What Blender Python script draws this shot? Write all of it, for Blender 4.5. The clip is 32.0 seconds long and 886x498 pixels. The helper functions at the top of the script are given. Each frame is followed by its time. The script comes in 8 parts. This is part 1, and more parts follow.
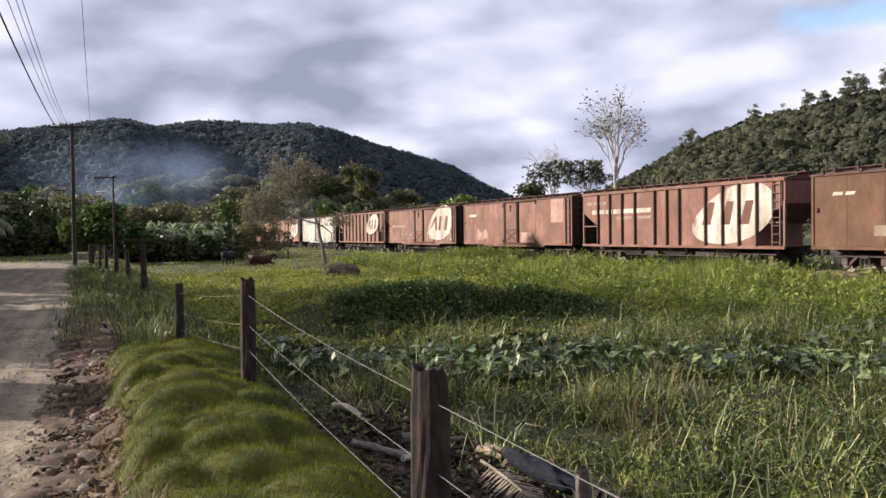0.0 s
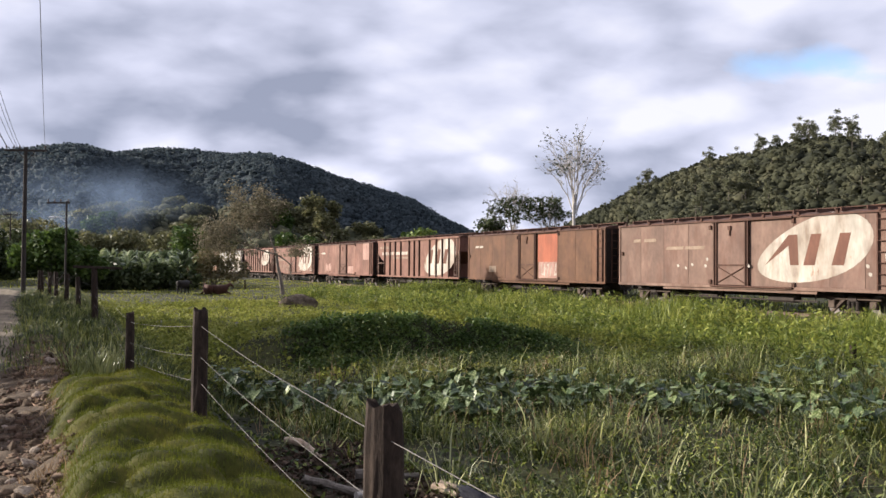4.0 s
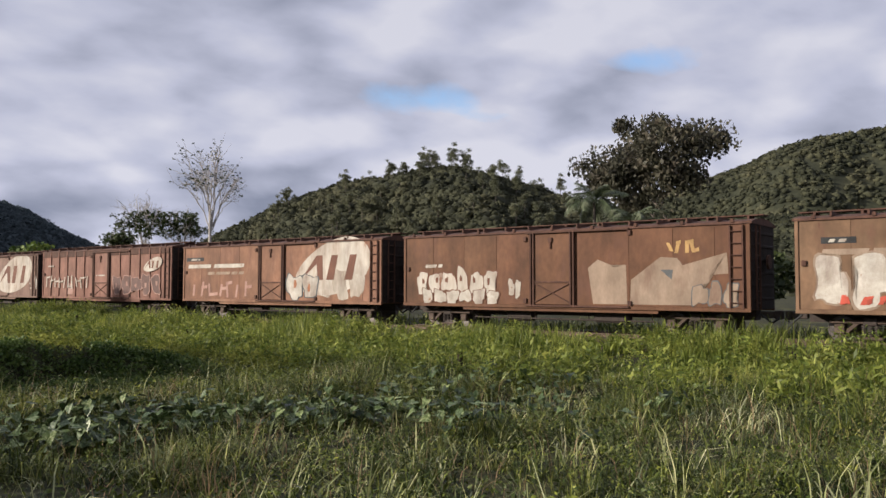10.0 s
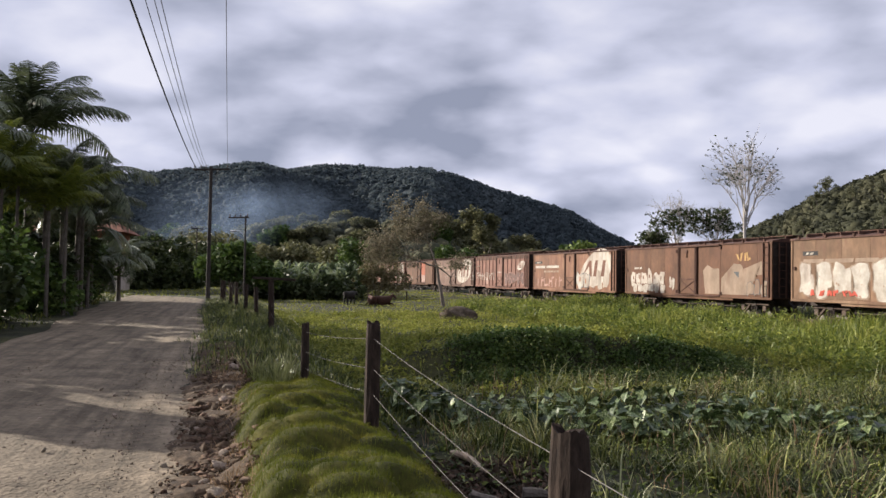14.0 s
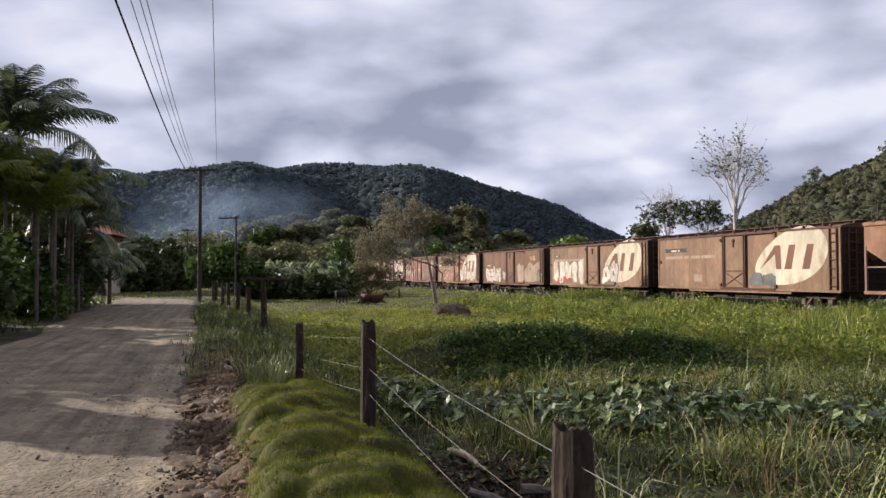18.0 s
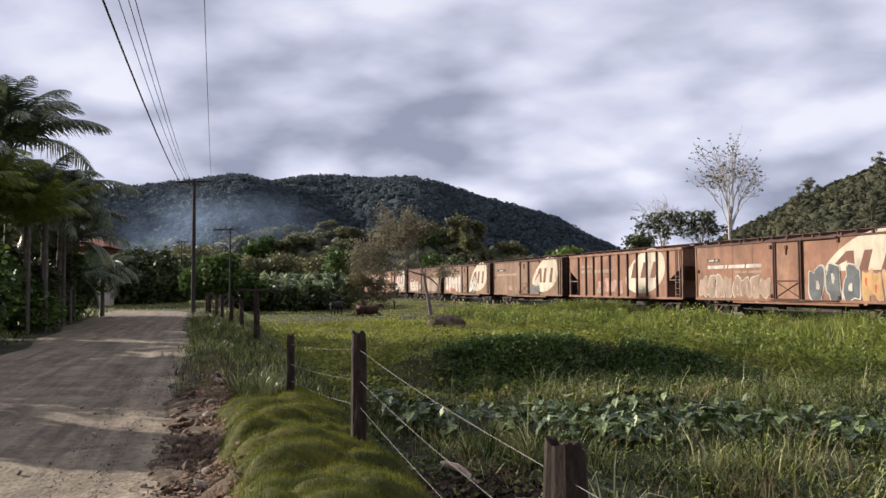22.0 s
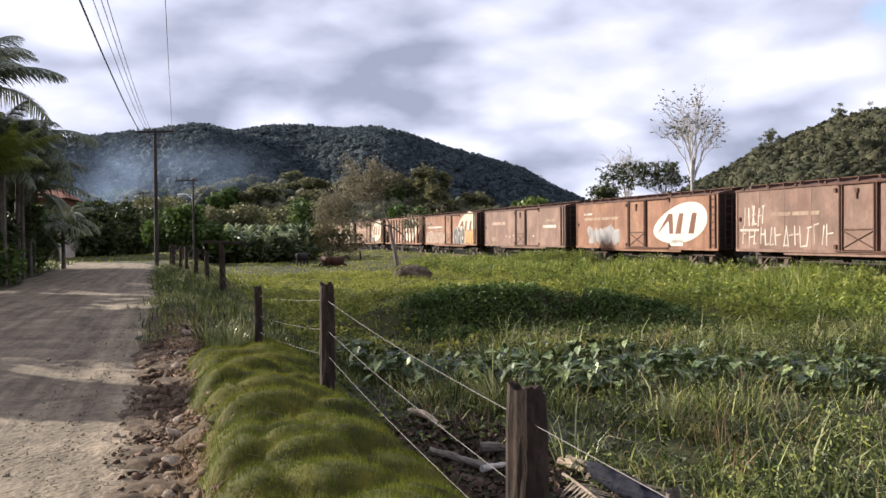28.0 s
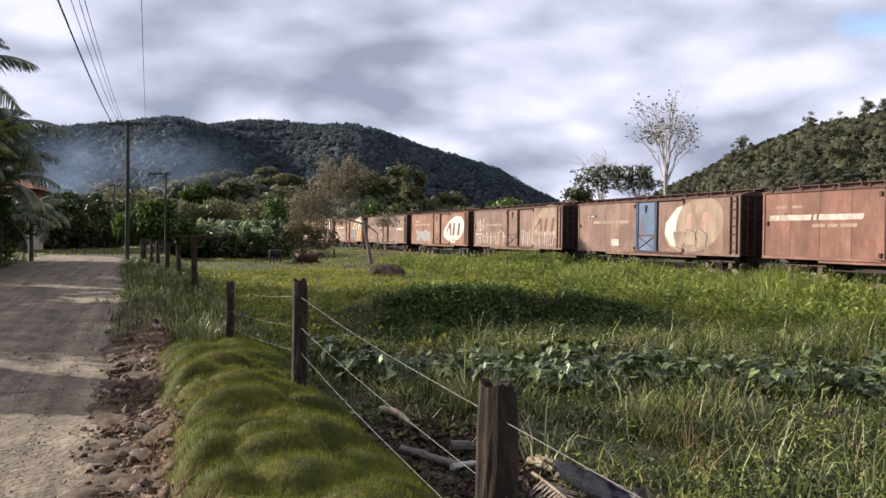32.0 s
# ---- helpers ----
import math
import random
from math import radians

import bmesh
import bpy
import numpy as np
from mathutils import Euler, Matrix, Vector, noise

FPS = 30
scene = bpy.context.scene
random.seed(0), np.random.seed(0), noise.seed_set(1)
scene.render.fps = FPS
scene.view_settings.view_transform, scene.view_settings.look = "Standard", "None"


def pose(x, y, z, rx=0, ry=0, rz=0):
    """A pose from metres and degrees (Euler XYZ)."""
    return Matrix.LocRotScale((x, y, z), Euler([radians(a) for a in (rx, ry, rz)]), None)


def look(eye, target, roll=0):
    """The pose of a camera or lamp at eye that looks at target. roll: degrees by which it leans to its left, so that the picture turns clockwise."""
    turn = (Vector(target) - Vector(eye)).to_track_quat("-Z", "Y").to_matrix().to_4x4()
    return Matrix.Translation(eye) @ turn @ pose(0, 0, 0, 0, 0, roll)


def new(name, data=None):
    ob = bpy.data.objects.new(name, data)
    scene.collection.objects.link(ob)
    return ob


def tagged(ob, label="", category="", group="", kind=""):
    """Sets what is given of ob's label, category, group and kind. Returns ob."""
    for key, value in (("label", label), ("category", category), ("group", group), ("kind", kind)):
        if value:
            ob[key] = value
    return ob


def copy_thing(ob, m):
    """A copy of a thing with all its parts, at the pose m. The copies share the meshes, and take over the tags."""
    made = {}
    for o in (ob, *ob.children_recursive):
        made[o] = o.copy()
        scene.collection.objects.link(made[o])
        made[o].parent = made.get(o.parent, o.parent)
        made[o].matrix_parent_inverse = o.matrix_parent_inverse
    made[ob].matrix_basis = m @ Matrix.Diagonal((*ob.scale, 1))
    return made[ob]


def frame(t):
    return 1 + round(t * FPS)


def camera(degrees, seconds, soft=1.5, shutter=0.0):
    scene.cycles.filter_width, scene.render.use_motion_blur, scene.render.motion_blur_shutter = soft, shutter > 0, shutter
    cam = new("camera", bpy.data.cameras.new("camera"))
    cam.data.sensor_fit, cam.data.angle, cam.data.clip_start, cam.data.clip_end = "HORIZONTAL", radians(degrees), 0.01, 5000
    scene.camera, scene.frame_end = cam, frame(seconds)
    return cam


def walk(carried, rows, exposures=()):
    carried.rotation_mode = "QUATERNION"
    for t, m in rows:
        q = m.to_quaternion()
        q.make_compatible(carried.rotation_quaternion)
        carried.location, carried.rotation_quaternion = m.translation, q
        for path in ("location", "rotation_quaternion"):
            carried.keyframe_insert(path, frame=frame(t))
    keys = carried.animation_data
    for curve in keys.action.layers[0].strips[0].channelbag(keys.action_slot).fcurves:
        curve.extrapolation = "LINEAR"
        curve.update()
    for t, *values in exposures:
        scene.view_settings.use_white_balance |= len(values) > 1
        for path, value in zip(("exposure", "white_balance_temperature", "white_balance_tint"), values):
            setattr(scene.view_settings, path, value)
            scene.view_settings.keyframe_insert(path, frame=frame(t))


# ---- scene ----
cam = camera(58.1, 32.0)
PATH = [
    (0.0, (0.006, -0.014, 1.644, 88.87, 0.73, 0.40)),
    (0.5, (0.006, -0.010, 1.641, 89.06, 0.59, 1.39)),
    (1.0, (0.007, -0.012, 1.651, 90.37, 0.13, 2.13)),
    (1.5, (0.002, 0.009, 1.643, 90.80, 0.09, 2.25)),
    (2.0, (0.002, 0.002, 1.643, 90.46, -0.15, 1.46)),
    (2.5, (-0.001, -0.013, 1.649, 90.88, -0.23, 2.12)),
    (3.0, (0.001, -0.018, 1.650, 91.06, -0.22, 0.52)),
    (3.5, (0.009, 0.043, 1.636, 91.32, -0.54, -1.93)),
    (4.0, (0.012, 0.031, 1.643, 91.28, -0.42, -2.50)),
    (4.5, (0.016, 0.075, 1.635, 92.12, -0.94, -4.68)),
    (6.5, (0.048, -0.149, 1.686, 93.10, 1.32, -9.22)),
    (7.0, (0.073, -0.095, 1.677, 93.11, 0.92, -6.90)),
    (7.5, (0.210, 0.029, 1.650, 94.04, -0.68, -9.33)),
    (8.0, (0.118, -0.047, 1.671, 92.80, -0.22, -13.86)),
    (8.5, (0.137, -0.102, 1.659, 92.57, 0.06, -18.51)),
    (9.0, (0.156, -0.207, 1.675, 92.59, 0.46, -23.12)),
    (9.5, (0.151, -0.182, 1.665, 92.47, -0.16, -27.25)),
    (10.0, (0.146, -0.067, 1.658, 92.64, -0.08, -27.98)),
    (10.5, (0.086, -0.010, 1.648, 93.55, 0.47, -21.20)),
    (11.0, (0.054, 0.026, 1.658, 94.88, 0.94, -10.33)),
    (11.5, (-0.128, -0.045, 1.588, 94.18, 0.56, -2.53)),
    (12.0, (-0.048, 0.004, 1.690, 93.26, 0.54, 3.16)),
    (12.5, (-0.124, 0.029, 1.656, 93.02, 0.36, 4.71)),
    (13.0, (-0.084, 0.022, 1.676, 93.14, 0.01, 6.56)),
    (13.5, (-0.109, 0.061, 1.675, 92.02, -1.26, 8.68)),
    (15.5, (-0.071, 0.203, 1.655, 92.32, 0.77, 9.15)),
    (16.0, (-0.085, 0.216, 1.667, 93.25, 1.04, 9.79)),
    (16.5, (-0.107, 0.182, 1.672, 93.08, 0.16, 9.80)),
    (17.0, (-0.131, 0.120, 1.684, 91.74, 0.05, 8.62)),
    (17.5, (-0.130, 0.128, 1.682, 91.27, 0.01, 8.61)),
    (18.0, (-0.134, 0.142, 1.680, 91.81, 0.15, 8.18)),
    (18.5, (-0.131, 0.171, 1.681, 92.30, 0.52, 9.58)),
    (19.0, (-0.122, 0.237, 1.667, 92.29, 0.09, 9.59)),
    (19.5, (-0.115, 0.281, 1.664, 92.58, 0.22, 10.12)),
    (20.0, (-0.103, 0.327, 1.654, 92.57, 0.56, 10.19)),
    (20.5, (-0.099, 0.353, 1.636, 92.19, 0.55, 11.59)),
    (21.0, (-0.108, 0.325, 1.651, 92.14, 1.20, 8.73)),
    (21.5, (-0.112, 0.290, 1.662, 92.51, 0.61, 7.48)),
    (22.0, (-0.117, 0.278, 1.665, 92.63, 0.30, 7.86)),
    (22.5, (-0.114, 0.282, 1.663, 92.61, 0.72, 7.30)),
    (23.0, (-0.116, 0.255, 1.661, 92.77, 0.07, 6.36)),
    (23.5, (-0.120, 0.232, 1.661, 91.07, 0.63, 6.89)),
    (24.0, (-0.124, 0.193, 1.665, 89.72, -0.23, 6.74)),
    (24.5, (-0.112, 0.217, 1.670, 89.97, 0.59, 8.79)),
    (25.0, (-0.111, 0.213, 1.667, 89.87, 1.48, 8.09)),
    (25.5, (-0.118, 0.231, 1.660, 87.07, 0.47, 7.18)),
    (27.5, (-0.110, 0.162, 1.671, 88.06, 1.31, 7.34)),
    (28.0, (-0.107, 0.162, 1.675, 89.08, 0.49, 5.42)),
    (28.5, (-0.105, 0.155, 1.669, 88.47, 0.85, 4.09)),
    (29.0, (-0.104, 0.146, 1.668, 87.59, 1.51, 3.67)),
    (29.5, (-0.104, 0.133, 1.669, 88.77, 1.16, 2.80)),
    (30.0, (-0.105, 0.128, 1.673, 89.41, 0.91, 3.26)),
    (30.5, (-0.111, 0.127, 1.672, 88.50, 1.08, 5.33)),
    (31.0, (-0.106, 0.135, 1.667, 88.14, 0.51, 5.58)),
    (31.5, (-0.108, 0.147, 1.675, 89.71, 0.16, 6.19)),
    (32.0, (-0.107, 0.139, 1.667, 89.04, -0.63, 3.58)),
]
walk(cam, [(t, pose(*p)) for t, p in PATH],
     [(t, e, 6080, 10) for t, e in ((0, 0.0), (4, 0.0), (7, -0.3), (9, -0.5), (10, -0.48), (11.5, -0.42), (13, -0.25), (16, -0.18), (20, -0.2), (23, -0.08), (25, 0.08), (28, 0.2), (29, 0.1), (30, 0.05), (32, 0.02))])

# ---- world, sun, exposure ----
scene.view_settings.exposure = 0.0
SUN_YAW, SUN_EL = 73.0, 19.0


def nt_new(tree, kind, x=0, y=0, **sets):
    n = tree.nodes.new(kind)
    n.location = (x, y)
    for k, v in sets.items():
        n.inputs[k.replace("_", " ")].default_value = v
    return n


def build_world():
    w = bpy.data.worlds.new("sky")
    scene.world = w
    w.use_nodes = True
    nt = w.node_tree
    nt.nodes.clear()
    L = nt.links.new
    out = nt.nodes.new("ShaderNodeOutputWorld")
    sky = nt.nodes.new("ShaderNodeTexSky")
    sky.sky_type = "NISHITA"
    sky.sun_disc = False
    sky.sun_elevation = radians(SUN_EL)
    sky.sun_rotation = radians(-SUN_YAW)
    tc = nt.nodes.new("ShaderNodeTexCoord")
    sep = nt.nodes.new("ShaderNodeSeparateXYZ")
    L(tc.outputs["Generated"], sep.inputs[0])

    def m(op, a, b=None, c=None, clamp=False):
        n = nt.nodes.new("ShaderNodeMath")
        n.operation = op
        n.use_clamp = clamp
        for i, s in enumerate((a, b, c)):
            if s is None:
                continue
            if isinstance(s, (int, float)):
                n.inputs[i].default_value = s
            else:
                L(s, n.inputs[i])
        return n.outputs[0]

    # a flat cloud layer seen in perspective: direction divided by height
    up = m("ADD", m("MAXIMUM", sep.outputs[2], 0.0), 0.55)
    u = m("DIVIDE", sep.outputs[0], up)
    v = m("DIVIDE", sep.outputs[1], up)
    com = nt.nodes.new("ShaderNodeCombineXYZ")
    L(u, com.inputs[0])
    L(v, com.inputs[1])
    L(m("MULTIPLY", sep.outputs[2], 2.0), com.inputs[2])

    def cloud(scale, detail, rough, off, dist=0.3):
        mp = nt.nodes.new("ShaderNodeMapping")
        mp.inputs["Location"].default_value = off
        mp.inputs["Rotation"].default_value = (0, 0, radians(-25))
        mp.inputs["Scale"].default_value = (1.0, 1.25, 1.0)
        L(com.outputs[0], mp.inputs[0])
        n = nt.nodes.new("ShaderNodeTexNoise")
        n.inputs["Scale"].default_value = scale
        n.inputs["Detail"].default_value = detail
        n.inputs["Roughness"].default_value = rough
        n.inputs["Distortion"].default_value = dist
        L(mp.outputs[0], n.inputs["Vector"])
        return n.outputs[0]

    def spot(yaw, el, wide, high):
        """A soft oval in one part of the sky."""
        a = radians(yaw)
        across = m("ADD", m("MULTIPLY", sep.outputs[0], math.cos(a)), m("MULTIPLY", sep.outputs[1], math.sin(a)))
        ahead = m("ADD", m("MULTIPLY", sep.outputs[0], -math.sin(a)), m("MULTIPLY", sep.outputs[1], math.cos(a)))
        ea, eb = m("DIVIDE", across, math.sin(radians(wide))), m("DIVIDE", m("SUBTRACT", sep.outputs[2], math.sin(radians(el))), math.sin(radians(high)))
        return m("MULTIPLY", m("EXPONENT", m("MULTIPLY", m("ADD", m("MULTIPLY", ea, ea), m("MULTIPLY", eb, eb)), -1.0)), m("GREATER_THAN", ahead, 0.0))

    def puffs(scale, off):
        """Rounded heaps with soft creases between them."""
        mp = nt.nodes.new("ShaderNodeMapping")
        mp.inputs["Location"].default_value = off
        L(com.outputs[0], mp.inputs[0])
        warp = nt.nodes.new("ShaderNodeTexNoise")
        warp.inputs["Scale"].default_value, warp.inputs["Detail"].default_value = scale * 0.9, 3
        L(mp.outputs[0], warp.inputs["Vector"])
        ad = nt.nodes.new("ShaderNodeVectorMath")
        ad.operation = "MULTIPLY_ADD"
        L(warp.outputs["Color"], ad.inputs[0])
        ad.inputs[1].default_value = (0.9 / scale, 0.9 / scale, 0.9 / scale)
        L(mp.outputs[0], ad.inputs[2])
        vo = nt.nodes.new("ShaderNodeTexVoronoi")
        vo.feature = "SMOOTH_F1"
        vo.inputs["Scale"].default_value, vo.inputs["Smoothness"].default_value = scale, 0.45
        L(ad.outputs[0], vo.inputs["Vector"])
        return m("SUBTRACT", 0.92, m("MULTIPLY", vo.outputs["Distance"], 0.95))

    def billow(dx, dy):
        soft = cloud(1.7, 4, 0.42, (5.4 + dx, 3.9 + dy, 0.0), 0.2)
        return m("ADD", m("MULTIPLY", soft, 0.50), m("ADD", m("MULTIPLY", puffs(3.4, (1.3 + dx, 5.2 + dy, 2.0)), 0.24), m("ADD", m("MULTIPLY", puffs(8.0, (4.3 + dx, 0.2 + dy, 1.0)), 0.18), m("MULTIPLY", cloud(9.0, 5, 0.5, (dx, dy, 3.0), 0.3), 0.13))))

    sa = radians(SUN_YAW)
    body = billow(0.0, 0.0)
    # the sides of the clouds that face the sun are brighter
    sidelit = m("MULTIPLY", m("SUBTRACT", body, billow(-0.12 * math.sin(sa + radians(25)), 0.12 * math.cos(sa + radians(25)))), 0.9)
    bank, heavy = spot(-32, 9.6, 14, 2.3), m("ADD", m("MULTIPLY", spot(-12, 6.3, 10, 3.4), 1.8), m("MULTIPLY", spot(21, 13, 11, 11), 1.7))
    body = m("ADD", m("ADD", body, sidelit), m("SUBTRACT", m("MULTIPLY", bank, 0.24), m("MULTIPLY", heavy, 0.12)))
    cover = cloud(2.2, 7, 0.58, (7.3, 2.2, 4.0))
    shade = nt.nodes.new("ShaderNodeValToRGB")
    cr = shade.color_ramp
    cr.elements[0].position, cr.elements[0].color = 0.22, (0.36, 0.38, 0.48, 1)
    cr.elements[1].position, cr.elements[1].color = 0.66, (0.98, 0.945, 1.01, 1)
    e = cr.elements.new(0.49)
    e.color = (0.75, 0.745, 0.87, 1)
    L(body, shade.inputs[0])
    # the clear gap low on the right, and the glow of cloud towards the sun
    cover = m("SUBTRACT", cover, m("MULTIPLY", m("ADD", spot(-28, 13.4, 6.0, 1.3), m("ADD", spot(-35.5, 12.0, 7.5, 0.95), spot(-41, 15.4, 5, 1.1))), 0.27))
    sunward = m("MAXIMUM", m("ADD", m("MULTIPLY", sep.outputs[0], -math.sin(sa)), m("MULTIPLY", sep.outputs[1], math.cos(sa))), 0.0)
    # cloud bases darken away from the horizon; the unseen zenith is brightened as fill
    glow = m("MULTIPLY", m("ADD", 1.0, m("MULTIPLY", m("POWER", sunward, 2.5), 0.03)), m("ADD", m("SUBTRACT", 1.08, m("MULTIPLY", m("MAXIMUM", sep.outputs[2], 0.0), 0.42)), m("MULTIPLY", m("POWER", m("MAXIMUM", sep.outputs[2], 0.0), 2.5), 0.55)))
    gap = nt.nodes.new("ShaderNodeValToRGB")
    gap.color_ramp.elements[0].position, gap.color_ramp.elements[0].color = 0.16, (0, 0, 0, 1)
    gap.color_ramp.elements[1].position, gap.color_ramp.elements[1].color = 0.33, (1, 1, 1, 1)
    L(cover, gap.inputs[0])
    blue = nt.nodes.new("ShaderNodeMix")
    blue.data_type = "RGBA"
    blue.blend_type = "MULTIPLY"
    blue.inputs[0].default_value = 1.0
    L(sky.outputs[0], blue.inputs[6])
    blue.inputs[7].default_value = (0.27, 0.275, 0.30, 1)
    mix = nt.nodes.new("ShaderNodeMix")
    mix.data_type = "RGBA"
    L(gap.outputs[0], mix.inputs[0])
    L(blue.outputs[2], mix.inputs[6])
    L(shade.outputs[0], mix.inputs[7])
    bg = nt.nodes.new("ShaderNodeBackground")
    bg.inputs[1].default_value = 1.0
    lit = nt.nodes.new("ShaderNodeMix")
    lit.data_type, lit.blend_type = "RGBA", "MULTIPLY"
    lit.inputs[0].default_value = 1.0
    L(mix.outputs[2], lit.inputs[6])
    L(glow, lit.inputs[7])
    L(lit.outputs[2], bg.inputs[0])
    L(bg.outputs[0], out.inputs[0])


build_world()
sun = new("sun", bpy.data.lights.new("sun", "SUN"))
sun.data.energy, sun.data.angle, sun.data.color = 11.0, radians(0.6), (1.0, 0.88, 0.72)
_a, _e = radians(SUN_YAW), radians(SUN_EL)
sun.matrix_world = look((0, 0, 60), (math.sin(_a) * math.cos(_e), -math.cos(_a) * math.cos(_e), 60 - math.sin(_e)))


# ---- materials ----
def material(name, colors, scale=3.0, rough=0.85, metal=0.0, bump=0.3, bump_scale=None, streak=1.0, spread=(0.3, 0.7), rand=0.0, island=0.0,
             trans=0.0, detail=6.0, patches=None, grain=(0.72, 1.22)):
    """A surface of two to four tones laid by noise at two sizes, with fine relief. streak: how far the marks are drawn out upright."""
    mat = bpy.data.materials.new(name)
    mat.use_nodes = True
    nt = mat.node_tree
    L = nt.links.new
    bsdf = nt.nodes["Principled BSDF"]
    tc = nt.nodes.new("ShaderNodeTexCoord")
    mp = nt.nodes.new("ShaderNodeMapping")
    mp.inputs["Scale"].default_value = (1, 1, 1.0 / streak)
    L(tc.outputs["Object"], mp.inputs[0])
    vec = mp.outputs[0]
    if rand:
        oi = nt.nodes.new("ShaderNodeObjectInfo")
        ml = nt.nodes.new("ShaderNodeVectorMath")
        ml.operation = "MULTIPLY_ADD"
        cx = nt.nodes.new("ShaderNodeCombineXYZ")
        for i in range(3):
            L(oi.outputs["Random"], cx.inputs[i])
        L(cx.outputs[0], ml.inputs[0])
        ml.inputs[1].default_value = (31, 17, 23)
        L(vec, ml.inputs[2])
        vec = ml.outputs[0]
    n1 = nt.nodes.new("ShaderNodeTexNoise")
    n1.inputs["Scale"].default_value, n1.inputs["Detail"].default_value, n1.inputs["Roughness"].default_value = scale, detail, 0.62
    L(vec, n1.inputs["Vector"])
    ramp = nt.nodes.new("ShaderNodeValToRGB")
    lo, hi = spread
    k = len(colors)
    ramp.color_ramp.elements[0].position, ramp.color_ramp.elements[0].color = lo, (*colors[0], 1)
    ramp.color_ramp.elements[1].position, ramp.color_ramp.elements[1].color = hi, (*colors[-1], 1)
    for i in range(1, k - 1):
        e = ramp.color_ramp.elements.new(lo + (hi - lo) * i / (k - 1))
        e.color = (*colors[i], 1)
    L(n1.outputs[0], ramp.inputs[0])
    col = ramp.outputs[0]
    n2 = nt.nodes.new("ShaderNodeTexNoise")
    n2.inputs["Scale"].default_value, n2.inputs["Detail"].default_value = scale * 9, 4
    L(vec, n2.inputs["Vector"])
    fine = nt.nodes.new("ShaderNodeMapRange")
    fine.inputs[1].default_value, fine.inputs[2].default_value, fine.inputs[3].default_value, fine.inputs[4].default_value = 0.3, 0.7, *grain
    L(n2.outputs[0], fine.inputs[0])
    mul = nt.nodes.new("ShaderNodeMix")
    mul.data_type, mul.blend_type = "RGBA", "MULTIPLY"
    mul.inputs[0].default_value = 1.0
    L(col, mul.inputs[6])
    L(fine.outputs[0], mul.inputs[7])
    col = mul.outputs[2]
    if island or rand:
        hsv = nt.nodes.new("ShaderNodeHueSaturation")
        src = nt.nodes.new("ShaderNodeNewGeometry").outputs["Random Per Island"] if island else oi.outputs["Random"]
        amt = island or rand
        mr = nt.nodes.new("ShaderNodeMapRange")
        mr.inputs[3].default_value, mr.inputs[4].default_value = 1 - amt, 1 + amt
        L(src, mr.inputs[0])
        L(mr.outputs[0], hsv.inputs["Value"])
        mh = nt.nodes.new("ShaderNodeMapRange")
        mh.inputs[3].default_value, mh.inputs[4].default_value = 0.5 + 0.03 * amt, 0.5 - 0.05 * amt
        L(src, mh.inputs[0])
        L(mh.outputs[0], hsv.inputs["Hue"])
        L(col, hsv.inputs["Color"])
        col = hsv.outputs[0]
    if patches:
        # a second tone in sharp-edged patches, such as flaked paint: (colour, scale, level)
        pc, ps, pl = patches
        n3 = nt.nodes.new("ShaderNodeTexNoise")
        n3.inputs["Scale"].default_value, n3.inputs["Detail"].default_value, n3.inputs["Roughness"].default_value = ps, 8, 0.7
        L(vec, n3.inputs["Vector"])
        mr = nt.nodes.new("ShaderNodeMapRange")
        mr.inputs[1].default_value, mr.inputs[2].default_value = pl, pl + 0.05
        L(n3.outputs[0], mr.inputs[0])
        mx = nt.nodes.new("ShaderNodeMix")
        mx.data_type = "RGBA"
        L(mr.outputs[0], mx.inputs[0])
        L(col, mx.inputs[6])
        mx.inputs[7].default_value = (*pc, 1)
        col = mx.outputs[2]
    L(col, bsdf.inputs["Base Color"])
    bsdf.inputs["Roughness"].default_value = rough
    bsdf.inputs["Metallic"].default_value = metal
    bsdf.inputs["Specular IOR Level"].default_value = 0.25
    if bump:
        bp = nt.nodes.new("ShaderNodeBump")
        bp.inputs["Strength"].default_value = bump
        bp.inputs["Distance"].default_value = 0.5 / (bump_scale or scale * 9)
        nb = nt.nodes.new("ShaderNodeTexNoise")
        nb.inputs["Scale"].default_value, nb.inputs["Detail"].default_value = bump_scale or scale * 9, 5
        L(vec, nb.inputs["Vector"])
        L(nb.outputs[0], bp.inputs["Height"])
        L(bp.outputs[0], bsdf.inputs["Normal"])
    if trans:
        tr = nt.nodes.new("ShaderNodeBsdfTranslucent")
        L(col, tr.inputs[0])
        ms = nt.nodes.new("ShaderNodeMixShader")
        ms.inputs[0].default_value = trans
        L(bsdf.outputs[0], ms.inputs[1])
        L(tr.outputs[0], ms.inputs[2])
        L(ms.outputs[0], nt.nodes["Material Output"].inputs[0])
    return mat


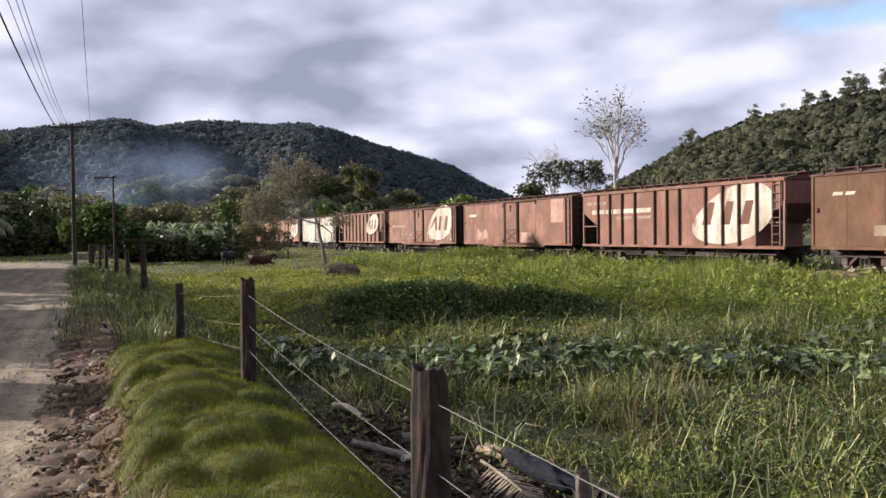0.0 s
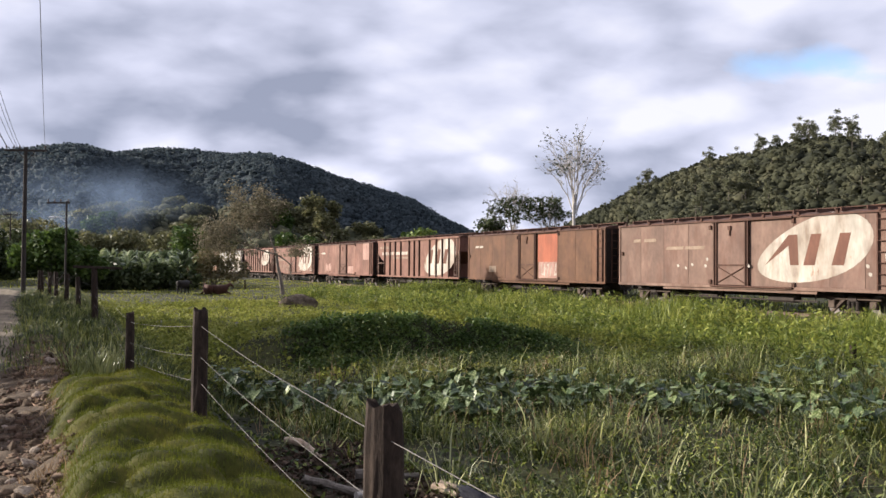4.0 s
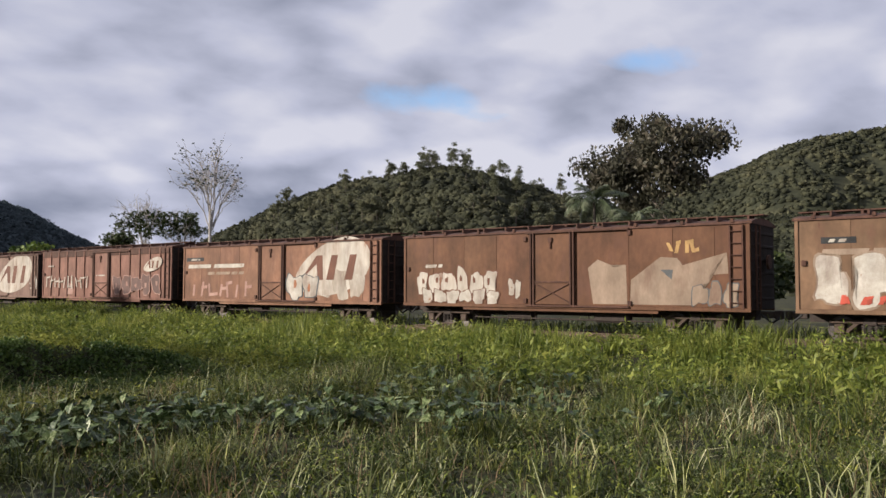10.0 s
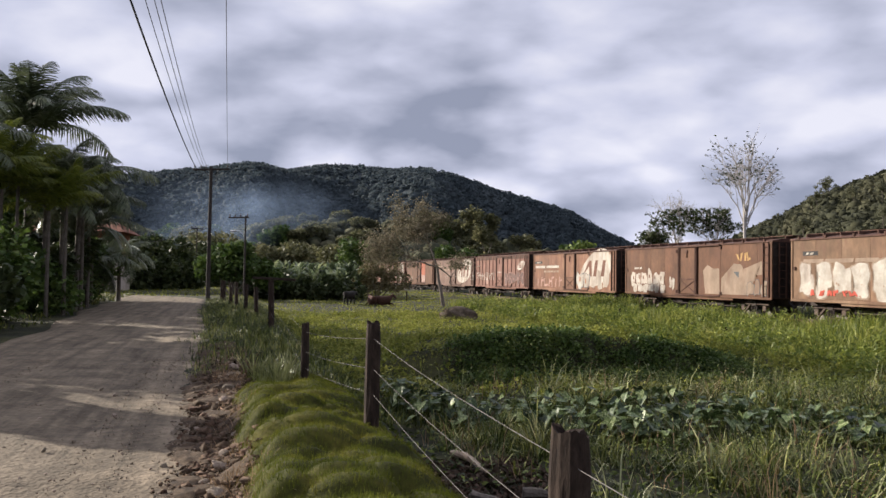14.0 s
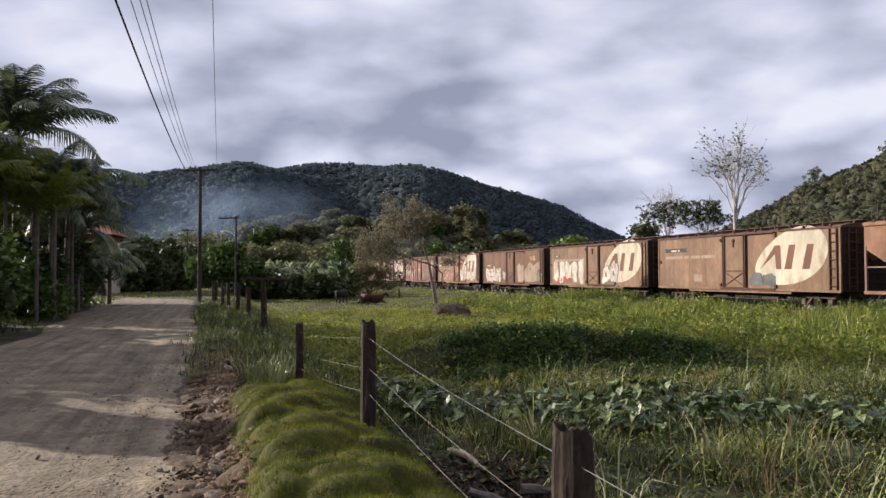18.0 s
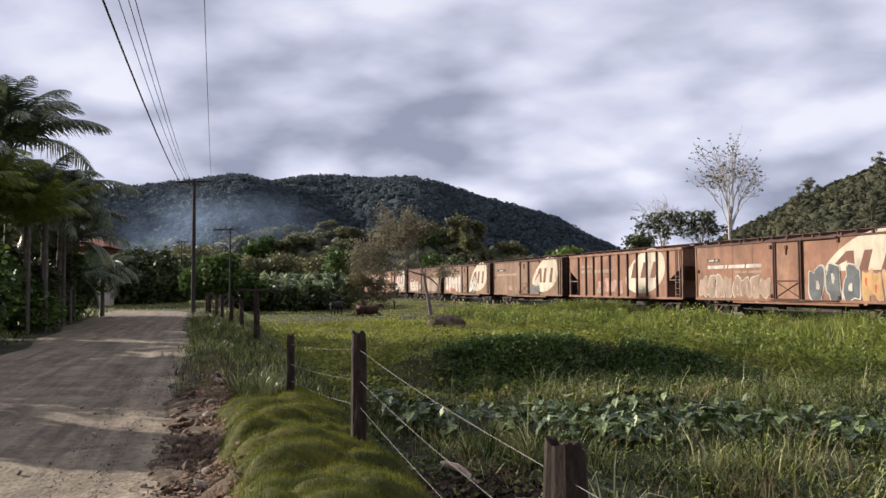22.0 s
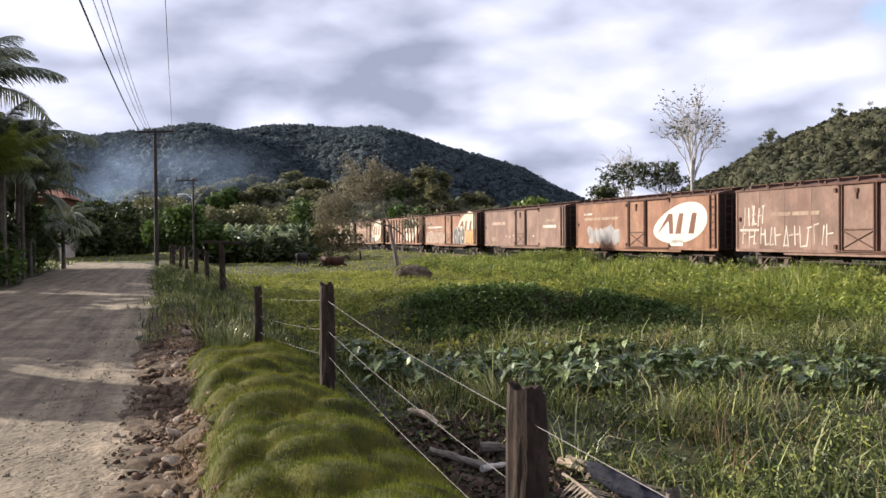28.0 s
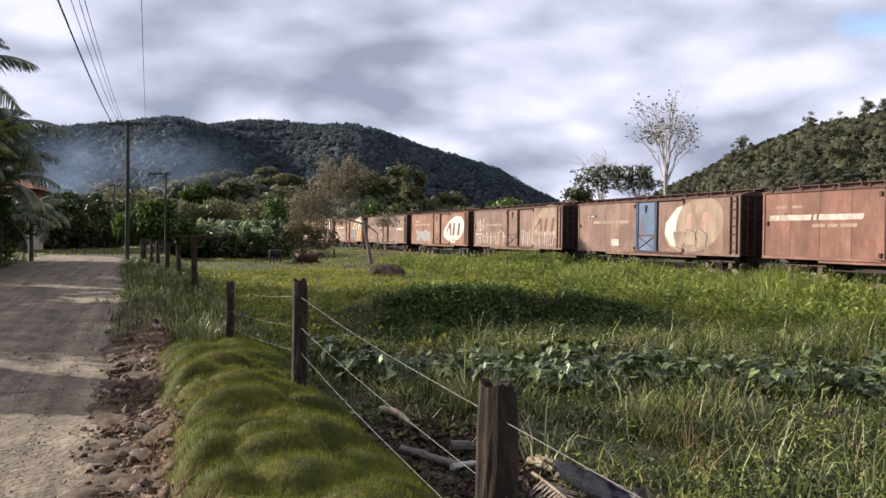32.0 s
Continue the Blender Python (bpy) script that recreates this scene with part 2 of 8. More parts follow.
M = {}
M["soil"] = material("meadow soil", [(0.010, 0.010, 0.005), (0.026, 0.027, 0.010), (0.075, 0.072, 0.024)], 0.6, 0.95, bump=0.6, bump_scale=9)
def road_material():
    """Packed earth with streaks along the wheel lines and gravelly relief."""
    mat = material("packed earth road", [(0.105, 0.082, 0.056), (0.172, 0.136, 0.094), (0.24, 0.19, 0.131)], 1.3, 0.95, bump=0)
    nt = mat.node_tree
    L = nt.links.new
    bsdf = nt.nodes["Principled BSDF"]
    col = bsdf.inputs["Base Color"].links[0].from_socket
    tc = nt.nodes.new("ShaderNodeTexCoord")
    mp = nt.nodes.new("ShaderNodeMapping")
    mp.inputs["Rotation"].default_value = (0, 0, radians(-24))
    L(tc.outputs["Object"], mp.inputs[0])
    along = nt.nodes.new("ShaderNodeMapping")
    along.inputs["Scale"].default_value = (1.0, 0.05, 1.0)
    L(mp.outputs[0], along.inputs[0])
    n = nt.nodes.new("ShaderNodeTexNoise")
    n.inputs["Scale"].default_value, n.inputs["Detail"].default_value, n.inputs["Roughness"].default_value = 4.2, 8, 0.7
    L(along.outputs[0], n.inputs["Vector"])
    mr = nt.nodes.new("ShaderNodeMapRange")
    mr.inputs[1].default_value, mr.inputs[2].default_value, mr.inputs[3].default_value, mr.inputs[4].default_value = 0.32, 0.68, 0.48, 1.28
    L(n.outputs[0], mr.inputs[0])
    mx = nt.nodes.new("ShaderNodeMix")
    mx.data_type, mx.blend_type = "RGBA", "MULTIPLY"
    mx.inputs[0].default_value = 1.0
    L(col, mx.inputs[6])
    L(mr.outputs[0], mx.inputs[7])
    L(mx.outputs[2], bsdf.inputs["Base Color"])
    vo = nt.nodes.new("ShaderNodeTexVoronoi")
    vo.inputs["Scale"].default_value = 24
    L(tc.outputs["Object"], vo.inputs["Vector"])
    n2 = nt.nodes.new("ShaderNodeTexNoise")
    n2.inputs["Scale"].default_value, n2.inputs["Detail"].default_value = 9, 8
    L(tc.outputs["Object"], n2.inputs["Vector"])
    ad = nt.nodes.new("ShaderNodeMath")
    ad.operation = "MULTIPLY_ADD"
    L(vo.outputs[0], ad.inputs[0])
    ad.inputs[1].default_value = 0.6
    L(n2.outputs[0], ad.inputs[2])
    bp = nt.nodes.new("ShaderNodeBump")
    bp.inputs["Strength"].default_value, bp.inputs["Distance"].default_value = 0.9, 0.016
    L(ad.outputs[0], bp.inputs["Height"])
    L(bp.outputs[0], bsdf.inputs["Normal"])
    return mat


M["road"] = road_material()
M["moss"] = material("soft turf", [(0.014, 0.017, 0.002), (0.046, 0.048, 0.006), (0.11, 0.095, 0.015)], 2.5, 0.95, bump=0.9, bump_scale=90)
M["grass"] = material("grass blades", [(0.05, 0.10, 0.015), (0.11, 0.18, 0.03), (0.20, 0.24, 0.05)], 0.35, 0.6, bump=0, island=0.35, trans=0.35)
# bluish lifted tones put the far hill's distance haze into the colour
M["forest_hazed"] = material("forest with haze tint", [(0.044, 0.058, 0.068), (0.060, 0.077, 0.087), (0.078, 0.095, 0.102)], 0.02, 0.95, bump=0, island=0.15, trans=0.35)
M["forest"] = material("forest crowns", [(0.026, 0.029, 0.018), (0.050, 0.053, 0.031), (0.095, 0.092, 0.052)], 0.05, 0.95, bump=0, island=0.25, trans=0.25)
M["forest_mid"] = material("olive wood edge", [(0.022, 0.027, 0.015), (0.046, 0.050, 0.026), (0.085, 0.082, 0.044)], 0.3, 0.95, bump=0.9, bump_scale=0.9, island=0.45)
M["leaf"] = material("leaves", [(0.03, 0.06, 0.012), (0.06, 0.10, 0.02), (0.10, 0.15, 0.035)], 0.8, 0.55, bump=0, island=0.4, trans=0.25)
M["bark"] = material("bark", [(0.10, 0.085, 0.07), (0.20, 0.17, 0.145)], 3, 0.95, bump=0.6, streak=4)
M["post_wood"] = material("weathered post wood", [(0.010, 0.006, 0.005), (0.027, 0.018, 0.013), (0.058, 0.040, 0.030)], 14, 0.95, bump=0.9, streak=3.5, patches=((0.016, 0.011, 0.009), 11, 0.60))
M["iron"] = material("dark dirty iron", [(0.025, 0.02, 0.018), (0.06, 0.045, 0.038)], 4, 0.8, bump=0.4)


# ---- mesh helpers ----
def mesh_np(name, V, F, mat, smooth=False, uv=None):
    """A mesh from arrays of corners and equal-sided faces."""
    V, F = np.asarray(V, np.float32), np.asarray(F, np.int32)
    me = bpy.data.meshes.new(name)
    me.vertices.add(len(V))
    me.vertices.foreach_set("co", V.ravel())
    me.loops.add(F.size)
    me.loops.foreach_set("vertex_index", F.ravel())
    me.polygons.add(len(F))
    me.polygons.foreach_set("loop_start", np.arange(0, F.size, F.shape[1], dtype=np.int32))
    me.update(calc_edges=True)
    if smooth:
        me.polygons.foreach_set("use_smooth", np.ones(len(F), bool))
    me.materials.append(mat)
    return me


def part(name, bm, mat, parent=None, label="", smooth=False, at=None):
    """Links a bmesh (or a mesh) as one object under a thing or a part."""
    if isinstance(bm, bmesh.types.BMesh):
        me = bpy.data.meshes.new(name)
        bm.to_mesh(me)
        bm.free()
        me.materials.append(mat)
        if smooth:
            for p in me.polygons:
                p.use_smooth = True
    else:
        me = bm
    ob = new(name, me)
    if parent:
        ob.parent = parent
    if at is not None:
        ob.matrix_basis = at
    if label:
        ob["label"] = label
    return ob


def box(bm, x0, x1, y0, y1, z0, z1, bevel=0.0):
    r = bmesh.ops.create_cube(bm, size=1.0, matrix=Matrix.Translation(((x0 + x1) / 2, (y0 + y1) / 2, (z0 + z1) / 2)) @ Matrix.Diagonal((x1 - x0, y1 - y0, z1 - z0, 1)))
    if bevel:
        es = {e for v in r["verts"] for e in v.link_edges}
        bmesh.ops.bevel(bm, geom=list(es), offset=bevel, segments=1, affect="EDGES")
    return r["verts"]


def rod(bm, a, b, r0, r1=None, n=8, caps=True):
    a, b = Vector(a), Vector(b)
    d = b - a
    m = Matrix.Translation((a + b) / 2) @ d.to_track_quat("Z", "Y").to_matrix().to_4x4()
    return bmesh.ops.create_cone(bm, cap_ends=caps, segments=n, radius1=r0, radius2=r0 if r1 is None else r1, depth=d.length, matrix=m)["verts"]


FO, FU, FN = Vector((-0.08, 3.31)), Vector((-0.407, 0.914)), Vector((0.914, 0.407))


def fence_xy(v, w):
    """A place v metres along the fence from the nearest post and w metres to its field side."""
    p = FO + FU * v + FN * w
    return p.x, p.y


def vw(x, y):
    dx, dy = x + 0.08, y - 3.31
    return dx * -0.407 + dy * 0.914, dx * 0.914 + dy * 0.407


def sstep(a, b, x):
    t = np.clip((x - a) / (b - a), 0, 1)
    return t * t * (3 - 2 * t)


def wave(x, y, s, k=0.0):
    return (np.sin(x * s * 1.3 + k + 1.7 * np.sin(y * s * 0.9 + k)) + np.sin(y * s * 1.1 - k * 2 + 1.5 * np.sin(x * s * 0.7))) * 0.5


def ground_z(x, y):
    """The height of the ground: road, berm along the fence, lower meadow and track bed."""
    x, y = np.asarray(x, float), np.asarray(y, float)
    v, w = vw(x, y)
    z = np.zeros_like(v)
    near = 1 - sstep(5.4, 8.6, v)
    z = z + near * 0.30 * sstep(-1.35, -0.85, w) * (1 - sstep(-0.5, 0.7, w))
    z = z + (1 - near) * 0.12 * sstep(-2.2, -1.2, w) * (1 - sstep(-0.5, 1.0, w)) * (1 - sstep(40, 60, v))
    drop = -0.72 + 0.25 * sstep(14, 30, w) + 0.30 * sstep(15, 60, v)
    z = z + drop * sstep(0.05, 1.45, w) * (1 - 0.5 * sstep(60, 110, v))
    # a low overgrown mound, steep on the side towards the fence and the taro ditch
    mx, my = x - 0.3, y - 20.5
    along, out = mx * 0.92 + my * 0.39, mx * 0.39 - my * 0.92 + 0.35 * np.sin(mx * 1.1) + 0.2 * np.sin(mx * 2.7)
    z = z + 0.95 * np.exp(-(np.abs(along + 0.4) / 4.4) ** 3) * np.where(out > 0, 1 - sstep(0.0, 1.15, out), 1 - sstep(0.0, 11.0, -out))
    z = z - 0.16 * np.exp(-((v - 11.6 + 0.52 * w) / 1.3) ** 2) * sstep(1.2, 2.5, w) * (1 - sstep(9.5, 11, w))
    z = z + sstep(2, 5, w) * 0.10 * wave(x, y, 0.45, 0.6)
    z = z + 0.9 * sstep(-7.6, -11, w) * (1 - sstep(44, 54, v))
    return z


def build_ground():
    a = np.concatenate([-np.geomspace(60, 2600, 14)[::-1], np.arange(-50, -12, 2.0), np.arange(-12, 13, 0.18), np.arange(13, 40, 0.7), np.arange(40, 80, 3.0), np.geomspace(80, 2600, 14)])
    b = np.concatenate([-np.geomspace(30, 2600, 12)[::-1], np.arange(-25, -2, 2.0), np.arange(-2, 23, 0.2), np.arange(23, 60, 0.8), np.arange(60, 140, 3.0), np.geomspace(140, 2600, 14)])
    B, A = np.meshgrid(b, a, indexing="ij")
    X = FO.x + FU.x * B + FN.x * A
    Y = FO.y + FU.y * B + FN.y * A
    Z = ground_z(X, Y) + 0.02 * wave(X, Y, 2.3)
    V = np.stack([X, Y, Z], -1).reshape(-1, 3)
    na = len(a)
    i, j = np.meshgrid(np.arange(len(b) - 1), np.arange(na - 1), indexing="ij")
    q = (i * na + j).ravel()
    F = np.stack([q, q + 1, q + na + 1, q + na], 1)
    g = new("ground", mesh_np("ground", V, F, M["soil"], True))
    tagged(g, "meadow ground of grass and damp earth beside the road", "ground", kind="structure")


def build_road():
    vs = np.concatenate([np.arange(-12, 20, 0.25), np.arange(20, 62, 0.8)])
    ws = np.linspace(0, 1, 40)
    vv, kk = np.meshgrid(vs, ws, indexing="ij")
    right = -1.40 - 1.1 * sstep(12, 40, vs) + 0.12 * np.sin(vs * 1.9) + 0.07 * np.sin(vs * 4.7 + 1) - 9 * sstep(48, 64, vs) ** 2
    left = -6.1 - 1.3 * sstep(15, 40, vs) - 0.15 * np.sin(vs * 0.8) - 7 * sstep(44, 62, vs) ** 2
    W = left[:, None] + (right - left)[:, None] * kk
    X, Y = FO.x + FU.x * vv + FN.x * W, FO.y + FU.y * vv + FN.y * W
    Z = 0.035 + 0.03 * np.sin(np.pi * kk) - 0.03 * np.exp(-(((kk - 0.35) / 0.06) ** 2)) - 0.03 * np.exp(-(((kk - 0.72) / 0.06) ** 2)) + 0.012 * wave(X, Y, 3.1)
    Z = Z - 0.09 * ((kk < 0.02) | (kk > 0.98))
    n = len(ws)
    i, j = np.meshgrid(np.arange(len(vs) - 1), np.arange(n - 1), indexing="ij")
    q = (i * n + j).ravel()
    F = np.stack([q, q + 1, q + n + 1, q + n], 1)
    tagged(new("road", mesh_np("road", np.stack([X, Y, Z], -1).reshape(-1, 3), F, M["road"], True)), "unpaved grey-brown earth road with wheel tracks", "road", kind="structure")


# ---- hills ----
def ico(sub):
    bm = bmesh.new()
    bmesh.ops.create_icosphere(bm, subdivisions=sub, radius=1.0)
    V = np.array([v.co[:] for v in bm.verts])
    F = np.array([[v.index for v in f.verts] for f in bm.faces])
    bm.free()
    return V, F


ICO1, ICO2 = ico(1), ico(2)


def crowns(P, S, rng, base=ICO2, squash=0.8, rough=0.28):
    """Many uneven tree crowns in one array: places P, sizes S."""
    bv, bf = base
    n, k = len(P), len(bv)
    d = 1 + rng.normal(0, rough, (n, k, 1)) * 0.6
    V = bv[None] * d * S[:, None, None] * np.array([1, 1, squash])
    V = V + P[:, None, :]
    F = bf[None] + (np.arange(n) * k)[:, None, None]
    return V.reshape(-1, 3), F.reshape(-1, bf.shape[1])


def hill(name, ridge, mat, seed, n, size, depth, label, front, base_z=-1.0, base=ICO1, rough=0.4, tufts=0, tuft=1.0, squash=0.9):
    """A wooded hill: ridge is a list of (yaw, elevation in degrees, distance); its face runs down towards the viewer."""
    rng = np.random.default_rng(seed)
    yaw = np.array([r[0] for r in ridge])
    el = np.array([r[1] for r in ridge])
    di = np.array([r[2] for r in ridge])
    o = np.argsort(yaw)
    yaw, el, di = yaw[o], el[o], di[o]
    fine = np.linspace(yaw[0], yaw[-1], 160)
    E_, D_ = np.interp(fine, yaw, el), np.interp(fine, yaw, di)
    ks = np.linspace(-0.5, 1.0, 26)

    def surf(yw, k):
        e, d = np.interp(yw, yaw, el), np.interp(yw, yaw, di)
        h = np.maximum(d * np.tan(np.radians(e)) + 1.65 - size * 0.75, base_z)
        kk = np.clip(k, 0, 1)
        prof = np.where(k >= 0, 0.5 + 0.5 * np.cos(np.pi * kk ** 0.9), 1 + 0.25 * k)
        r = d - k * depth * (0.4 + 0.6 * h / max(h.max(), 1e-6)) if np.ndim(h) else d - k * depth
        z = base_z + (h - base_z) * prof
        bump = np.where(k > 0, 1, 0) * (h - base_z) * 0.16 * np.sin(np.pi * kk) * wave(yw * 0.45 + k * 1.5, k * 2.5, 0.9, seed)
        a = np.radians(yw)
        return -np.sin(a) * r, np.cos(a) * r, z + bump

    YW, K = np.meshgrid(fine, ks, indexing="ij")
    X, Y, Z = surf(YW, K)
    n2 = len(ks)
    i, j = np.meshgrid(np.arange(len(fine) - 1), np.arange(n2 - 1), indexing="ij")
    q = (i * n2 + j).ravel()
    F = np.stack([q, q + n2, q + n2 + 1, q + 1], 1)
    h = new(name, None)
    tagged(h, label, "hill", kind="structure")
    part("slope", mesh_np("slope", np.stack([X, Y, Z], -1).reshape(-1, 3), F, mat, True), mat, h)
    yw = rng.uniform(yaw[0], yaw[-1], n)
    k = np.where(rng.random(n) < 0.12, rng.uniform(-0.06, 0.05, n), rng.uniform(0, front, n))
    x, y, z = surf(yw, k)
    s = size * rng.uniform(0.55, 1.25, n)
    V, F = crowns(np.stack([x, y, z + s * 0.1], 1), s, rng, base, squash, rough)
    ob = part("woods", mesh_np("woods", V, F, mat, True), mat, h)
    tagged(ob, kind="stuff")
    if tufts:
        # sprays of foliage that stand out of the crowns
        c = np.stack([x, y, z + s * 0.1], 1)
        i = rng.integers(0, n, tufts)
        d = rng.normal(0, 1, (tufts, 3))
        d /= np.linalg.norm(d, axis=1, keepdims=True)
        d[:, 2] = np.abs(d[:, 2])
        V, F = leaves(c[i] + d * (s[i] * rng.uniform(0.8, 1.12, tufts))[:, None], tuft, rng, 1.3)
        tagged(part("foliage", mesh_np("foliage", V, F, mat, False), mat, h), kind="stuff")
    return h, surf


RIDGE_L = [(47, 4.6, 840), (40, 5.2, 880), (34, 5.7, 900), (30.2, 6.3, 900), (27.5, 6.9, 900), (24.6, 7.2, 900), (22.5, 7.35, 910), (20, 7.15, 920), (17.8, 7.75, 920), (15, 7.85, 920), (11, 7.45, 920), (6.6, 6.6, 910), (3, 5.7, 900),
           (0, 4.75, 890), (-2.5, 3.4, 880), (-4.6, 2.45, 870), (-7.5, 1.1, 840), (-11, 0.2, 820)]
RIDGE_R = [(-8, 0.6, 330), (-10, 2.2, 325), (-12.2, 3.5, 320), (-13.9, 4.3, 315), (-15.8, 5.3, 305), (-18.3, 6.3, 292), (-20.5, 7.2, 285), (-24.5, 7.7, 280), (-28.6, 8.0, 275), (-32, 7.6, 268), (-34.5, 7.0, 262),
           (-36.7, 6.2, 258), (-40.6, 5.3, 252), (-45, 4.5, 250), (-60, 4.0, 250)]
RIDGE_M = [(40, 2.4, 250), (33, 2.6, 250), (27, 2.7, 255), (23, 2.9, 260), (19, 3.7, 260), (15, 4.1, 262), (11, 4.0, 265), (7, 3.2, 268), (3, 2.5, 270), (-2, 1.6, 270), (-7, 0.4, 270)]
RIDGE_F = [(-38, 4.6, 520), (-43, 6.4, 520), (-48.5, 7.8, 530), (-51.7, 8.9, 540), (-54.4, 9.6, 540), (-57.2, 10.0, 540), (-62, 10.6, 540), (-70, 9.0, 540), (-95, 4.0, 520)]

# ---- vegetation ----
def leaf_mat(name, tones, island=0.4, trans=0.25, rough=0.55, scale=0.8):
    M[name] = material(name, tones, scale, rough, bump=0, island=island, trans=trans)


leaf_mat("brown_leaf", [(0.12, 0.108, 0.066), (0.19, 0.168, 0.108), (0.28, 0.245, 0.165)], 0.4, 0.25, 0.9)
leaf_mat("olive_leaf", [(0.10, 0.09, 0.04), (0.17, 0.15, 0.07), (0.26, 0.22, 0.11)])
leaf_mat("olive_wood_leaf", [(0.07, 0.076, 0.034), (0.12, 0.122, 0.056), (0.19, 0.18, 0.09)], 0.3, 0.35)
leaf_mat("dark_leaf", [(0.022, 0.035, 0.012), (0.045, 0.062, 0.02), (0.075, 0.09, 0.035)])
leaf_mat("euca_leaf", [(0.10, 0.11, 0.065), (0.15, 0.155, 0.095), (0.21, 0.21, 0.13)], 0.25, 0.45)
leaf_mat("mango_leaf", [(0.035, 0.037, 0.022), (0.065, 0.062, 0.040), (0.125, 0.108, 0.08)], 0.5)
leaf_mat("bright_leaf", [(0.06, 0.10, 0.018), (0.11, 0.16, 0.03), (0.17, 0.21, 0.05)])
leaf_mat("palm_leaf", [(0.042, 0.056, 0.030), (0.082, 0.102, 0.054), (0.15, 0.165, 0.10)], 0.3, 0.2, 0.3)
leaf_mat("yellow_palm_leaf", [(0.07, 0.095, 0.015), (0.125, 0.15, 0.024), (0.20, 0.21, 0.04)], 0.3, 0.35, 0.45)
M["banana_leaf"] = material("banana_leaf", [(0.05, 0.08, 0.03), (0.12, 0.16, 0.075), (0.32, 0.35, 0.24)], 1.2, 0.28, bump=0, rand=0.8, trans=0.3)
M["taro_leaf"] = material("taro_leaf", [(0.015, 0.032, 0.008), (0.055, 0.090, 0.027), (0.23, 0.27, 0.15)], 5.0, 0.42, bump=0, rand=0.8, trans=0.12)
leaf_mat("tall_grass", [(0.075, 0.108, 0.018), (0.155, 0.195, 0.036), (0.27, 0.29, 0.072)], 0.5, 0.42, 0.5, 0.5)
leaf_mat("coarse_grass", [(0.008, 0.016, 0.003), (0.038, 0.062, 0.010), (0.135, 0.160, 0.035), (0.31, 0.305, 0.13)], 0.8, 0.15, 0.5, 1.4)
leaf_mat("dry_blade", [(0.13, 0.082, 0.04), (0.23, 0.16, 0.085), (0.34, 0.26, 0.15)], 0.35, 0.3, 0.7, 3.0)
leaf_mat("weed_leaf", [(0.009, 0.015, 0.003), (0.048, 0.073, 0.010), (0.17, 0.205, 0.036)], 0.7, 0.1, 0.55, 1.6)
leaf_mat("long_grass", [(0.11, 0.13, 0.042), (0.22, 0.24, 0.095), (0.42, 0.41, 0.24)], 0.45, 0.15, 0.45, 0.9)
leaf_mat("meadow_grass", [(0.10, 0.120, 0.021), (0.205, 0.225, 0.043), (0.315, 0.315, 0.085)], 0.3, 0.35, 0.6, 0.5)
leaf_mat("turf_blade", [(0.042, 0.054, 0.005), (0.102, 0.120, 0.012), (0.185, 0.172, 0.029)], 0.18, 0.25, 0.8, 2.6)
for _n in ("turf_blade", "meadow_grass"):
    M[_n].node_tree.nodes["Principled BSDF"].inputs["Specular IOR Level"].default_value = 0.1
for _n in ("taro_leaf", "coarse_grass", "long_grass", "weed_leaf"):
    M[_n].node_tree.nodes["Principled BSDF"].inputs["Specular IOR Level"].default_value = 0.25
M["dead_bark"] = material("pale dead bark", [(0.33, 0.30, 0.27), (0.50, 0.46, 0.42)], 3, 0.9, bump=0.4, streak=4)
M["palm_bark"] = material("grey palm bark", [(0.065, 0.054, 0.045), (0.145, 0.125, 0.105)], 4, 0.9, bump=0.5)
M["dry_frond"] = material("dry palm frond", [(0.09, 0.07, 0.05), (0.25, 0.205, 0.16)], 4, 0.85, bump=0.2, island=0.2)
M["litter"] = material("dead leaf litter", [(0.02, 0.014, 0.008), (0.052, 0.035, 0.022), (0.12, 0.088, 0.06)], 4, 0.9, bump=0, island=0.5)
M["stone"] = material("pale road stones", [(0.12, 0.092, 0.068), (0.23, 0.185, 0.14), (0.36, 0.30, 0.24)], 5, 0.95, bump=0.6, rand=0.25)
M["pebble"] = material("road pebbles", [(0.12, 0.096, 0.07), (0.26, 0.21, 0.155)], 5, 0.95, bump=0.3, island=0.4)
M["clod"] = material("earth clods", [(0.028, 0.018, 0.011), (0.080, 0.052, 0.032), (0.175, 0.122, 0.080)], 9, 0.95, bump=0.9, island=0.3)


def tubes(segs, sides=5):
    """Tapered limbs from rows (ax, ay, az, bx, by, bz, r0, r1)."""
    S = np.asarray(segs, float)
    a, b, r0, r1 = S[:, :3], S[:, 3:6], S[:, 6], S[:, 7]
    d = b - a
    d /= np.linalg.norm(d, axis=1, keepdims=True) + 1e-9
    ref = np.where(np.abs(d[:, 2:3]) > 0.9, np.array([[1.0, 0, 0]]), np.array([[0, 0, 1.0]]))
    u = np.cross(d, ref)
    u /= np.linalg.norm(u, axis=1, keepdims=True)
    w = np.cross(d, u)
    t = np.arange(sides) * 2 * np.pi / sides
    ring = u[:, None] * np.cos(t)[None, :, None] + w[:, None] * np.sin(t)[None, :, None]
    V = np.concatenate([a[:, None] + ring * r0[:, None, None], b[:, None] + ring * r1[:, None, None]], 1)
    k = np.arange(sides)
    f = np.stack([k, (k + 1) % sides, (k + 1) % sides + sides, k + sides], 1)
    F = f[None] + (np.arange(len(S)) * 2 * sides)[:, None, None]
    return V.reshape(-1, 3), F.reshape(-1, 4)


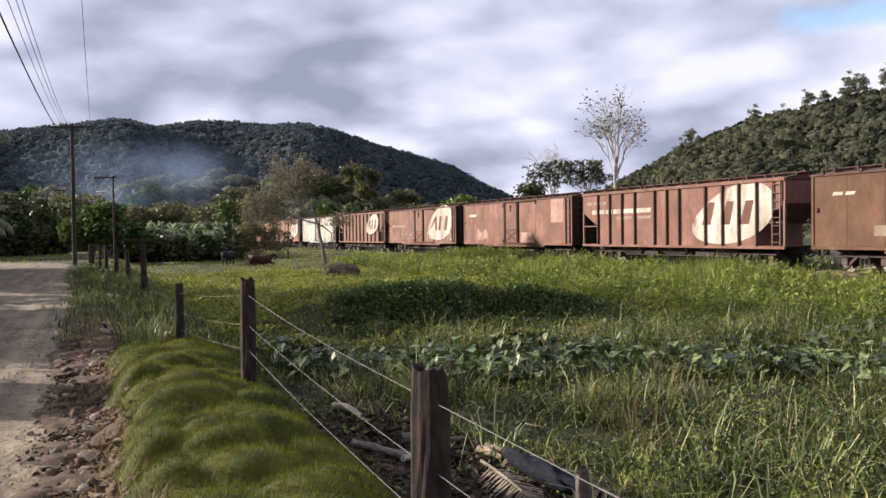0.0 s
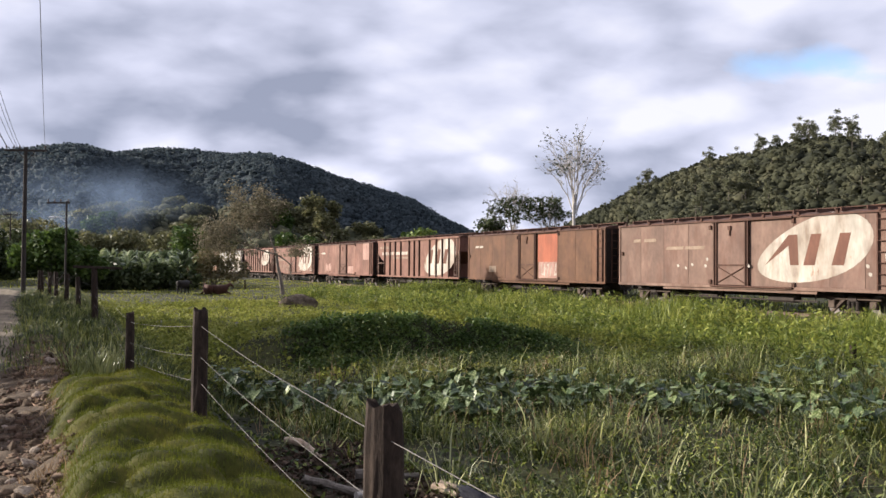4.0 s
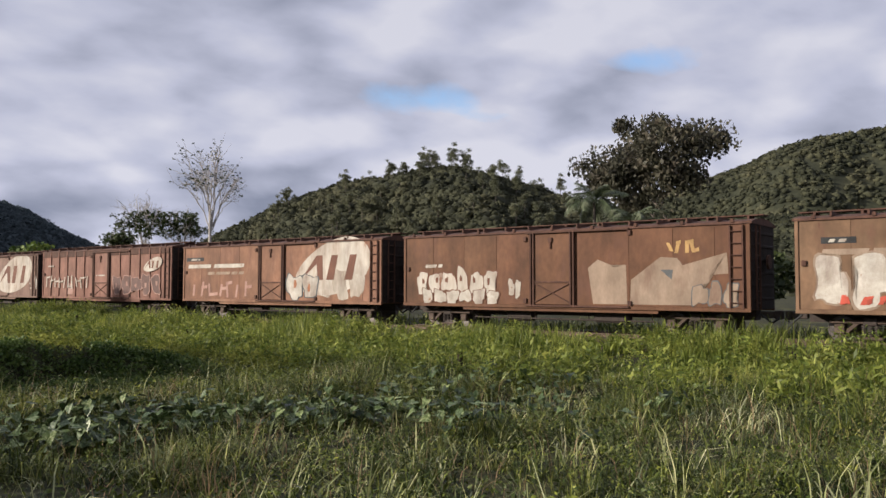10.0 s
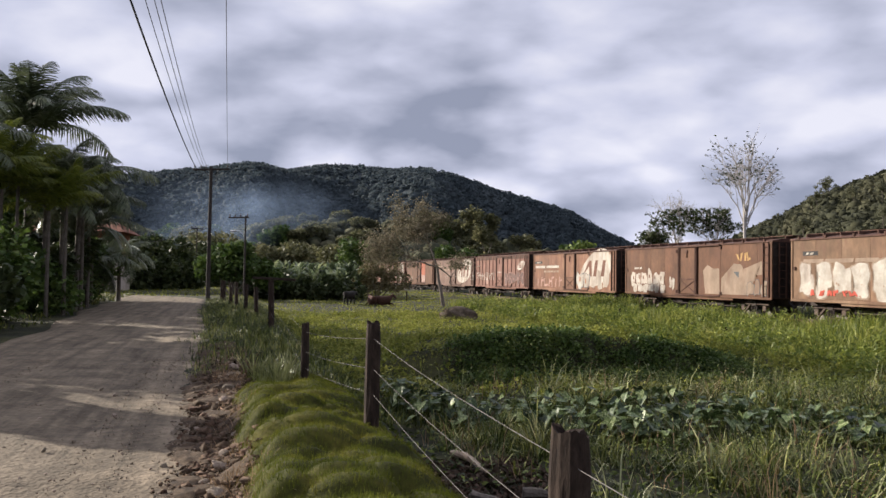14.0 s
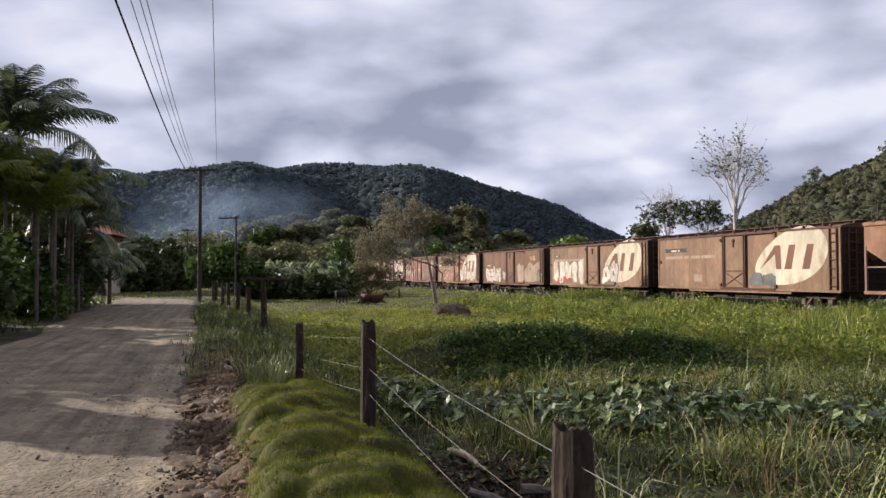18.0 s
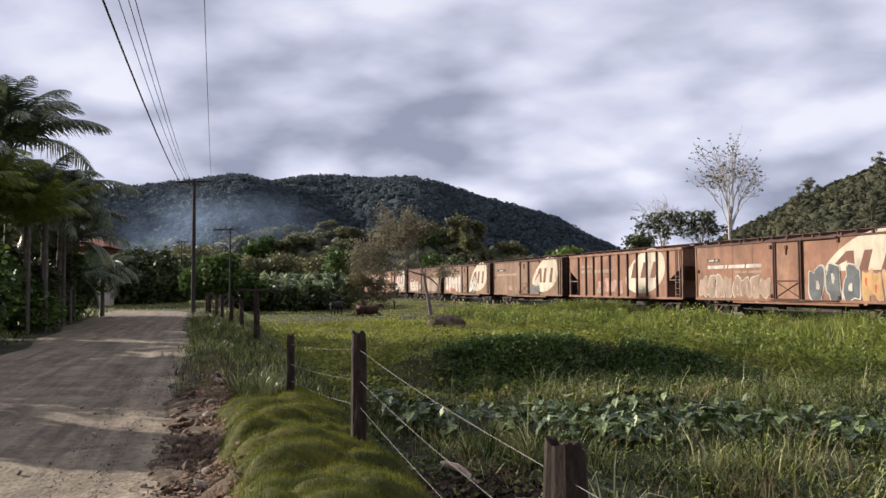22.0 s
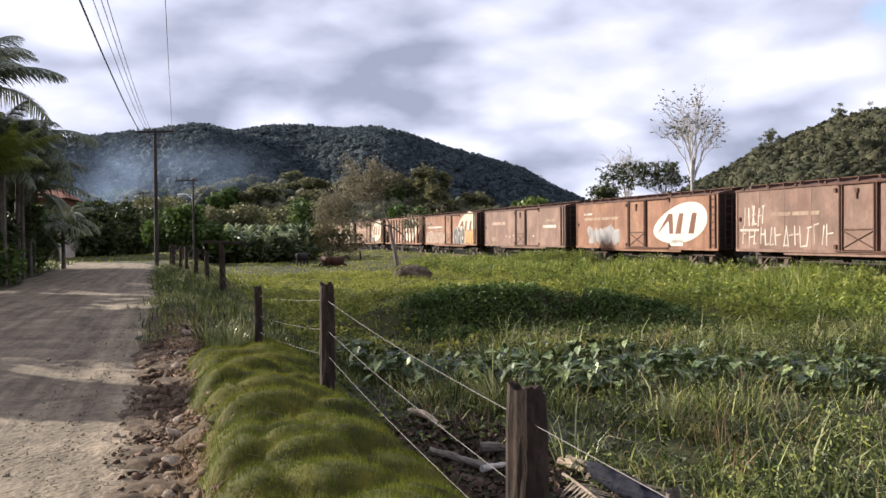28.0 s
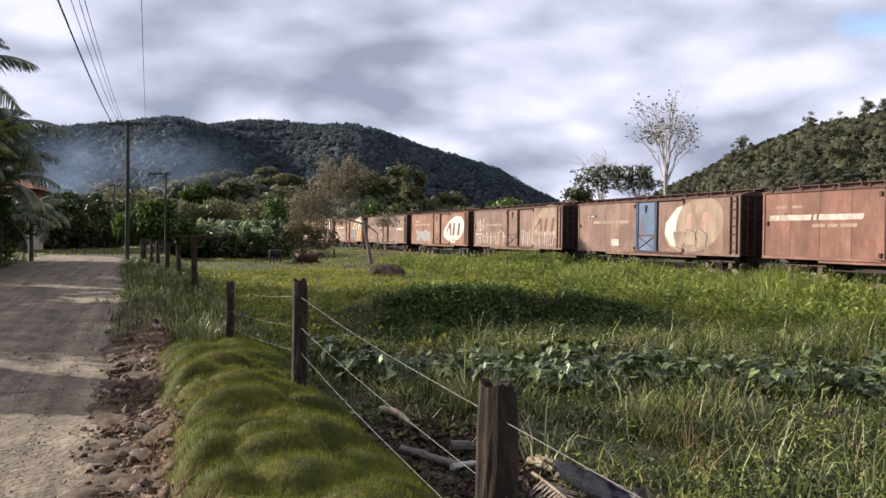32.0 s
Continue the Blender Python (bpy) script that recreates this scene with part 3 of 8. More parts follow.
def polytube(pts, r, sides=5):
    """One unbroken thin tube along a line of points."""
    P = np.asarray(pts, float)
    d = np.gradient(P, axis=0)
    d /= np.linalg.norm(d, axis=1, keepdims=True) + 1e-9
    u = np.cross(d, np.array([[0, 0, 1.0]]))
    u /= np.linalg.norm(u, axis=1, keepdims=True) + 1e-9
    w = np.cross(d, u)
    t = np.arange(sides) * 2 * np.pi / sides
    V = P[:, None] + (u[:, None] * np.cos(t)[None, :, None] + w[:, None] * np.sin(t)[None, :, None]) * r
    k = np.arange(sides)
    f = np.stack([k, (k + 1) % sides, (k + 1) % sides + sides, k + sides], 1)
    F = f[None] + (np.arange(len(P) - 1) * sides)[:, None, None]
    return V.reshape(-1, 3), F.reshape(-1, 4)


def leaves(P, size, rng, long=1.6, droop=0.0):
    """Bent leaf quads at places P, turned every way."""
    n = len(P)
    s = size * rng.uniform(0.6, 1.3, n)
    yaw, pit, rol = rng.uniform(0, 2 * np.pi, n), rng.normal(-droop, 0.6, n), rng.normal(0, 0.7, n)
    cy, sy, cp, sp = np.cos(yaw), np.sin(yaw), np.cos(pit), np.sin(pit)
    f = np.stack([cy * cp, sy * cp, sp], 1)
    r = np.stack([-sy, cy, np.zeros(n)], 1)
    up = np.cross(f, r)
    r = r * np.cos(rol)[:, None] + up * np.sin(rol)[:, None]
    up = np.cross(f, r)
    h = s[:, None]
    A = P - f * h * long * 0.5
    B = P + r * h * 0.5 + up * h * 0.12
    C = P + f * h * long * 0.5 - up * h * 0.1
    D = P - r * h * 0.5 + up * h * 0.12
    V = np.stack([A, B, C, D], 1).reshape(-1, 3)
    F = np.arange(4 * n).reshape(-1, 4)
    return V, F


def clump_points(centers, radii, n, rng, hollow=0.45, squash=0.8):
    k = rng.integers(0, len(centers), n)
    d = rng.normal(0, 1, (n, 3))
    d /= np.linalg.norm(d, axis=1, keepdims=True)
    r = rng.uniform(hollow, 1.0, n) * radii[k]
    return centers[k] + d * r[:, None] * np.array([1, 1, squash])


def grow(rng, base, height, r0, levels, spread, lean=(0, 0), first=0.35, kids=(2, 4), shrink=0.68, up=0.25, fine=0.0):
    """A forking skeleton: rows for tubes() and the tips."""
    segs, tips = [], []

    def go(p, d, length, r, lev):
        n = 4 if lev == 0 else 3
        for i in range(n):
            q = p + d * (length / n)
            r1 = max(r * 0.86, fine)
            segs.append((*p, *q, r, r1))
            if lev > 0 and lev < levels and i == 1 and rng.random() < 0.6:
                e = d + rng.normal(0, spread, 3)
                go(q, e / np.linalg.norm(e), length * shrink * 0.8, r1 * 0.55, lev + 1)
            p, r = q, r1
            d = d + rng.normal(0, 0.10, 3) + np.array([0, 0, up * 0.15])
            d /= np.linalg.norm(d)
        if lev >= levels:
            tips.append(p)
            return
        for _ in range(rng.integers(*kids)):
            e = d + rng.normal(0, spread, 3) + np.array([0, 0, up])
            go(p, e / np.linalg.norm(e), length * shrink * rng.uniform(0.75, 1.15), r * 0.66, lev + 1)
        tips.append(p)

    d0 = np.array([lean[0], lean[1], 1.0])
    go(np.array(base, float), d0 / np.linalg.norm(d0), height * first, r0, 0)
    return segs, np.array(tips)


def az(yaw, dist, z=None):
    a = radians(yaw)
    x, y = -math.sin(a) * dist, math.cos(a) * dist
    return x, y, float(ground_z(x, y)) if z is None else z


def tree(name, label, at, height, width, leaf, n, size, seed, bark="bark", levels=3, spread=0.55, lean=(0, 0), first=0.35, clump=0.9, r0=None, droop=0.2, category="tree", cut=None, kids=(2, 4), up=0.25, squash=0.8, fine=0.0):
    rng = np.random.default_rng(seed)
    t = new(name)
    t.matrix_basis = pose(*at)
    tagged(t, label, category)
    r0 = r0 or height * 0.022
    segs, tips = grow(rng, (0, 0, -0.3), height, r0, levels, spread, lean, first, kids=kids, up=up, fine=fine)
    S = np.array(segs)
    top, wide = np.percentile(tips[:, 2], 97), 4.0 * np.std(tips[:, :2], axis=0).mean()
    k = np.array([width / max(wide, 0.1), width / max(wide, 0.1), height / max(top, 0.1)])
    S[:, :3] *= k
    S[:, 3:6] *= k
    tips = tips * k
    big = S[:, 6] > r0 * 0.45
    V, F = tubes(S[big], 8)
    part("trunk", mesh_np("trunk", V, F, M[bark], True), None, t)
    if (~big).any():
        V, F = tubes(S[~big], 5)
        tagged(part("twig_rest", mesh_np("twig_rest", V, F, M[bark], True), None, t), kind="stuff")
    if n:
        rad = clump * rng.uniform(0.6, 1.25, len(tips))
        P = clump_points(tips, rad, n, rng, 0.15, squash)
        if cut:
            P = P[P[:, 2] > cut]
        V, F = leaves(P, size, rng, droop=droop)
        tagged(part("crown", mesh_np("crown", V, F, M[leaf], False), None, t), kind="stuff")
    return t


def upright_tree(name, label, at, height, bare, width, seed, n, size, clump, r0, leafy=1.0):
    """A straight bare trunk that opens high up into a fan of steep fine branches; leaf tufts sit on the lower share of the tips."""
    rng = np.random.default_rng(seed)
    t = new(name)
    t.matrix_basis = pose(*at)
    tagged(t, label, "tree")
    zf = height * bare
    trunk = [(0, 0, -0.3, 0.10, 0.03, zf * 0.5, r0, r0 * 0.85), (0.10, 0.03, zf * 0.5, 0.02, 0, zf, r0 * 0.85, r0 * 0.62),
             (0.16, 0.05, zf * 0.80, 0.26, 0.05, zf * 1.02, r0 * 0.45, r0 * 0.40)]
    V, F = tubes(trunk, 8)
    part("trunk", mesh_np("trunk", V, F, M["dead_bark"], True), None, t)
    segs, tips = [], []

    def limb(p, q, r0_, r1_, rise):
        """A bowed limb from p to q that climbs first and then leans out; returns its points."""
        c = p + (q - p) * np.array([0.30, 0.30, rise])
        k = np.linspace(0, 1, 8)[:, None]
        pts = (1 - k) ** 2 * p + 2 * k * (1 - k) * c + k ** 2 * q
        pts[1:-1] += rng.normal(0, 0.05, (6, 3))
        rr = np.linspace(r0_, r1_, 8)
        for i in range(7):
            segs.append((*pts[i], *pts[i + 1], rr[i], rr[i + 1]))
        return pts

    half, tall = width / 2, height * (1 - bare)
    for j in range(11):
        a = j * 2.4 + rng.uniform(-0.3, 0.3)
        up = 1 - ((j + 0.5) / 11) ** 1.1 * 1.15
        out = math.sqrt(max(0.05, 1 - max(up, 0) ** 2)) * rng.uniform(0.8, 1.0)
        q = np.array([np.cos(a) * out * half, np.sin(a) * out * half, height - tall * 0.52 + up * tall * 0.50])
        p = np.array([0.02 if j % 2 else 0.26, 0.02, zf * (0.98 - 0.18 * j / 11)])
        main = limb(p, q, r0 * 0.36, 0.016, 0.62)
        tips.append(q)
        for _ in range(9):
            i = rng.integers(2, 7)
            e = main[i] + (main[-1] - main[i]) * 0.55 + rng.normal(0, 1, 3) * np.array([0.19, 0.19, 0.15]) * half * 1.3
            e[2] = min(max(e[2], main[i][2] + 0.1), height)
            sub = limb(main[i], e, 0.026, 0.010, 0.6)
            tips.append(e)
            for _ in range(5):
                i2 = rng.integers(3, 7)
                f = sub[i2] + (sub[-1] - main[i]) * 0.25 + rng.normal(0, 0.28, 3)
                segs.append((*sub[i2], *f, 0.010, 0.006))
                tips.append(f)
    S, tips = np.array(segs), np.array(tips)
    V, F = tubes(S, 5)
    tagged(part("twig_rest", mesh_np("twig_rest", V, F, M["dead_bark"], True), None, t), kind="stuff")
    if leafy < 1.0:
        tips = tips[tips[:, 2] < np.quantile(tips[:, 2], leafy)]
    tips = tips[rng.random(len(tips)) < 0.5]
    P = clump_points(tips, clump * rng.uniform(0.6, 1.3, len(tips)), n, rng, 0.1, 0.6)
    V, F = leaves(P, size, rng)
    tagged(part("crown", mesh_np("crown", V, F, M["dark_leaf"], False), None, t), kind="stuff")
    return t


def bush(name, label, at, blobs, leaf, n, size, seed, category="bush"):
    rng = np.random.default_rng(seed)
    b = np.asarray(blobs, float)
    t = new(name)
    t.matrix_basis = pose(*at)
    tagged(t, label, category)
    P = clump_points(b[:, :3], b[:, 3], n, rng, 0.55)
    P = P[P[:, 2] > -0.2]
    V, F = leaves(P, size, rng)
    tagged(part("foliage", mesh_np("foliage", V, F, M[leaf], False), None, t), kind="stuff")
    segs = [(0, 0, -0.3, *c[:3] * np.array([0.8, 0.8, 0.9]), 0.05 + 0.012 * c[2], 0.02) for c in b]
    for sg in segs:
        V, F = tubes([sg], 5)
        part("stem", mesh_np("stem", V, F, M["bark"], True), None, t)
    return t


def frond_mesh(length, seed, leaf, pairs=36, droop=1.0, width=0.72):
    """One feather palm leaf that arches out along x."""
    rng = np.random.default_rng(seed)
    s = np.linspace(0, 1, 12)
    ang = 0.95 - droop * 1.55 * s
    x = np.concatenate([[0], np.cumsum(np.cos(ang[:-1]) * length / 11)])
    z = np.concatenate([[0], np.cumsum(np.sin(ang[:-1]) * length / 11)])
    segs = [(x[i], 0, z[i], x[i + 1], 0, z[i + 1], 0.03 * (1 - s[i]) + 0.006, 0.03 * (1 - s[i + 1]) + 0.006) for i in range(11)]
    V0, F0 = tubes(segs, 4)
    V, F, o = [V0], [F0], len(V0)
    for t in np.linspace(0.14, 0.99, pairs):
        px, pz, pa = np.interp(t, s, x), np.interp(t, s, z), np.interp(t, s, ang)
        l = length * width * 0.42 * math.sin(math.pi * min(0.97, 0.12 + 0.86 * t)) ** 0.7 + 0.06
        w = 0.026 * length / 3
        for sd in (-1, 1):
            sweep, fall = 0.75 + rng.normal(0, 0.1), 0.35 + rng.uniform(0, 0.5)
            d = np.array([math.cos(pa) * math.sin(sweep), sd * math.cos(sweep), math.sin(pa) * math.sin(sweep) - fall * 0.5])
            d /= np.linalg.norm(d)
            p = np.array([px, 0, pz])
            side = np.array([math.cos(pa), 0, math.sin(pa)]) * w
            mid, tip = p + d * l * 0.55, p + d * l + np.array([0, 0, -fall * l * 0.45])
            q = np.array([p - side, p + side, mid + side * 0.9, mid - side * 0.9, tip + side * 0.15, tip - side * 0.15])
            V.append(q)
            F.append(np.array([[0, 1, 2, 3], [3, 2, 4, 5]]) + o)
            o += 6
    return mesh_np("frond", np.concatenate(V), np.concatenate(F), M[leaf])


FROND = {}


def palm(name, label, at, height, n, length, leaf, seed, lean=(0, 0), thick=0.13, droop=1.0, upright=0, width=0.6):
    rng = random.Random(seed)
    key = (leaf, round(length, 1), round(droop, 1), width)
    if key not in FROND:
        FROND[key] = [frond_mesh(length, 7 + i, leaf, 52, droop * (0.85 + 0.2 * i), width) for i in range(3)]
    t = new(name)
    t.matrix_basis = pose(*at)
    tagged(t, label, "palm")
    segs, p = [], np.array([0.0, 0.0, -0.3])
    for i in range(9):
        q = p + np.array([lean[0] * height / 9 * i / 5, lean[1] * height / 9 * i / 5, (height + 0.3) / 9])
        segs.append((*p, *q, thick * (1.15 - 0.04 * i), thick * (1.10 - 0.04 * i)))
        p = q
    V, F = tubes(segs, 9)
    part("trunk", mesh_np("trunk", V, F, M["palm_bark"], True), None, t)
    for i in range(n):
        a = i * 137.5 + rng.uniform(-14, 14)
        k = i / n
        tilt = 52 + upright - (86 - upright) * k + rng.uniform(-8, 8)
        m = Matrix.Translation(tuple(p)) @ pose(0, 0, 0, 0, 0, a) @ pose(0, 0, 0, rng.uniform(-15, 15), -tilt + 28, 0)
        sc = rng.uniform(0.85, 1.1) * (0.72 + 0.28 * min(1, k * 3))
        part("frond", rng.choice(FROND[key]), None, t, at=m @ Matrix.Diagonal((sc, sc, sc, 1)))
    return t


def bent_blades(P, a, l, h, b, w, short=False):
    """Tapering blades of three (or two) pieces that bow over: root P, heading a, bow l, length h, facing b, half width w."""
    n = len(P)
    s = np.stack([np.cos(b) * w, np.sin(b) * w, np.zeros(n)], 1)
    V, p = [P - s, P + s], P
    for ang, step, k in (((0.45, 0.55, 0.85), (1.4, 0.47, 0.12)) if short else ((0.35, 0.38, 1.0), (0.95, 0.34, 0.8), (1.75, 0.30, 0.12))):
        t = np.clip(l * ang, 0, 2.5)
        p = p + np.stack([np.cos(a) * np.sin(t), np.sin(a) * np.sin(t), np.cos(t)], 1) * (h * step)[:, None]
        V += [p - s * k, p + s * k]
    V = np.stack(V, 1).reshape(-1, 3)
    o = (np.arange(n) * (6 if short else 8))[:, None]
    return V, np.concatenate([o + np.array([[i, i + 1, i + 3, i + 2]]) for i in ((0, 2) if short else (0, 2, 4))], 0)


def grass_field(name, label, XY, height, width, mat, seed, lean=0.35, zoff=None, bend=0.5):
    """Single blades, each two tapering quads, rooted on the ground."""
    rng = np.random.default_rng(seed)
    n = len(XY)
    h = height * rng.uniform(0.55, 1.25, n) if np.ndim(height) == 0 else height * rng.uniform(0.6, 1.2, n)
    z = ground_z(XY[:, 0], XY[:, 1]) - 0.03 if zoff is None else zoff
    a = rng.uniform(0, 2 * np.pi, n)
    l = np.abs(rng.normal(0, lean, n))
    b = a + rng.normal(0, 0.5, n) + np.pi / 2
    w = width * rng.uniform(0.6, 1.3, n) * 0.5
    V, F = bent_blades(np.stack([XY[:, 0], XY[:, 1], z], 1), a, l * (0.8 + bend), h, b, w, True)
    ob = new(name, mesh_np(name, V, F, M[mat]))
    tagged(ob, label, "grass", kind="stuff")
    return ob


def tussocks(name, label, C, per, radius, height, width, mat, seed, flare=0.9):
    """Clumps of blades that fan out from their middles C; height may vary by clump."""
    rng = np.random.default_rng(seed)
    m = len(C)
    k = np.repeat(np.arange(m), per)
    n = len(k)
    big = rng.uniform(0.55, 1.3, m)
    a, q = rng.uniform(0, 2 * np.pi, n), np.sqrt(rng.random(n))
    r = radius * big[k] * q
    x, y = C[k, 0] + np.cos(a) * r, C[k, 1] + np.sin(a) * r
    h = (height if np.ndim(height) == 0 else height[k]) * big[k] * rng.uniform(0.55, 1.15, n)
    z = ground_z(x, y) - 0.03
    a2 = a + rng.normal(0, 0.6, n)
    l = np.clip(flare * q * rng.uniform(0.2, 1.2, n) + np.abs(rng.normal(0, 0.15, n)), 0, 1.7)
    b = a2 + np.pi / 2 + rng.normal(0, 0.5, n)
    w = width * rng.uniform(0.5, 1.3, n) * 0.5
    V, F = bent_blades(np.stack([x, y, z], 1), a2, l, h, b, w, width > 0.03 or per < 16)
    ob = new(name, mesh_np(name, V, F, M[mat]))
    tagged(ob, label, "grass", kind="stuff")
    return ob


def scatter(rng, n, v0, v1, w0, w1, keep=None):
    v, w = rng.uniform(v0, v1, n), rng.uniform(w0, w1, n)
    if keep is not None:
        ok = keep(v, w) > rng.random(n)
        v, w = v[ok], w[ok]
    return np.stack([FO.x + FU.x * v + FN.x * w, FO.y + FU.y * v + FN.y * w], 1), v, w


def in_taro(v, w):
    c = 11.6 - 0.52 * w
    return (np.abs(v - c) < 1.5) & (w > 1.2) & (w < 10.5)


def open_ground(v, w):
    """Bare trodden places: by the nearest post and along the field's edge."""
    return np.where((v < 5.6) & (v > -2.5) & (w < 2.4 + 0.12 * np.sin(v * 3)), 0.06, 1.0)


def off_face(v, w):
    """False on the steep face of the mound."""
    x, y = FO.x + FU.x * v + FN.x * w, FO.y + FU.y * v + FN.y * w
    mx, my = x - 0.3, y - 20.5
    out = mx * 0.39 - my * 0.92
    return ~((out > -0.1) & (out < 1.9) & (np.abs(mx * 0.92 + my * 0.39 - 0.5) < 3.9))


def build_grass():
    rng = np.random.default_rng(11)
    # tussocks of tall coarse grass nearest the fence
    C, v, w = scatter(rng, 3700, -11, 12, 1.6, 17.5, lambda v, w: (0.05 + 0.95 * (wave(v, w, 1.3, 2) > 0.0)) * np.where(in_taro(v, w), 0.12, 1) * open_ground(v, w))
    hh = 0.42 + 0.30 * wave(C[:, 0], C[:, 1], 1.3, 1.0)
    tussocks("coarse_grass", "tussocks of tall coarse green grass", C, 30, 0.25, hh, 0.014, "coarse_grass", 12, 2.2)
    C, v, w = scatter(rng, 1000, -8, 13, 1.8, 17, lambda v, w: (0.25 + 0.75 * (wave(v, w, 1.3, 6) > 0.0)) * np.where(in_taro(v, w), 0.3, 1) * open_ground(v, w))
    tussocks("long_grass", "long pale arching grass blades", C, 14, 0.30, 0.70, 0.018, "long_grass", 13, 2.9)
    C, v, w = scatter(rng, 620, -8, 13, 1.5, 17, lambda v, w: open_ground(v, w))
    tussocks("dead_stalks", "dry brown stalks bent over in the grass", C, 6, 0.30, 0.60, 0.011, "dry_blade", 119, 1.5)
    # narrow-leaved weeds in mounds, and low cover among them
    C, v, w = scatter(rng, 1900, -8, 15, 1.8, 17.5, lambda v, w: (0.1 + 0.9 * (wave(v, w, 1.2, 9) > 0.0)) * np.where(in_taro(v, w), 0.2, 1) * open_ground(v, w))
    rr = rng.uniform(0.16, 0.58, len(C))
    c3 = np.concatenate([C, (ground_z(C[:, 0], C[:, 1]) + rr * 0.3)[:, None]], 1)
    P = clump_points(c3, rr, 145000, rng, 0.6, 0.9)
    tagged(new("weed_mounds", mesh_np("weed_mounds", *leaves(P, 0.021, rng, 3.2, -0.3), M["weed_leaf"])), "mounds of narrow-leaved green weeds in the field", "weeds", kind="stuff")
    P, v, w = scatter(rng, 30000, -8, 16, 0.8, 18, lambda v, w: np.where(in_taro(v, w), 0.6, 1) * np.maximum(open_ground(v, w), 0.22))
    leafy = leaves(np.concatenate([P, (ground_z(P[:, 0], P[:, 1]) + rng.uniform(0.0, 0.12, len(P)))[:, None]], 1), 0.042, rng, 2.2)
    tagged(new("low_weeds", mesh_np("low_weeds", *leafy, M["weed_leaf"])), "low leafy weeds between the grass", "weeds", kind="stuff")
    # leafy plants that thicken the tall growth along the railway and the face of the mound
    C, v, w = scatter(rng, 1500, -12, 50, 14.0, 24.8, lambda v, w: 0.15 + 0.85 * (wave(v, w, 0.7, 8) > 0.0))
    rr = rng.uniform(0.25, 0.55, len(C))
    c3 = np.concatenate([C, (ground_z(C[:, 0], C[:, 1]) + rr * 0.9)[:, None]], 1)
    P = clump_points(c3, rr, 60000, rng, 0.35, 1.25)
    tagged(new("tall_weeds", mesh_np("tall_weeds", *leaves(P, 0.062, rng, 3.2, -0.3), M["tall_grass"])), "tall leafy bright green weeds along the railway", "weeds", kind="stuff")
    # a darker leaf tone on the mound's face deepens its shade
    C, v, w = scatter(rng, 9000, 8, 22, 0.5, 15, lambda v, w: ~off_face(v, w))
    rr = rng.uniform(0.16, 0.42, len(C))
    c3 = np.concatenate([C, (ground_z(C[:, 0], C[:, 1]) + rr * 0.15)[:, None]], 1)
    P = clump_points(c3, rr, 42000, rng, 0.5, 0.6)
    tagged(new("mound_weeds", mesh_np("mound_weeds", *leaves(P, 0.050, rng, 1.8, -0.2), M["leaf"])), "dense leafy weeds, toned dark for shade, on a low mound's face", "weeds", kind="stuff")
    # middle meadow: grazed tufts
    # bright plants are left off the mound's face so it reads as shaded
    C, v, w = scatter(rng, 5200, 9, 42, 0.6, 21, lambda v, w: (0.35 + 0.65 * (wave(v, w, 0.8, 4) > -0.1)) * np.where(in_taro(v, w), 0.1, 1) * off_face(v, w))
    hh = 0.15 + 0.07 * wave(C[:, 0], C[:, 1], 0.5, 3.0)
    tussocks("meadow_grass", "grazed sunlit meadow grass in tufts", C, 10, 0.24, hh, 0.032, "meadow_grass", 14, 1.3)
    C, v, w = scatter(rng, 2600, 11.5, 44, 0.8, 18, lambda v, w: np.clip(1.2 - v / 60, 0, 1) * (0.25 + 0.75 * (wave(v, w, 0.9, 3) > -0.15)) * np.where(in_taro(v, w), 0.15, 1) * off_face(v, w))
    rr = rng.uniform(0.25, 0.62, len(C))
    c3 = np.concatenate([C, (ground_z(C[:, 0], C[:, 1]) + rr * 0.1)[:, None]], 1)
    P = clump_points(c3, rr, 105000, rng, 0.5, 0.5)
    tagged(new("meadow_weeds", mesh_np("meadow_weeds", *leaves(P, 0.056, rng, 2.0, -0.2), M["meadow_grass"])), "mounds of leafy low weeds across the sunlit meadow", "weeds", kind="stuff")
    # tall grass before the track
    C, v, w = scatter(rng, 5000, -15, 54, 14.5, 25.2, lambda v, w: sstep(13.5, 17, w) * (0.3 + 0.7 * (wave(v, w, 0.55, 5) > -0.35)))
    v_, w_ = vw(C[:, 0], C[:, 1])
    hh = (0.62 + 0.26 * wave(C[:, 0], C[:, 1], 0.45, 7.0)) * (0.70 + 0.45 * sstep(15, 23, w_))
    tussocks("tall_grass", "tall bright green grass along the railway", C, 17, 0.32, hh, 0.036, "tall_grass", 15, 0.75)
    C, v, w = scatter(rng, 1500, -40, 90, 31.0, 38.0)
    tussocks("far_side_grass", "rough dark grass beyond the railway", C, 11, 0.4, 0.55, 0.05, "coarse_grass", 25, 0.9)
    P, v, w = scatter(rng, 18000, 38, 100, -1.2, 26)
    grass_field("far_meadow_grass", "short meadow grass in the distance", P, 0.14, 0.07, "meadow_grass", 16, 0.6)
    P, v, w = scatter(rng, 9000, 58, 120, -42, -1)
    grass_field("far_roadside_grass", "sunlit grass beyond the bend of the road", P, 0.16, 0.10, "meadow_grass", 26, 0.6)
    # verge between road and fence
    C, v, w = scatter(rng, 3000, 9.6, 50, -2.3, 1.6, lambda v, w: sstep(-2.3 - 0.5 * sstep(15, 40, v), -1.0, w))
    tussocks("verge_grass", "rough green verge grass by the fence", C, 15, 0.22, 0.27, 0.016, "coarse_grass", 17, 1.3)
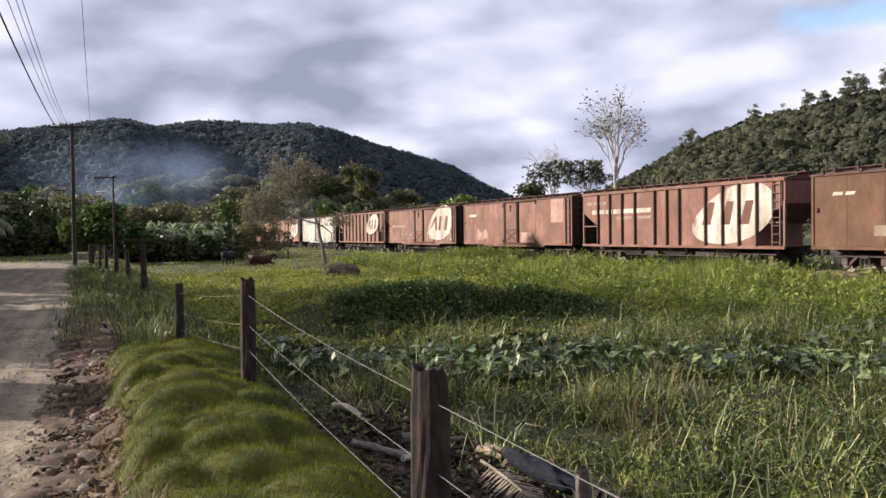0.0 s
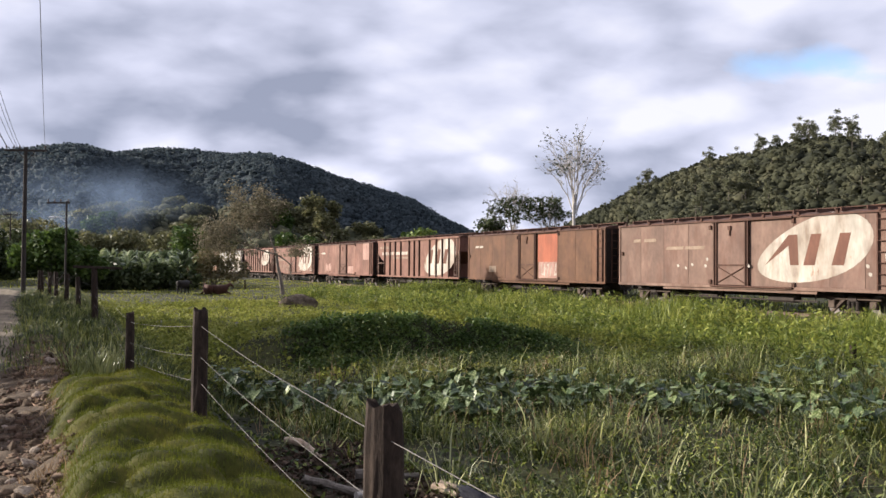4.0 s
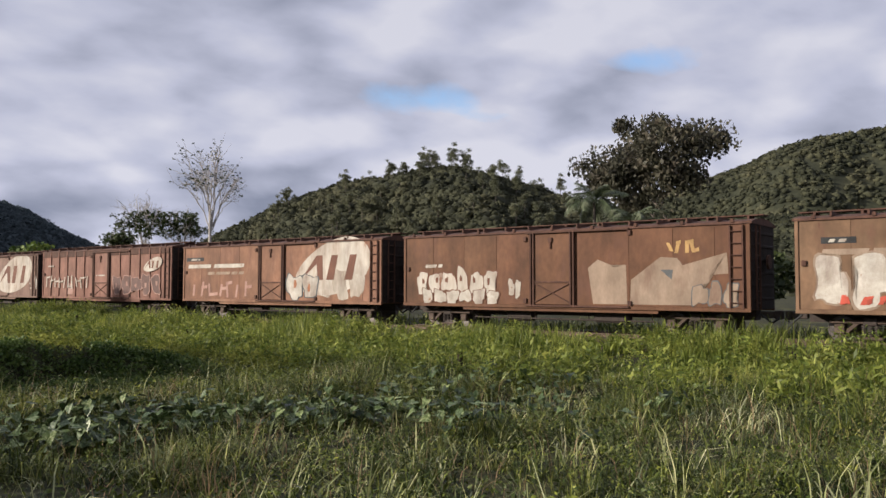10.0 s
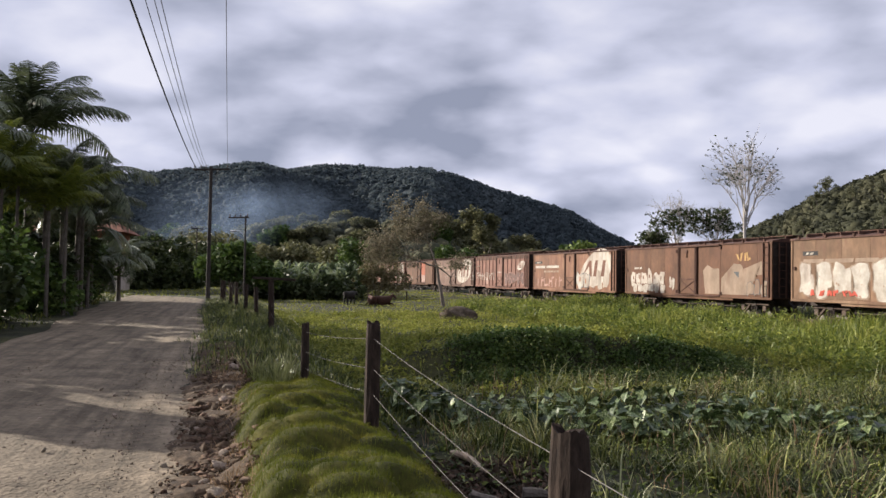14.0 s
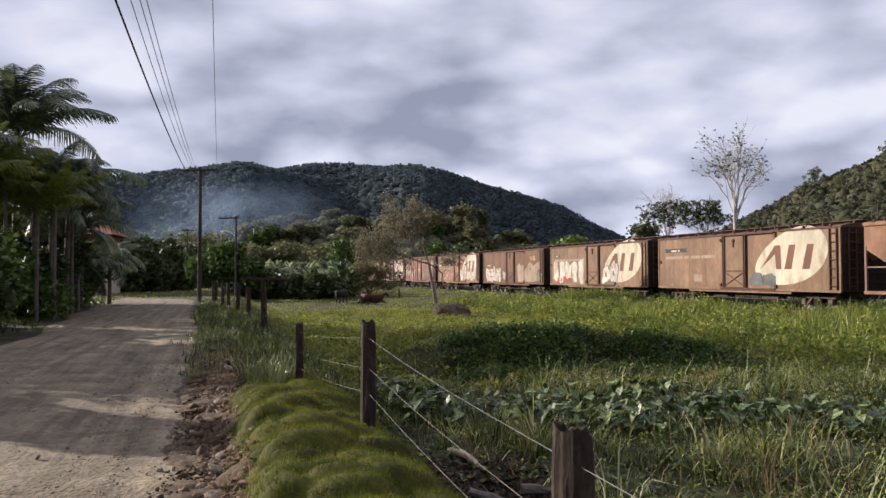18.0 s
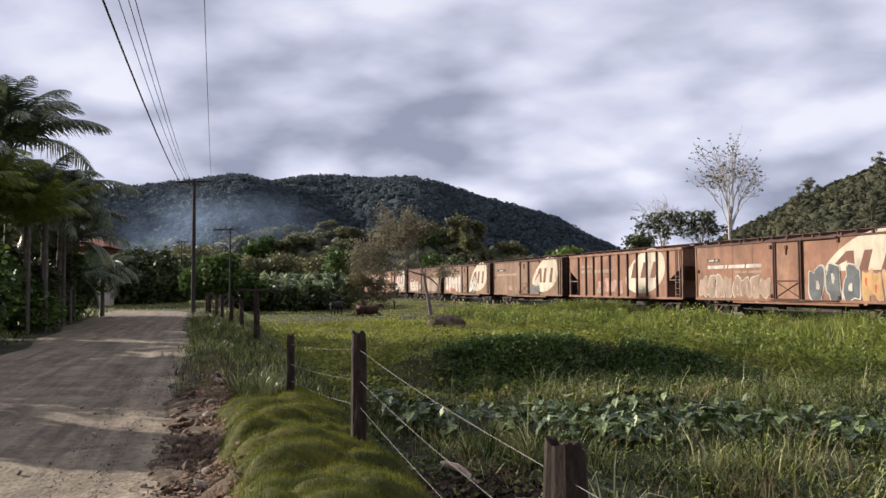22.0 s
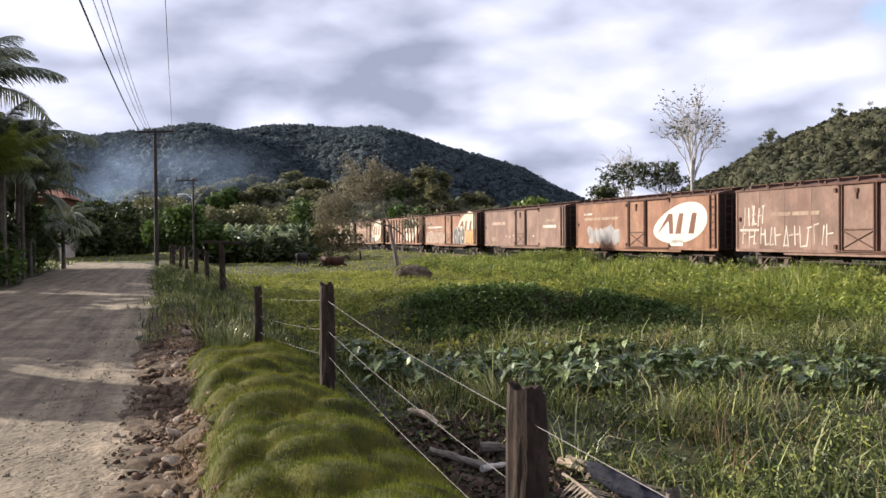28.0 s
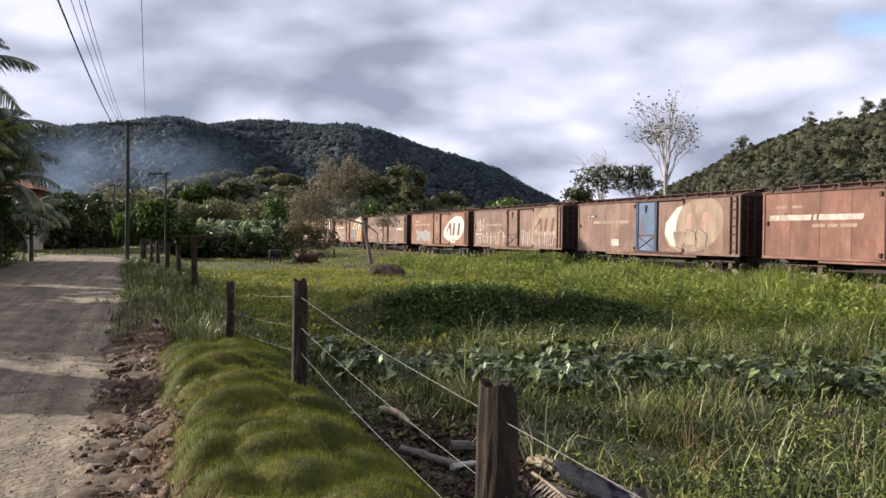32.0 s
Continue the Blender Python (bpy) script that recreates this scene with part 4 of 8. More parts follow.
    C, v, w = scatter(rng, 1500, 5, 60, -13, -6.6, lambda v, w: sstep(-6.3 - 1.2 * sstep(15, 40, v), -8, w))
    tussocks("roadside_grass", "dark roadside grass in the shade of trees", C, 12, 0.3, 0.24, 0.04, "coarse_grass", 18)


def turf_height(v, w, bumps):
    x, y = FO.x + FU.x * v + FN.x * w, FO.y + FU.y * v + FN.y * w
    z = ground_z(x, y)
    e = np.zeros_like(z)
    for bv, bw, r, h in bumps:
        u = (v - bv + 0.25 * (w - bw) * np.sin(bv * 5)) / r
        d = np.where(u < 0, u / 0.62, u / 1.15) ** 2 + ((w - bw) / (r * 1.2)) ** 2
        e = np.maximum(e, h * np.maximum(0, 1 - d) ** 0.5 + 0.008 * np.sin(v * 23 + w * 17 + bv) * (d < 1))
    return x, y, z + e * sstep(-1.32, -1.0, w) * (1 - sstep(0.15, 0.7, w)) + 0.01


def build_turf():
    rng = np.random.default_rng(21)
    bumps = [(rng.uniform(-10.5, 7.3), rng.uniform(-1.2, 0.25), r_, r_ * rng.uniform(0.35, 0.65)) for r_ in np.concatenate([rng.uniform(0.14, 0.34, 170), rng.uniform(0.06, 0.13, 420)])]
    vs, ws = np.arange(-11.0, 10.4, 0.05), np.arange(-1.36, 0.8, 0.04)
    vv, ww = np.meshgrid(vs, ws, indexing="ij")
    X, Y, Z = turf_height(vv, ww, bumps)
    n = len(ws)
    i, j = np.meshgrid(np.arange(len(vs) - 1), np.arange(n - 1), indexing="ij")
    q = (i * n + j).ravel()
    F = np.stack([q, q + 1, q + n + 1, q + n], 1)
    ob = new("turf_bank", mesh_np("turf_bank", np.stack([X, Y, Z], -1).reshape(-1, 3), F, M["moss"], True))
    tagged(ob, "lumpy bank of soft short turf beside the road", "turf bank", kind="structure")
    v, w = np.where(rng.random(130000) < 0.93, rng.uniform(-2.0, 10.2, 130000), rng.uniform(-10.8, -2.0, 130000)), rng.uniform(-1.24, 0.95, 130000)
    keep = rng.random(len(v)) < 1 - 0.85 * sstep(0.2, 0.75, w)
    v, w = v[keep], w[keep]
    x, y, z = turf_height(v, w, bumps)
    P = np.stack([x, y], 1)
    grass_field("turf_blades", "fine soft turf blades on the bank", P, 0.056, 0.0030, "turf_blade", 22, 1.2, zoff=z - 0.006, bend=0.4)


def build_taro():
    bm = bmesh.new()
    # a heart-shaped leaf, folded along its middle, on x
    pts = [(0.0, -0.0), (-0.22, 0.30), (-0.12, 0.48), (0.12, 0.50), (0.42, 0.34), (0.80, 0.10), (1.0, 0.0)]
    mid = [bm.verts.new((x, 0, -0.10 * x * x)) for x in (0.0, 0.35, 0.7, 1.0)]
    for sd in (1, -1):
        e = [bm.verts.new((x, sd * y, 0.16 * y - 0.10 * x * abs(x))) for x, y in pts[1:-1]]
        bm.faces.new([mid[0], e[0], e[1]][::sd])
        bm.faces.new([mid[0], e[1], e[2], mid[1]][::sd])
        bm.faces.new([mid[1], e[2], e[3], mid[2]][::sd])
        bm.faces.new([mid[2], e[3], e[4], mid[3]][::sd])
    me = bpy.data.meshes.new("leaf")
    bm.to_mesh(me)
    bm.free()
    me.materials.append(M["taro_leaf"])
    rng = random.Random(5)
    kinds = []
    for k in range(4):
        t = new("taro_plant")
        tagged(t, "low broad-leaved plant with heart-shaped leaves", "plant", group="broad-leaved plants")
        segs = []
        for i in range(13):
            a, r, h = rng.uniform(0, 360), rng.uniform(0.05, 0.50), rng.uniform(0.14, 0.52)
            x, y = r * math.cos(radians(a)), r * math.sin(radians(a))
            s = rng.uniform(0.08, 0.19)
            part("leaf", me, None, t, at=pose(x, y, h, rng.uniform(-40, 40), rng.uniform(-25, 55), a + rng.uniform(-40, 40)) @ Matrix.Diagonal((s, s, s, 1)))
            segs.append((x * 0.2, y * 0.2, -0.1, x, y, h, 0.008, 0.005))
        V, F = tubes(segs, 4)
        part("stalk", mesh_np("stalk", V, F, M["coarse_grass"]), None, t)
        kinds.append(t)
    spots = []
    for i in range(130):
        w = rng.uniform(1.5, 10.2)
        spots.append((11.6 - 0.52 * w + rng.uniform(-1.25, 1.25), w))
    for i in range(34):
        spots.append((rng.uniform(2.0, 9), rng.uniform(8.5, 15)))
    for i, (v, w) in enumerate(spots):
        x, y = fence_xy(v, w)
        m = pose(x, y, float(ground_z(x, y)), 0, 0, rng.uniform(0, 360))
        if i < 4:
            kinds[i].matrix_basis = m
        else:
            copy_thing(kinds[i % 4], m)


def build_trees():
    rng = random.Random(3)
    tree("bare_brown_tree", "spreading tree with thin brownish leaves, half bare", az(8.7, 56.5), 6.8, 7.3, "brown_leaf", 20000, 0.09, 31, lean=(-0.18, 0.0), first=0.25, clump=1.0, spread=0.8, levels=4, r0=0.17, droop=0.1, kids=(3, 5), cut=2.7)
    bush("brown_bush", "olive-brown shrub beyond the bare tree", az(13.5, 76), [(0, 0, 1.6, 1.6), (1.9, 0, 1.5, 1.5), (-1.7, 0.4, 1.4, 1.4), (0.8, 0.3, 3.0, 1.5), (-0.8, 0.2, 2.6, 1.2)], "olive_leaf", 5000, 0.15, 32)
    tree("slender_tree", "slender bright green tree beyond the train", az(5.7, 128), 12.0, 4.5, "olive_wood_leaf", 3600, 0.34, 33, first=0.4, clump=1.3, spread=0.45, levels=3)
    upright_tree("white_dead_tree", "tall bare tree with pale branches and few leaves", az(-11.75, 62), 12.2, 0.60, 5.3, 34, 1500, 0.085, 0.13, 0.14)
    upright_tree("thin_leaved_tree", "open tree with pale twigs and dark leaves", az(-7.4, 86), 11.2, 0.52, 5.0, 35, 1900, 0.17, 0.5, 0.13, 0.6)
    upright_tree("round_leaved_tree", "small open tree with dark leaf clumps", az(-9.9, 88), 9.8, 0.60, 5.0, 36, 2300, 0.18, 0.5, 0.12, 0.95)
    upright_tree("low_leaved_tree", "low dark tree beyond the train", az(-6.0, 90), 7.6, 0.65, 3.2, 37, 1600, 0.22, 0.5, 0.10, 1.0)
    tree("mango_tree", "large dense tree with dark drooping leaf clumps", az(-44.2, 70), 16.4, 12.3, "mango_leaf", 17000, 0.27, 38, levels=4, spread=0.6, first=0.26, clump=1.75, r0=0.35, droop=0.8, squash=0.9)
    palm("fan_palm", "shaggy palm beside the large tree", az(-38.9, 62), 8.6, 20, 3.0, "palm_leaf", 39)
    palm("fan_palm", "shaggy palm beside the large tree", az(-41.7, 60), 6.8, 18, 2.8, "palm_leaf", 40)
    bush("tree_line_bush", "dark thicket under the large tree", az(-46, 64), [(0, 0, 3, 3), (5, 1, 3, 3.2), (-5, 0, 2.5, 2.6), (9, 2, 3, 3)], "dark_leaf", 4200, 0.36, 41)
    tree("distant_small_tree", "small green tree beyond the train", az(-0.4, 135), 7.6, 5.0, "bright_leaf", 1400, 0.42, 42, clump=1.2)
    # beside the road, by the poles
    bush("roadside_tree", "rounded dark green roadside tree", az(23.6, 66), [(0, 0, 2.4, 1.8), (-1.9, 0.2, 2.2, 1.5), (1.9, 0, 2.0, 1.5), (0.4, 0.3, 3.4, 1.3), (-1.0, 0.5, 3.2, 1.2), (2.9, 0.2, 1.4, 1.2)], "leaf", 5200, 0.24, 43, "tree")
    for i, (yw, d, s) in enumerate(((21.8, 70, 1.1), (20.4, 69, 1.2), (18.9, 69, 1.15), (17.4, 70, 1.2), (16.2, 71, 1.0))):
        bush("hedge_bush", "dark green hedge at the meadow's edge", az(yw, d), [(0, 0, 0.8 * s, 1.2), (1.4, 0, 0.7, 1.1), (-1.4, 0, 0.7, 1.1), (0.3, 0, 1.25 * s, 0.85)], "dark_leaf", 1500, 0.26, 50 + i)
    for i in range(16):
        yw, d = rng.uniform(7.5, 34), rng.uniform(128, 185)
        bush("wood_edge_tree", "leafy tree at the foot of the hill", az(yw, d), [(rng.uniform(-3, 3), rng.uniform(-2, 2), rng.uniform(2, 7), rng.uniform(2.2, 3.6)) for _ in range(6)], rng.choice(("leaf", "olive_wood_leaf", "olive_wood_leaf")), 1800, 0.48, 70 + i, "tree")
    # left of the road: palms over a dark thicket
    palm("tall_palm", "tall palm with arching feather fronds", az(36.4, 40), 6.9, 27, 5.0, "palm_leaf", 91, (0.0, 0.01), 0.17, 1.0, 27, 0.44)
    palm("feather_palm", "dark feather palm in the roadside thicket", az(33.5, 38), 5.6, 16, 3.4, "palm_leaf", 92, (0.03, 0), 0.12, 1.1)
    palm("feather_palm", "dark feather palm in the roadside thicket", az(40.6, 35), 5.0, 16, 3.0, "palm_leaf", 93, (-0.03, 0.02))
    for i, (yw, d, h) in enumerate(((37.9, 32, 4.2), (37.0, 32.6, 4.9), (35.2, 33, 3.9), (34.2, 33.5, 4.4), (39.2, 31, 4.3), (38.5, 33.5, 5.2))):
        palm("yellow_palm", "yellow-green clumping palm by the road", az(yw, d), h, 13, 2.3, "yellow_palm_leaf", 94 + i, (0, 0), 0.07, 0.8, 18, 0.5)
    for i, (yw, d, h) in enumerate(((35.4, 35, 4.6), (38.4, 35, 5.0), (33.2, 38, 4.4), (32.8, 41, 3.6), (40.5, 32, 5.2), (34.4, 36.5, 5.6))):
        palm("feather_palm", "dark feather palm in the roadside thicket", az(yw, d), h, 15, 2.8, "palm_leaf", 194 + i, (0, 0), 0.09, 0.9, 8)
    palm("young_palm", "young palm by the house", az(30.9, 50), 2.6, 14, 2.6, "palm_leaf", 96, (0, 0), 0.12)
    palm("young_palm", "young palm by the house", az(32.6, 46), 2.2, 12, 2.6, "palm_leaf", 97, (0, 0), 0.12)
    spots = []
    for v in (11.4, 16.2, 18.5, 21, 23.5, 25.6, 31.2, 33.5, 36, 38.5, 41, 43.5, 46):
        spots.append((v, -9.0 + rng.uniform(-0.4, 0.4), rng.uniform(1.7, 2.6) if 20 < v < 34 else rng.uniform(2.6, 3.6), rng.uniform(1.4, 1.8)))
    for v in (18, 21.5, 24.5, 33, 36, 39.5, 43):
        spots.append((v, -12.2 + rng.uniform(-0.6, 0.6), rng.uniform(4.6, 6.0), 2.2))
    for i, (v, w, h, r) in enumerate(spots):
        x, y = fence_xy(v, w)
        bush("roadside_thicket", "dense dark thicket beside the road", (x, y, float(ground_z(x, y))), [(rng.uniform(-r, r) * 0.8, rng.uniform(-r, r) * 0.6, rng.uniform(0.25, 0.85) * h, rng.uniform(0.55, 0.8) * r) for _ in range(6)] + [(0, 0, 0.7, r)], rng.choice(("dark_leaf", "leaf", "dark_leaf")), 3800, 0.17, 110 + i)
    for i, (yw, d) in enumerate(((27.5, 92), (29.2, 88), (31, 85), (33, 90), (25.6, 105), (23.5, 112))):
        bush("far_roadside_tree", "dark trees at the bend of the road", az(yw, d), [(0, 0, 2.6, 2.4), (2.4, 0, 2.2, 2.0), (-2.4, 0, 2.4, 2.2), (0.5, 0, 4.4, 1.8), (0, -0.5, 0.8, 2.0), (2.2, -0.5, 0.7, 1.7), (-2.2, -0.5, 0.7, 1.7)], "dark_leaf", 3000, 0.36, 130 + i, "tree")


def build_foothill_trees(surf):
    """Rounded leafy trees on the low rise."""
    rng = random.Random(67)
    kinds = []
    for k in range(4):
        b = [(rng.uniform(-2.4, 2.4), rng.uniform(-2, 2), rng.uniform(1.5, 5.0), rng.uniform(1.5, 2.5)) for _ in range(7)]
        kinds.append(bush("wooded_rise_tree", "rounded leafy tree on the low rise", (0, 0, 0), b, ("olive_wood_leaf", "leaf", "olive_wood_leaf", "olive_wood_leaf")[k], 1200, 0.62, 500 + k, "tree"))
    for i in range(84):
        yw, kk = rng.uniform(-2, 36), rng.uniform(-0.03, 0.6) ** 1.0
        x, y, z = surf(np.array([yw]), np.array([kk]))
        m = pose(float(x[0]), float(y[0]), float(z[0]) - 0.8, 0, 0, rng.uniform(0, 360))
        o = kinds[i] if i < 4 else copy_thing(kinds[i % 4], m)
        if i < 4:
            o.matrix_basis = m
        q = rng.uniform(0.6, 1.05)
        o.scale = (q * 1.15, q * 1.15, q)


def build_hill_trees(surf):
    """Tall thin trees that stand out on the nearer hill."""
    rng = random.Random(61)
    kinds = []
    for k in range(5):
        r2 = np.random.default_rng(400 + k)
        t = new("eucalyptus")
        tagged(t, "tall thin tree with a small high crown", "tree", group="hill trees")
        h = 11.0 + 0.8 * k
        V, F = tubes([(0, 0, -4.5, 0.15, 0, h * 0.5, 0.15, 0.12), (0.15, 0, h * 0.5, 0.0, 0.1, h * 0.92, 0.12, 0.05)], 6)
        part("trunk", mesh_np("trunk", V, F, M["palm_bark"], True), None, t)
        C = np.stack([r2.normal(0, 0.95, 15), r2.normal(0, 0.95, 15), h * (0.74 + r2.normal(0, 0.13, 15))], 1)
        P = clump_points(C, r2.uniform(1.0, 1.8, 15), 1000, r2, 0.2, 0.8)
        V, F = leaves(P, 0.40, r2)
        tagged(part("crown", mesh_np("crown", V, F, M["euca_leaf"]), None, t), kind="stuff")
        kinds.append(t)
    spots = [(-19.4, 0.02), (-20.3, 0.0), (-21.1, 0.03), (-22.4, 0.0), (-22.8, 0.02), (-23.8, 0.02), (-25.2, 0.05), (-27.6, 0.06), (-28.6, 0.07), (-29.8, 0.06), (-31.3, 0.0), (-32.2, 0.02), (-33.6, 0.0), (-34.6, 0.02), (-35.0, 0.0), (-35.6, 0.02), (-36.9, 0.0), (-37.6, 0.03)]
    for _ in range(26):
        spots.append((rng.uniform(-39, -18.5), rng.uniform(-0.03, 0.03)))
    for _ in range(48):
        spots.append((rng.uniform(-38, -15), rng.uniform(0.06, 0.55)))
    for i, (yw, k) in enumerate(spots):
        x, y, z = surf(np.array([yw]), np.array([k]))
        s = rng.uniform(0.62, 0.9) if k < 0.04 else rng.uniform(0.5, 0.75)
        m = pose(float(x[0]), float(y[0]), float(z[0]) - (s - 0.5) * 10 - (0 if k >= 0.04 else 4.5 if i < 18 else rng.uniform(5.0, 8.0)), 0, 0, rng.uniform(0, 360))
        o = kinds[i % 5] if i < 5 else copy_thing(kinds[i % 5], m)
        if i < 5:
            o.matrix_basis = m
        o.scale = (s * 1.15, s * 1.15, s * 1.05)


def build_bananas():
    # one long paddle leaf with a midrib, arching along x
    s = np.linspace(0, 1, 8)
    ang = 1.15 - 1.5 * s
    x = np.concatenate([[0], np.cumsum(np.cos(ang[:-1]) * 2.2 / 7)])
    z = np.concatenate([[0], np.cumsum(np.sin(ang[:-1]) * 2.2 / 7)])
    wd = 0.30 * np.sin(np.pi * np.clip(s * 0.93 + 0.05, 0, 1)) ** 0.6
    V = np.concatenate([np.stack([x, -wd, z - 0.06], 1), np.stack([x, 0 * x, z], 1), np.stack([x, wd, z - 0.06], 1)])
    F = [[i, i + 1, i + 9, i + 8] for i in range(7)] + [[i + 8, i + 9, i + 17, i + 16] for i in range(7)]
    me = mesh_np("leaf", V, np.array(F), M["banana_leaf"], True)
    b = new("banana_plant")
    tagged(b, "banana plant with large arching leaves", "banana plant", group="banana grove")
    bm = bmesh.new()
    rod(bm, (0, 0, -0.2), (0, 0, 1.7), 0.13, 0.09, 8)
    part("stem", bm, M["banana_leaf"], b)
    rng = random.Random(8)
    for i in range(9):
        part("leaf", me, None, b, at=pose(0, 0, 1.6, 0, 0, i * 137.5) @ pose(0, 0, 0, rng.uniform(-20, 20), -42 + 6 * i + rng.uniform(-8, 8), 0))
    spots = [(rng.uniform(14.8, 21.8), rng.uniform(73, 92)) for _ in range(58)]
    for i, (yw, d) in enumerate(spots):
        sc = rng.uniform(0.5, 0.8)
        m = pose(*az(yw, d), 0, 0, rng.uniform(0, 360))
        if i == 0:
            b.matrix_basis = m
        else:
            copy_thing(b, m).scale = (sc, sc, 1.35 * sc)


# ---- fence, poles, wires ----
M["wire"] = material("galvanised fence wire", [(0.10, 0.09, 0.08), (0.17, 0.155, 0.145)], 8, 0.7, metal=0.1, bump=0)
M["cable"] = material("dark power cable", [(0.02, 0.02, 0.022), (0.05, 0.05, 0.052)], 3, 0.6, bump=0)
M["pole_wood"] = material("dark treated pole wood", [(0.022, 0.018, 0.016), (0.055, 0.045, 0.04)], 3, 0.9, bump=0.5, streak=8)
M["porcelain"] = material("brown porcelain", [(0.06, 0.04, 0.03), (0.09, 0.06, 0.045)], 3, 0.25, bump=0)
M["lamp_metal"] = material("pale lamp metal", [(0.45, 0.46, 0.48), (0.6, 0.6, 0.62)], 3, 0.4, bump=0)
M["wall_paint"] = material("stained cream wall paint", [(0.34, 0.29, 0.24), (0.52, 0.46, 0.39)], 1.2, 0.9, bump=0.2)
M["brickwork"] = material("bare orange brick wall", [(0.22, 0.10, 0.06), (0.34, 0.16, 0.10)], 2, 0.9, bump=0.4)
M["roof_tile"] = material("terracotta roof tile", [(0.16, 0.07, 0.045), (0.28, 0.12, 0.075)], 2, 0.9, bump=0.4)
M["glass"] = material("dark window glass", [(0.02, 0.022, 0.025), (0.03, 0.032, 0.035)], 1, 0.1, bump=0)
M["cow_brown"] = material("brown cattle hide", [(0.035, 0.017, 0.011), (0.075, 0.035, 0.022)], 3, 0.85, bump=0.2, rand=0.15)
M["cow_dark"] = material("dark cattle hide", [(0.012, 0.010, 0.009), (0.03, 0.025, 0.022)], 3, 0.8, bump=0.2)
M["hay"] = material("grey dry hay", [(0.045, 0.036, 0.025), (0.085, 0.068, 0.047), (0.14, 0.115, 0.08)], 4, 0.95, bump=0.5, island=0.3)
M["plastic"] = material("black plastic sheet", [(0.006, 0.006, 0.010), (0.015, 0.016, 0.025)], 4, 0.85, bump=0.5, bump_scale=9)
M["pale_wood"] = material("pale split wood", [(0.25, 0.18, 0.13), (0.45, 0.36, 0.27)], 6, 0.8, bump=0.4)


M["plastic"].node_tree.nodes["Principled BSDF"].inputs["Specular IOR Level"].default_value = 0.12


def post_mesh(height, r, seed, rings=12, sides=22, square=0.14, rot=True):
    """A hewn post: uneven section, long drying cracks and a worn, splintered top."""
    rng = np.random.default_rng(seed)
    t = np.arange(sides) * 2 * np.pi / sides
    sq = 1 / np.maximum(np.abs(np.cos(t)), np.abs(np.sin(t)))
    prof = (1 - square) + square * sq + 0.04 * np.sin(2 * t + seed) + rng.normal(0, 0.015, sides)
    cracks = rng.choice(sides, 5, replace=False)
    chip = rng.normal(0, 0.005, sides) + 0.012 * np.sin(3 * t) + 0.016 * np.cos(t + seed)
    zs = np.linspace(-0.7, height, rings)
    V = []
    for i, z in enumerate(zs):
        k = prof * r * (1.05 - 0.08 * i / rings) * (1 + 0.02 * np.sin(3 * z + t + seed) + rng.normal(0, 0.012, sides))
        k[cracks] *= 0.88 + 0.09 * rng.random(5)
        top = i == rings - 1
        V.append(np.stack([np.cos(t) * k * (0.90 if top else 1), np.sin(t) * k * (0.90 if top else 1), z + (chip if top else 0 * t)], 1))
    last = V[-1]
    V.append(last * np.array([0.5, 0.5, 1]) + np.stack([0 * t, 0 * t, -0.02 * rot + rng.normal(0, 0.008, sides)], 1))
    V = np.concatenate(V + [np.array([[0, 0, height - 0.035 * rot]])])
    bm = bmesh.new()
    vs = [bm.verts.new(p) for p in V]
    for i in range(rings):
        for j in range(sides):
            bm.faces.new([vs[q] for q in (i * sides + j, i * sides + (j + 1) % sides, (i + 1) * sides + (j + 1) % sides, (i + 1) * sides + j)])
    for j in range(sides):
        bm.faces.new([vs[rings * sides + j], vs[rings * sides + (j + 1) % sides], vs[-1]])
    return bm


POSTS = [(-6.2, 0.05, 1.05, 0.08), (0.0, 0.0, 1.075, 0.082), (4.73, 0.07, 1.22, 0.075), (9.03, -0.16, 0.96, 0.062), (20.6, -0.02, 1.52, 0.085), (27.4, -0.19, 1.2, 0.08), (31.5, -0.5, 1.25, 0.08), (35.9, -0.8, 1.3, 0.085),
         (38.2, -1.05, 1.25, 0.08), (41.9, -1.36, 1.3, 0.085), (45.5, -1.53, 1.3, 0.085)]


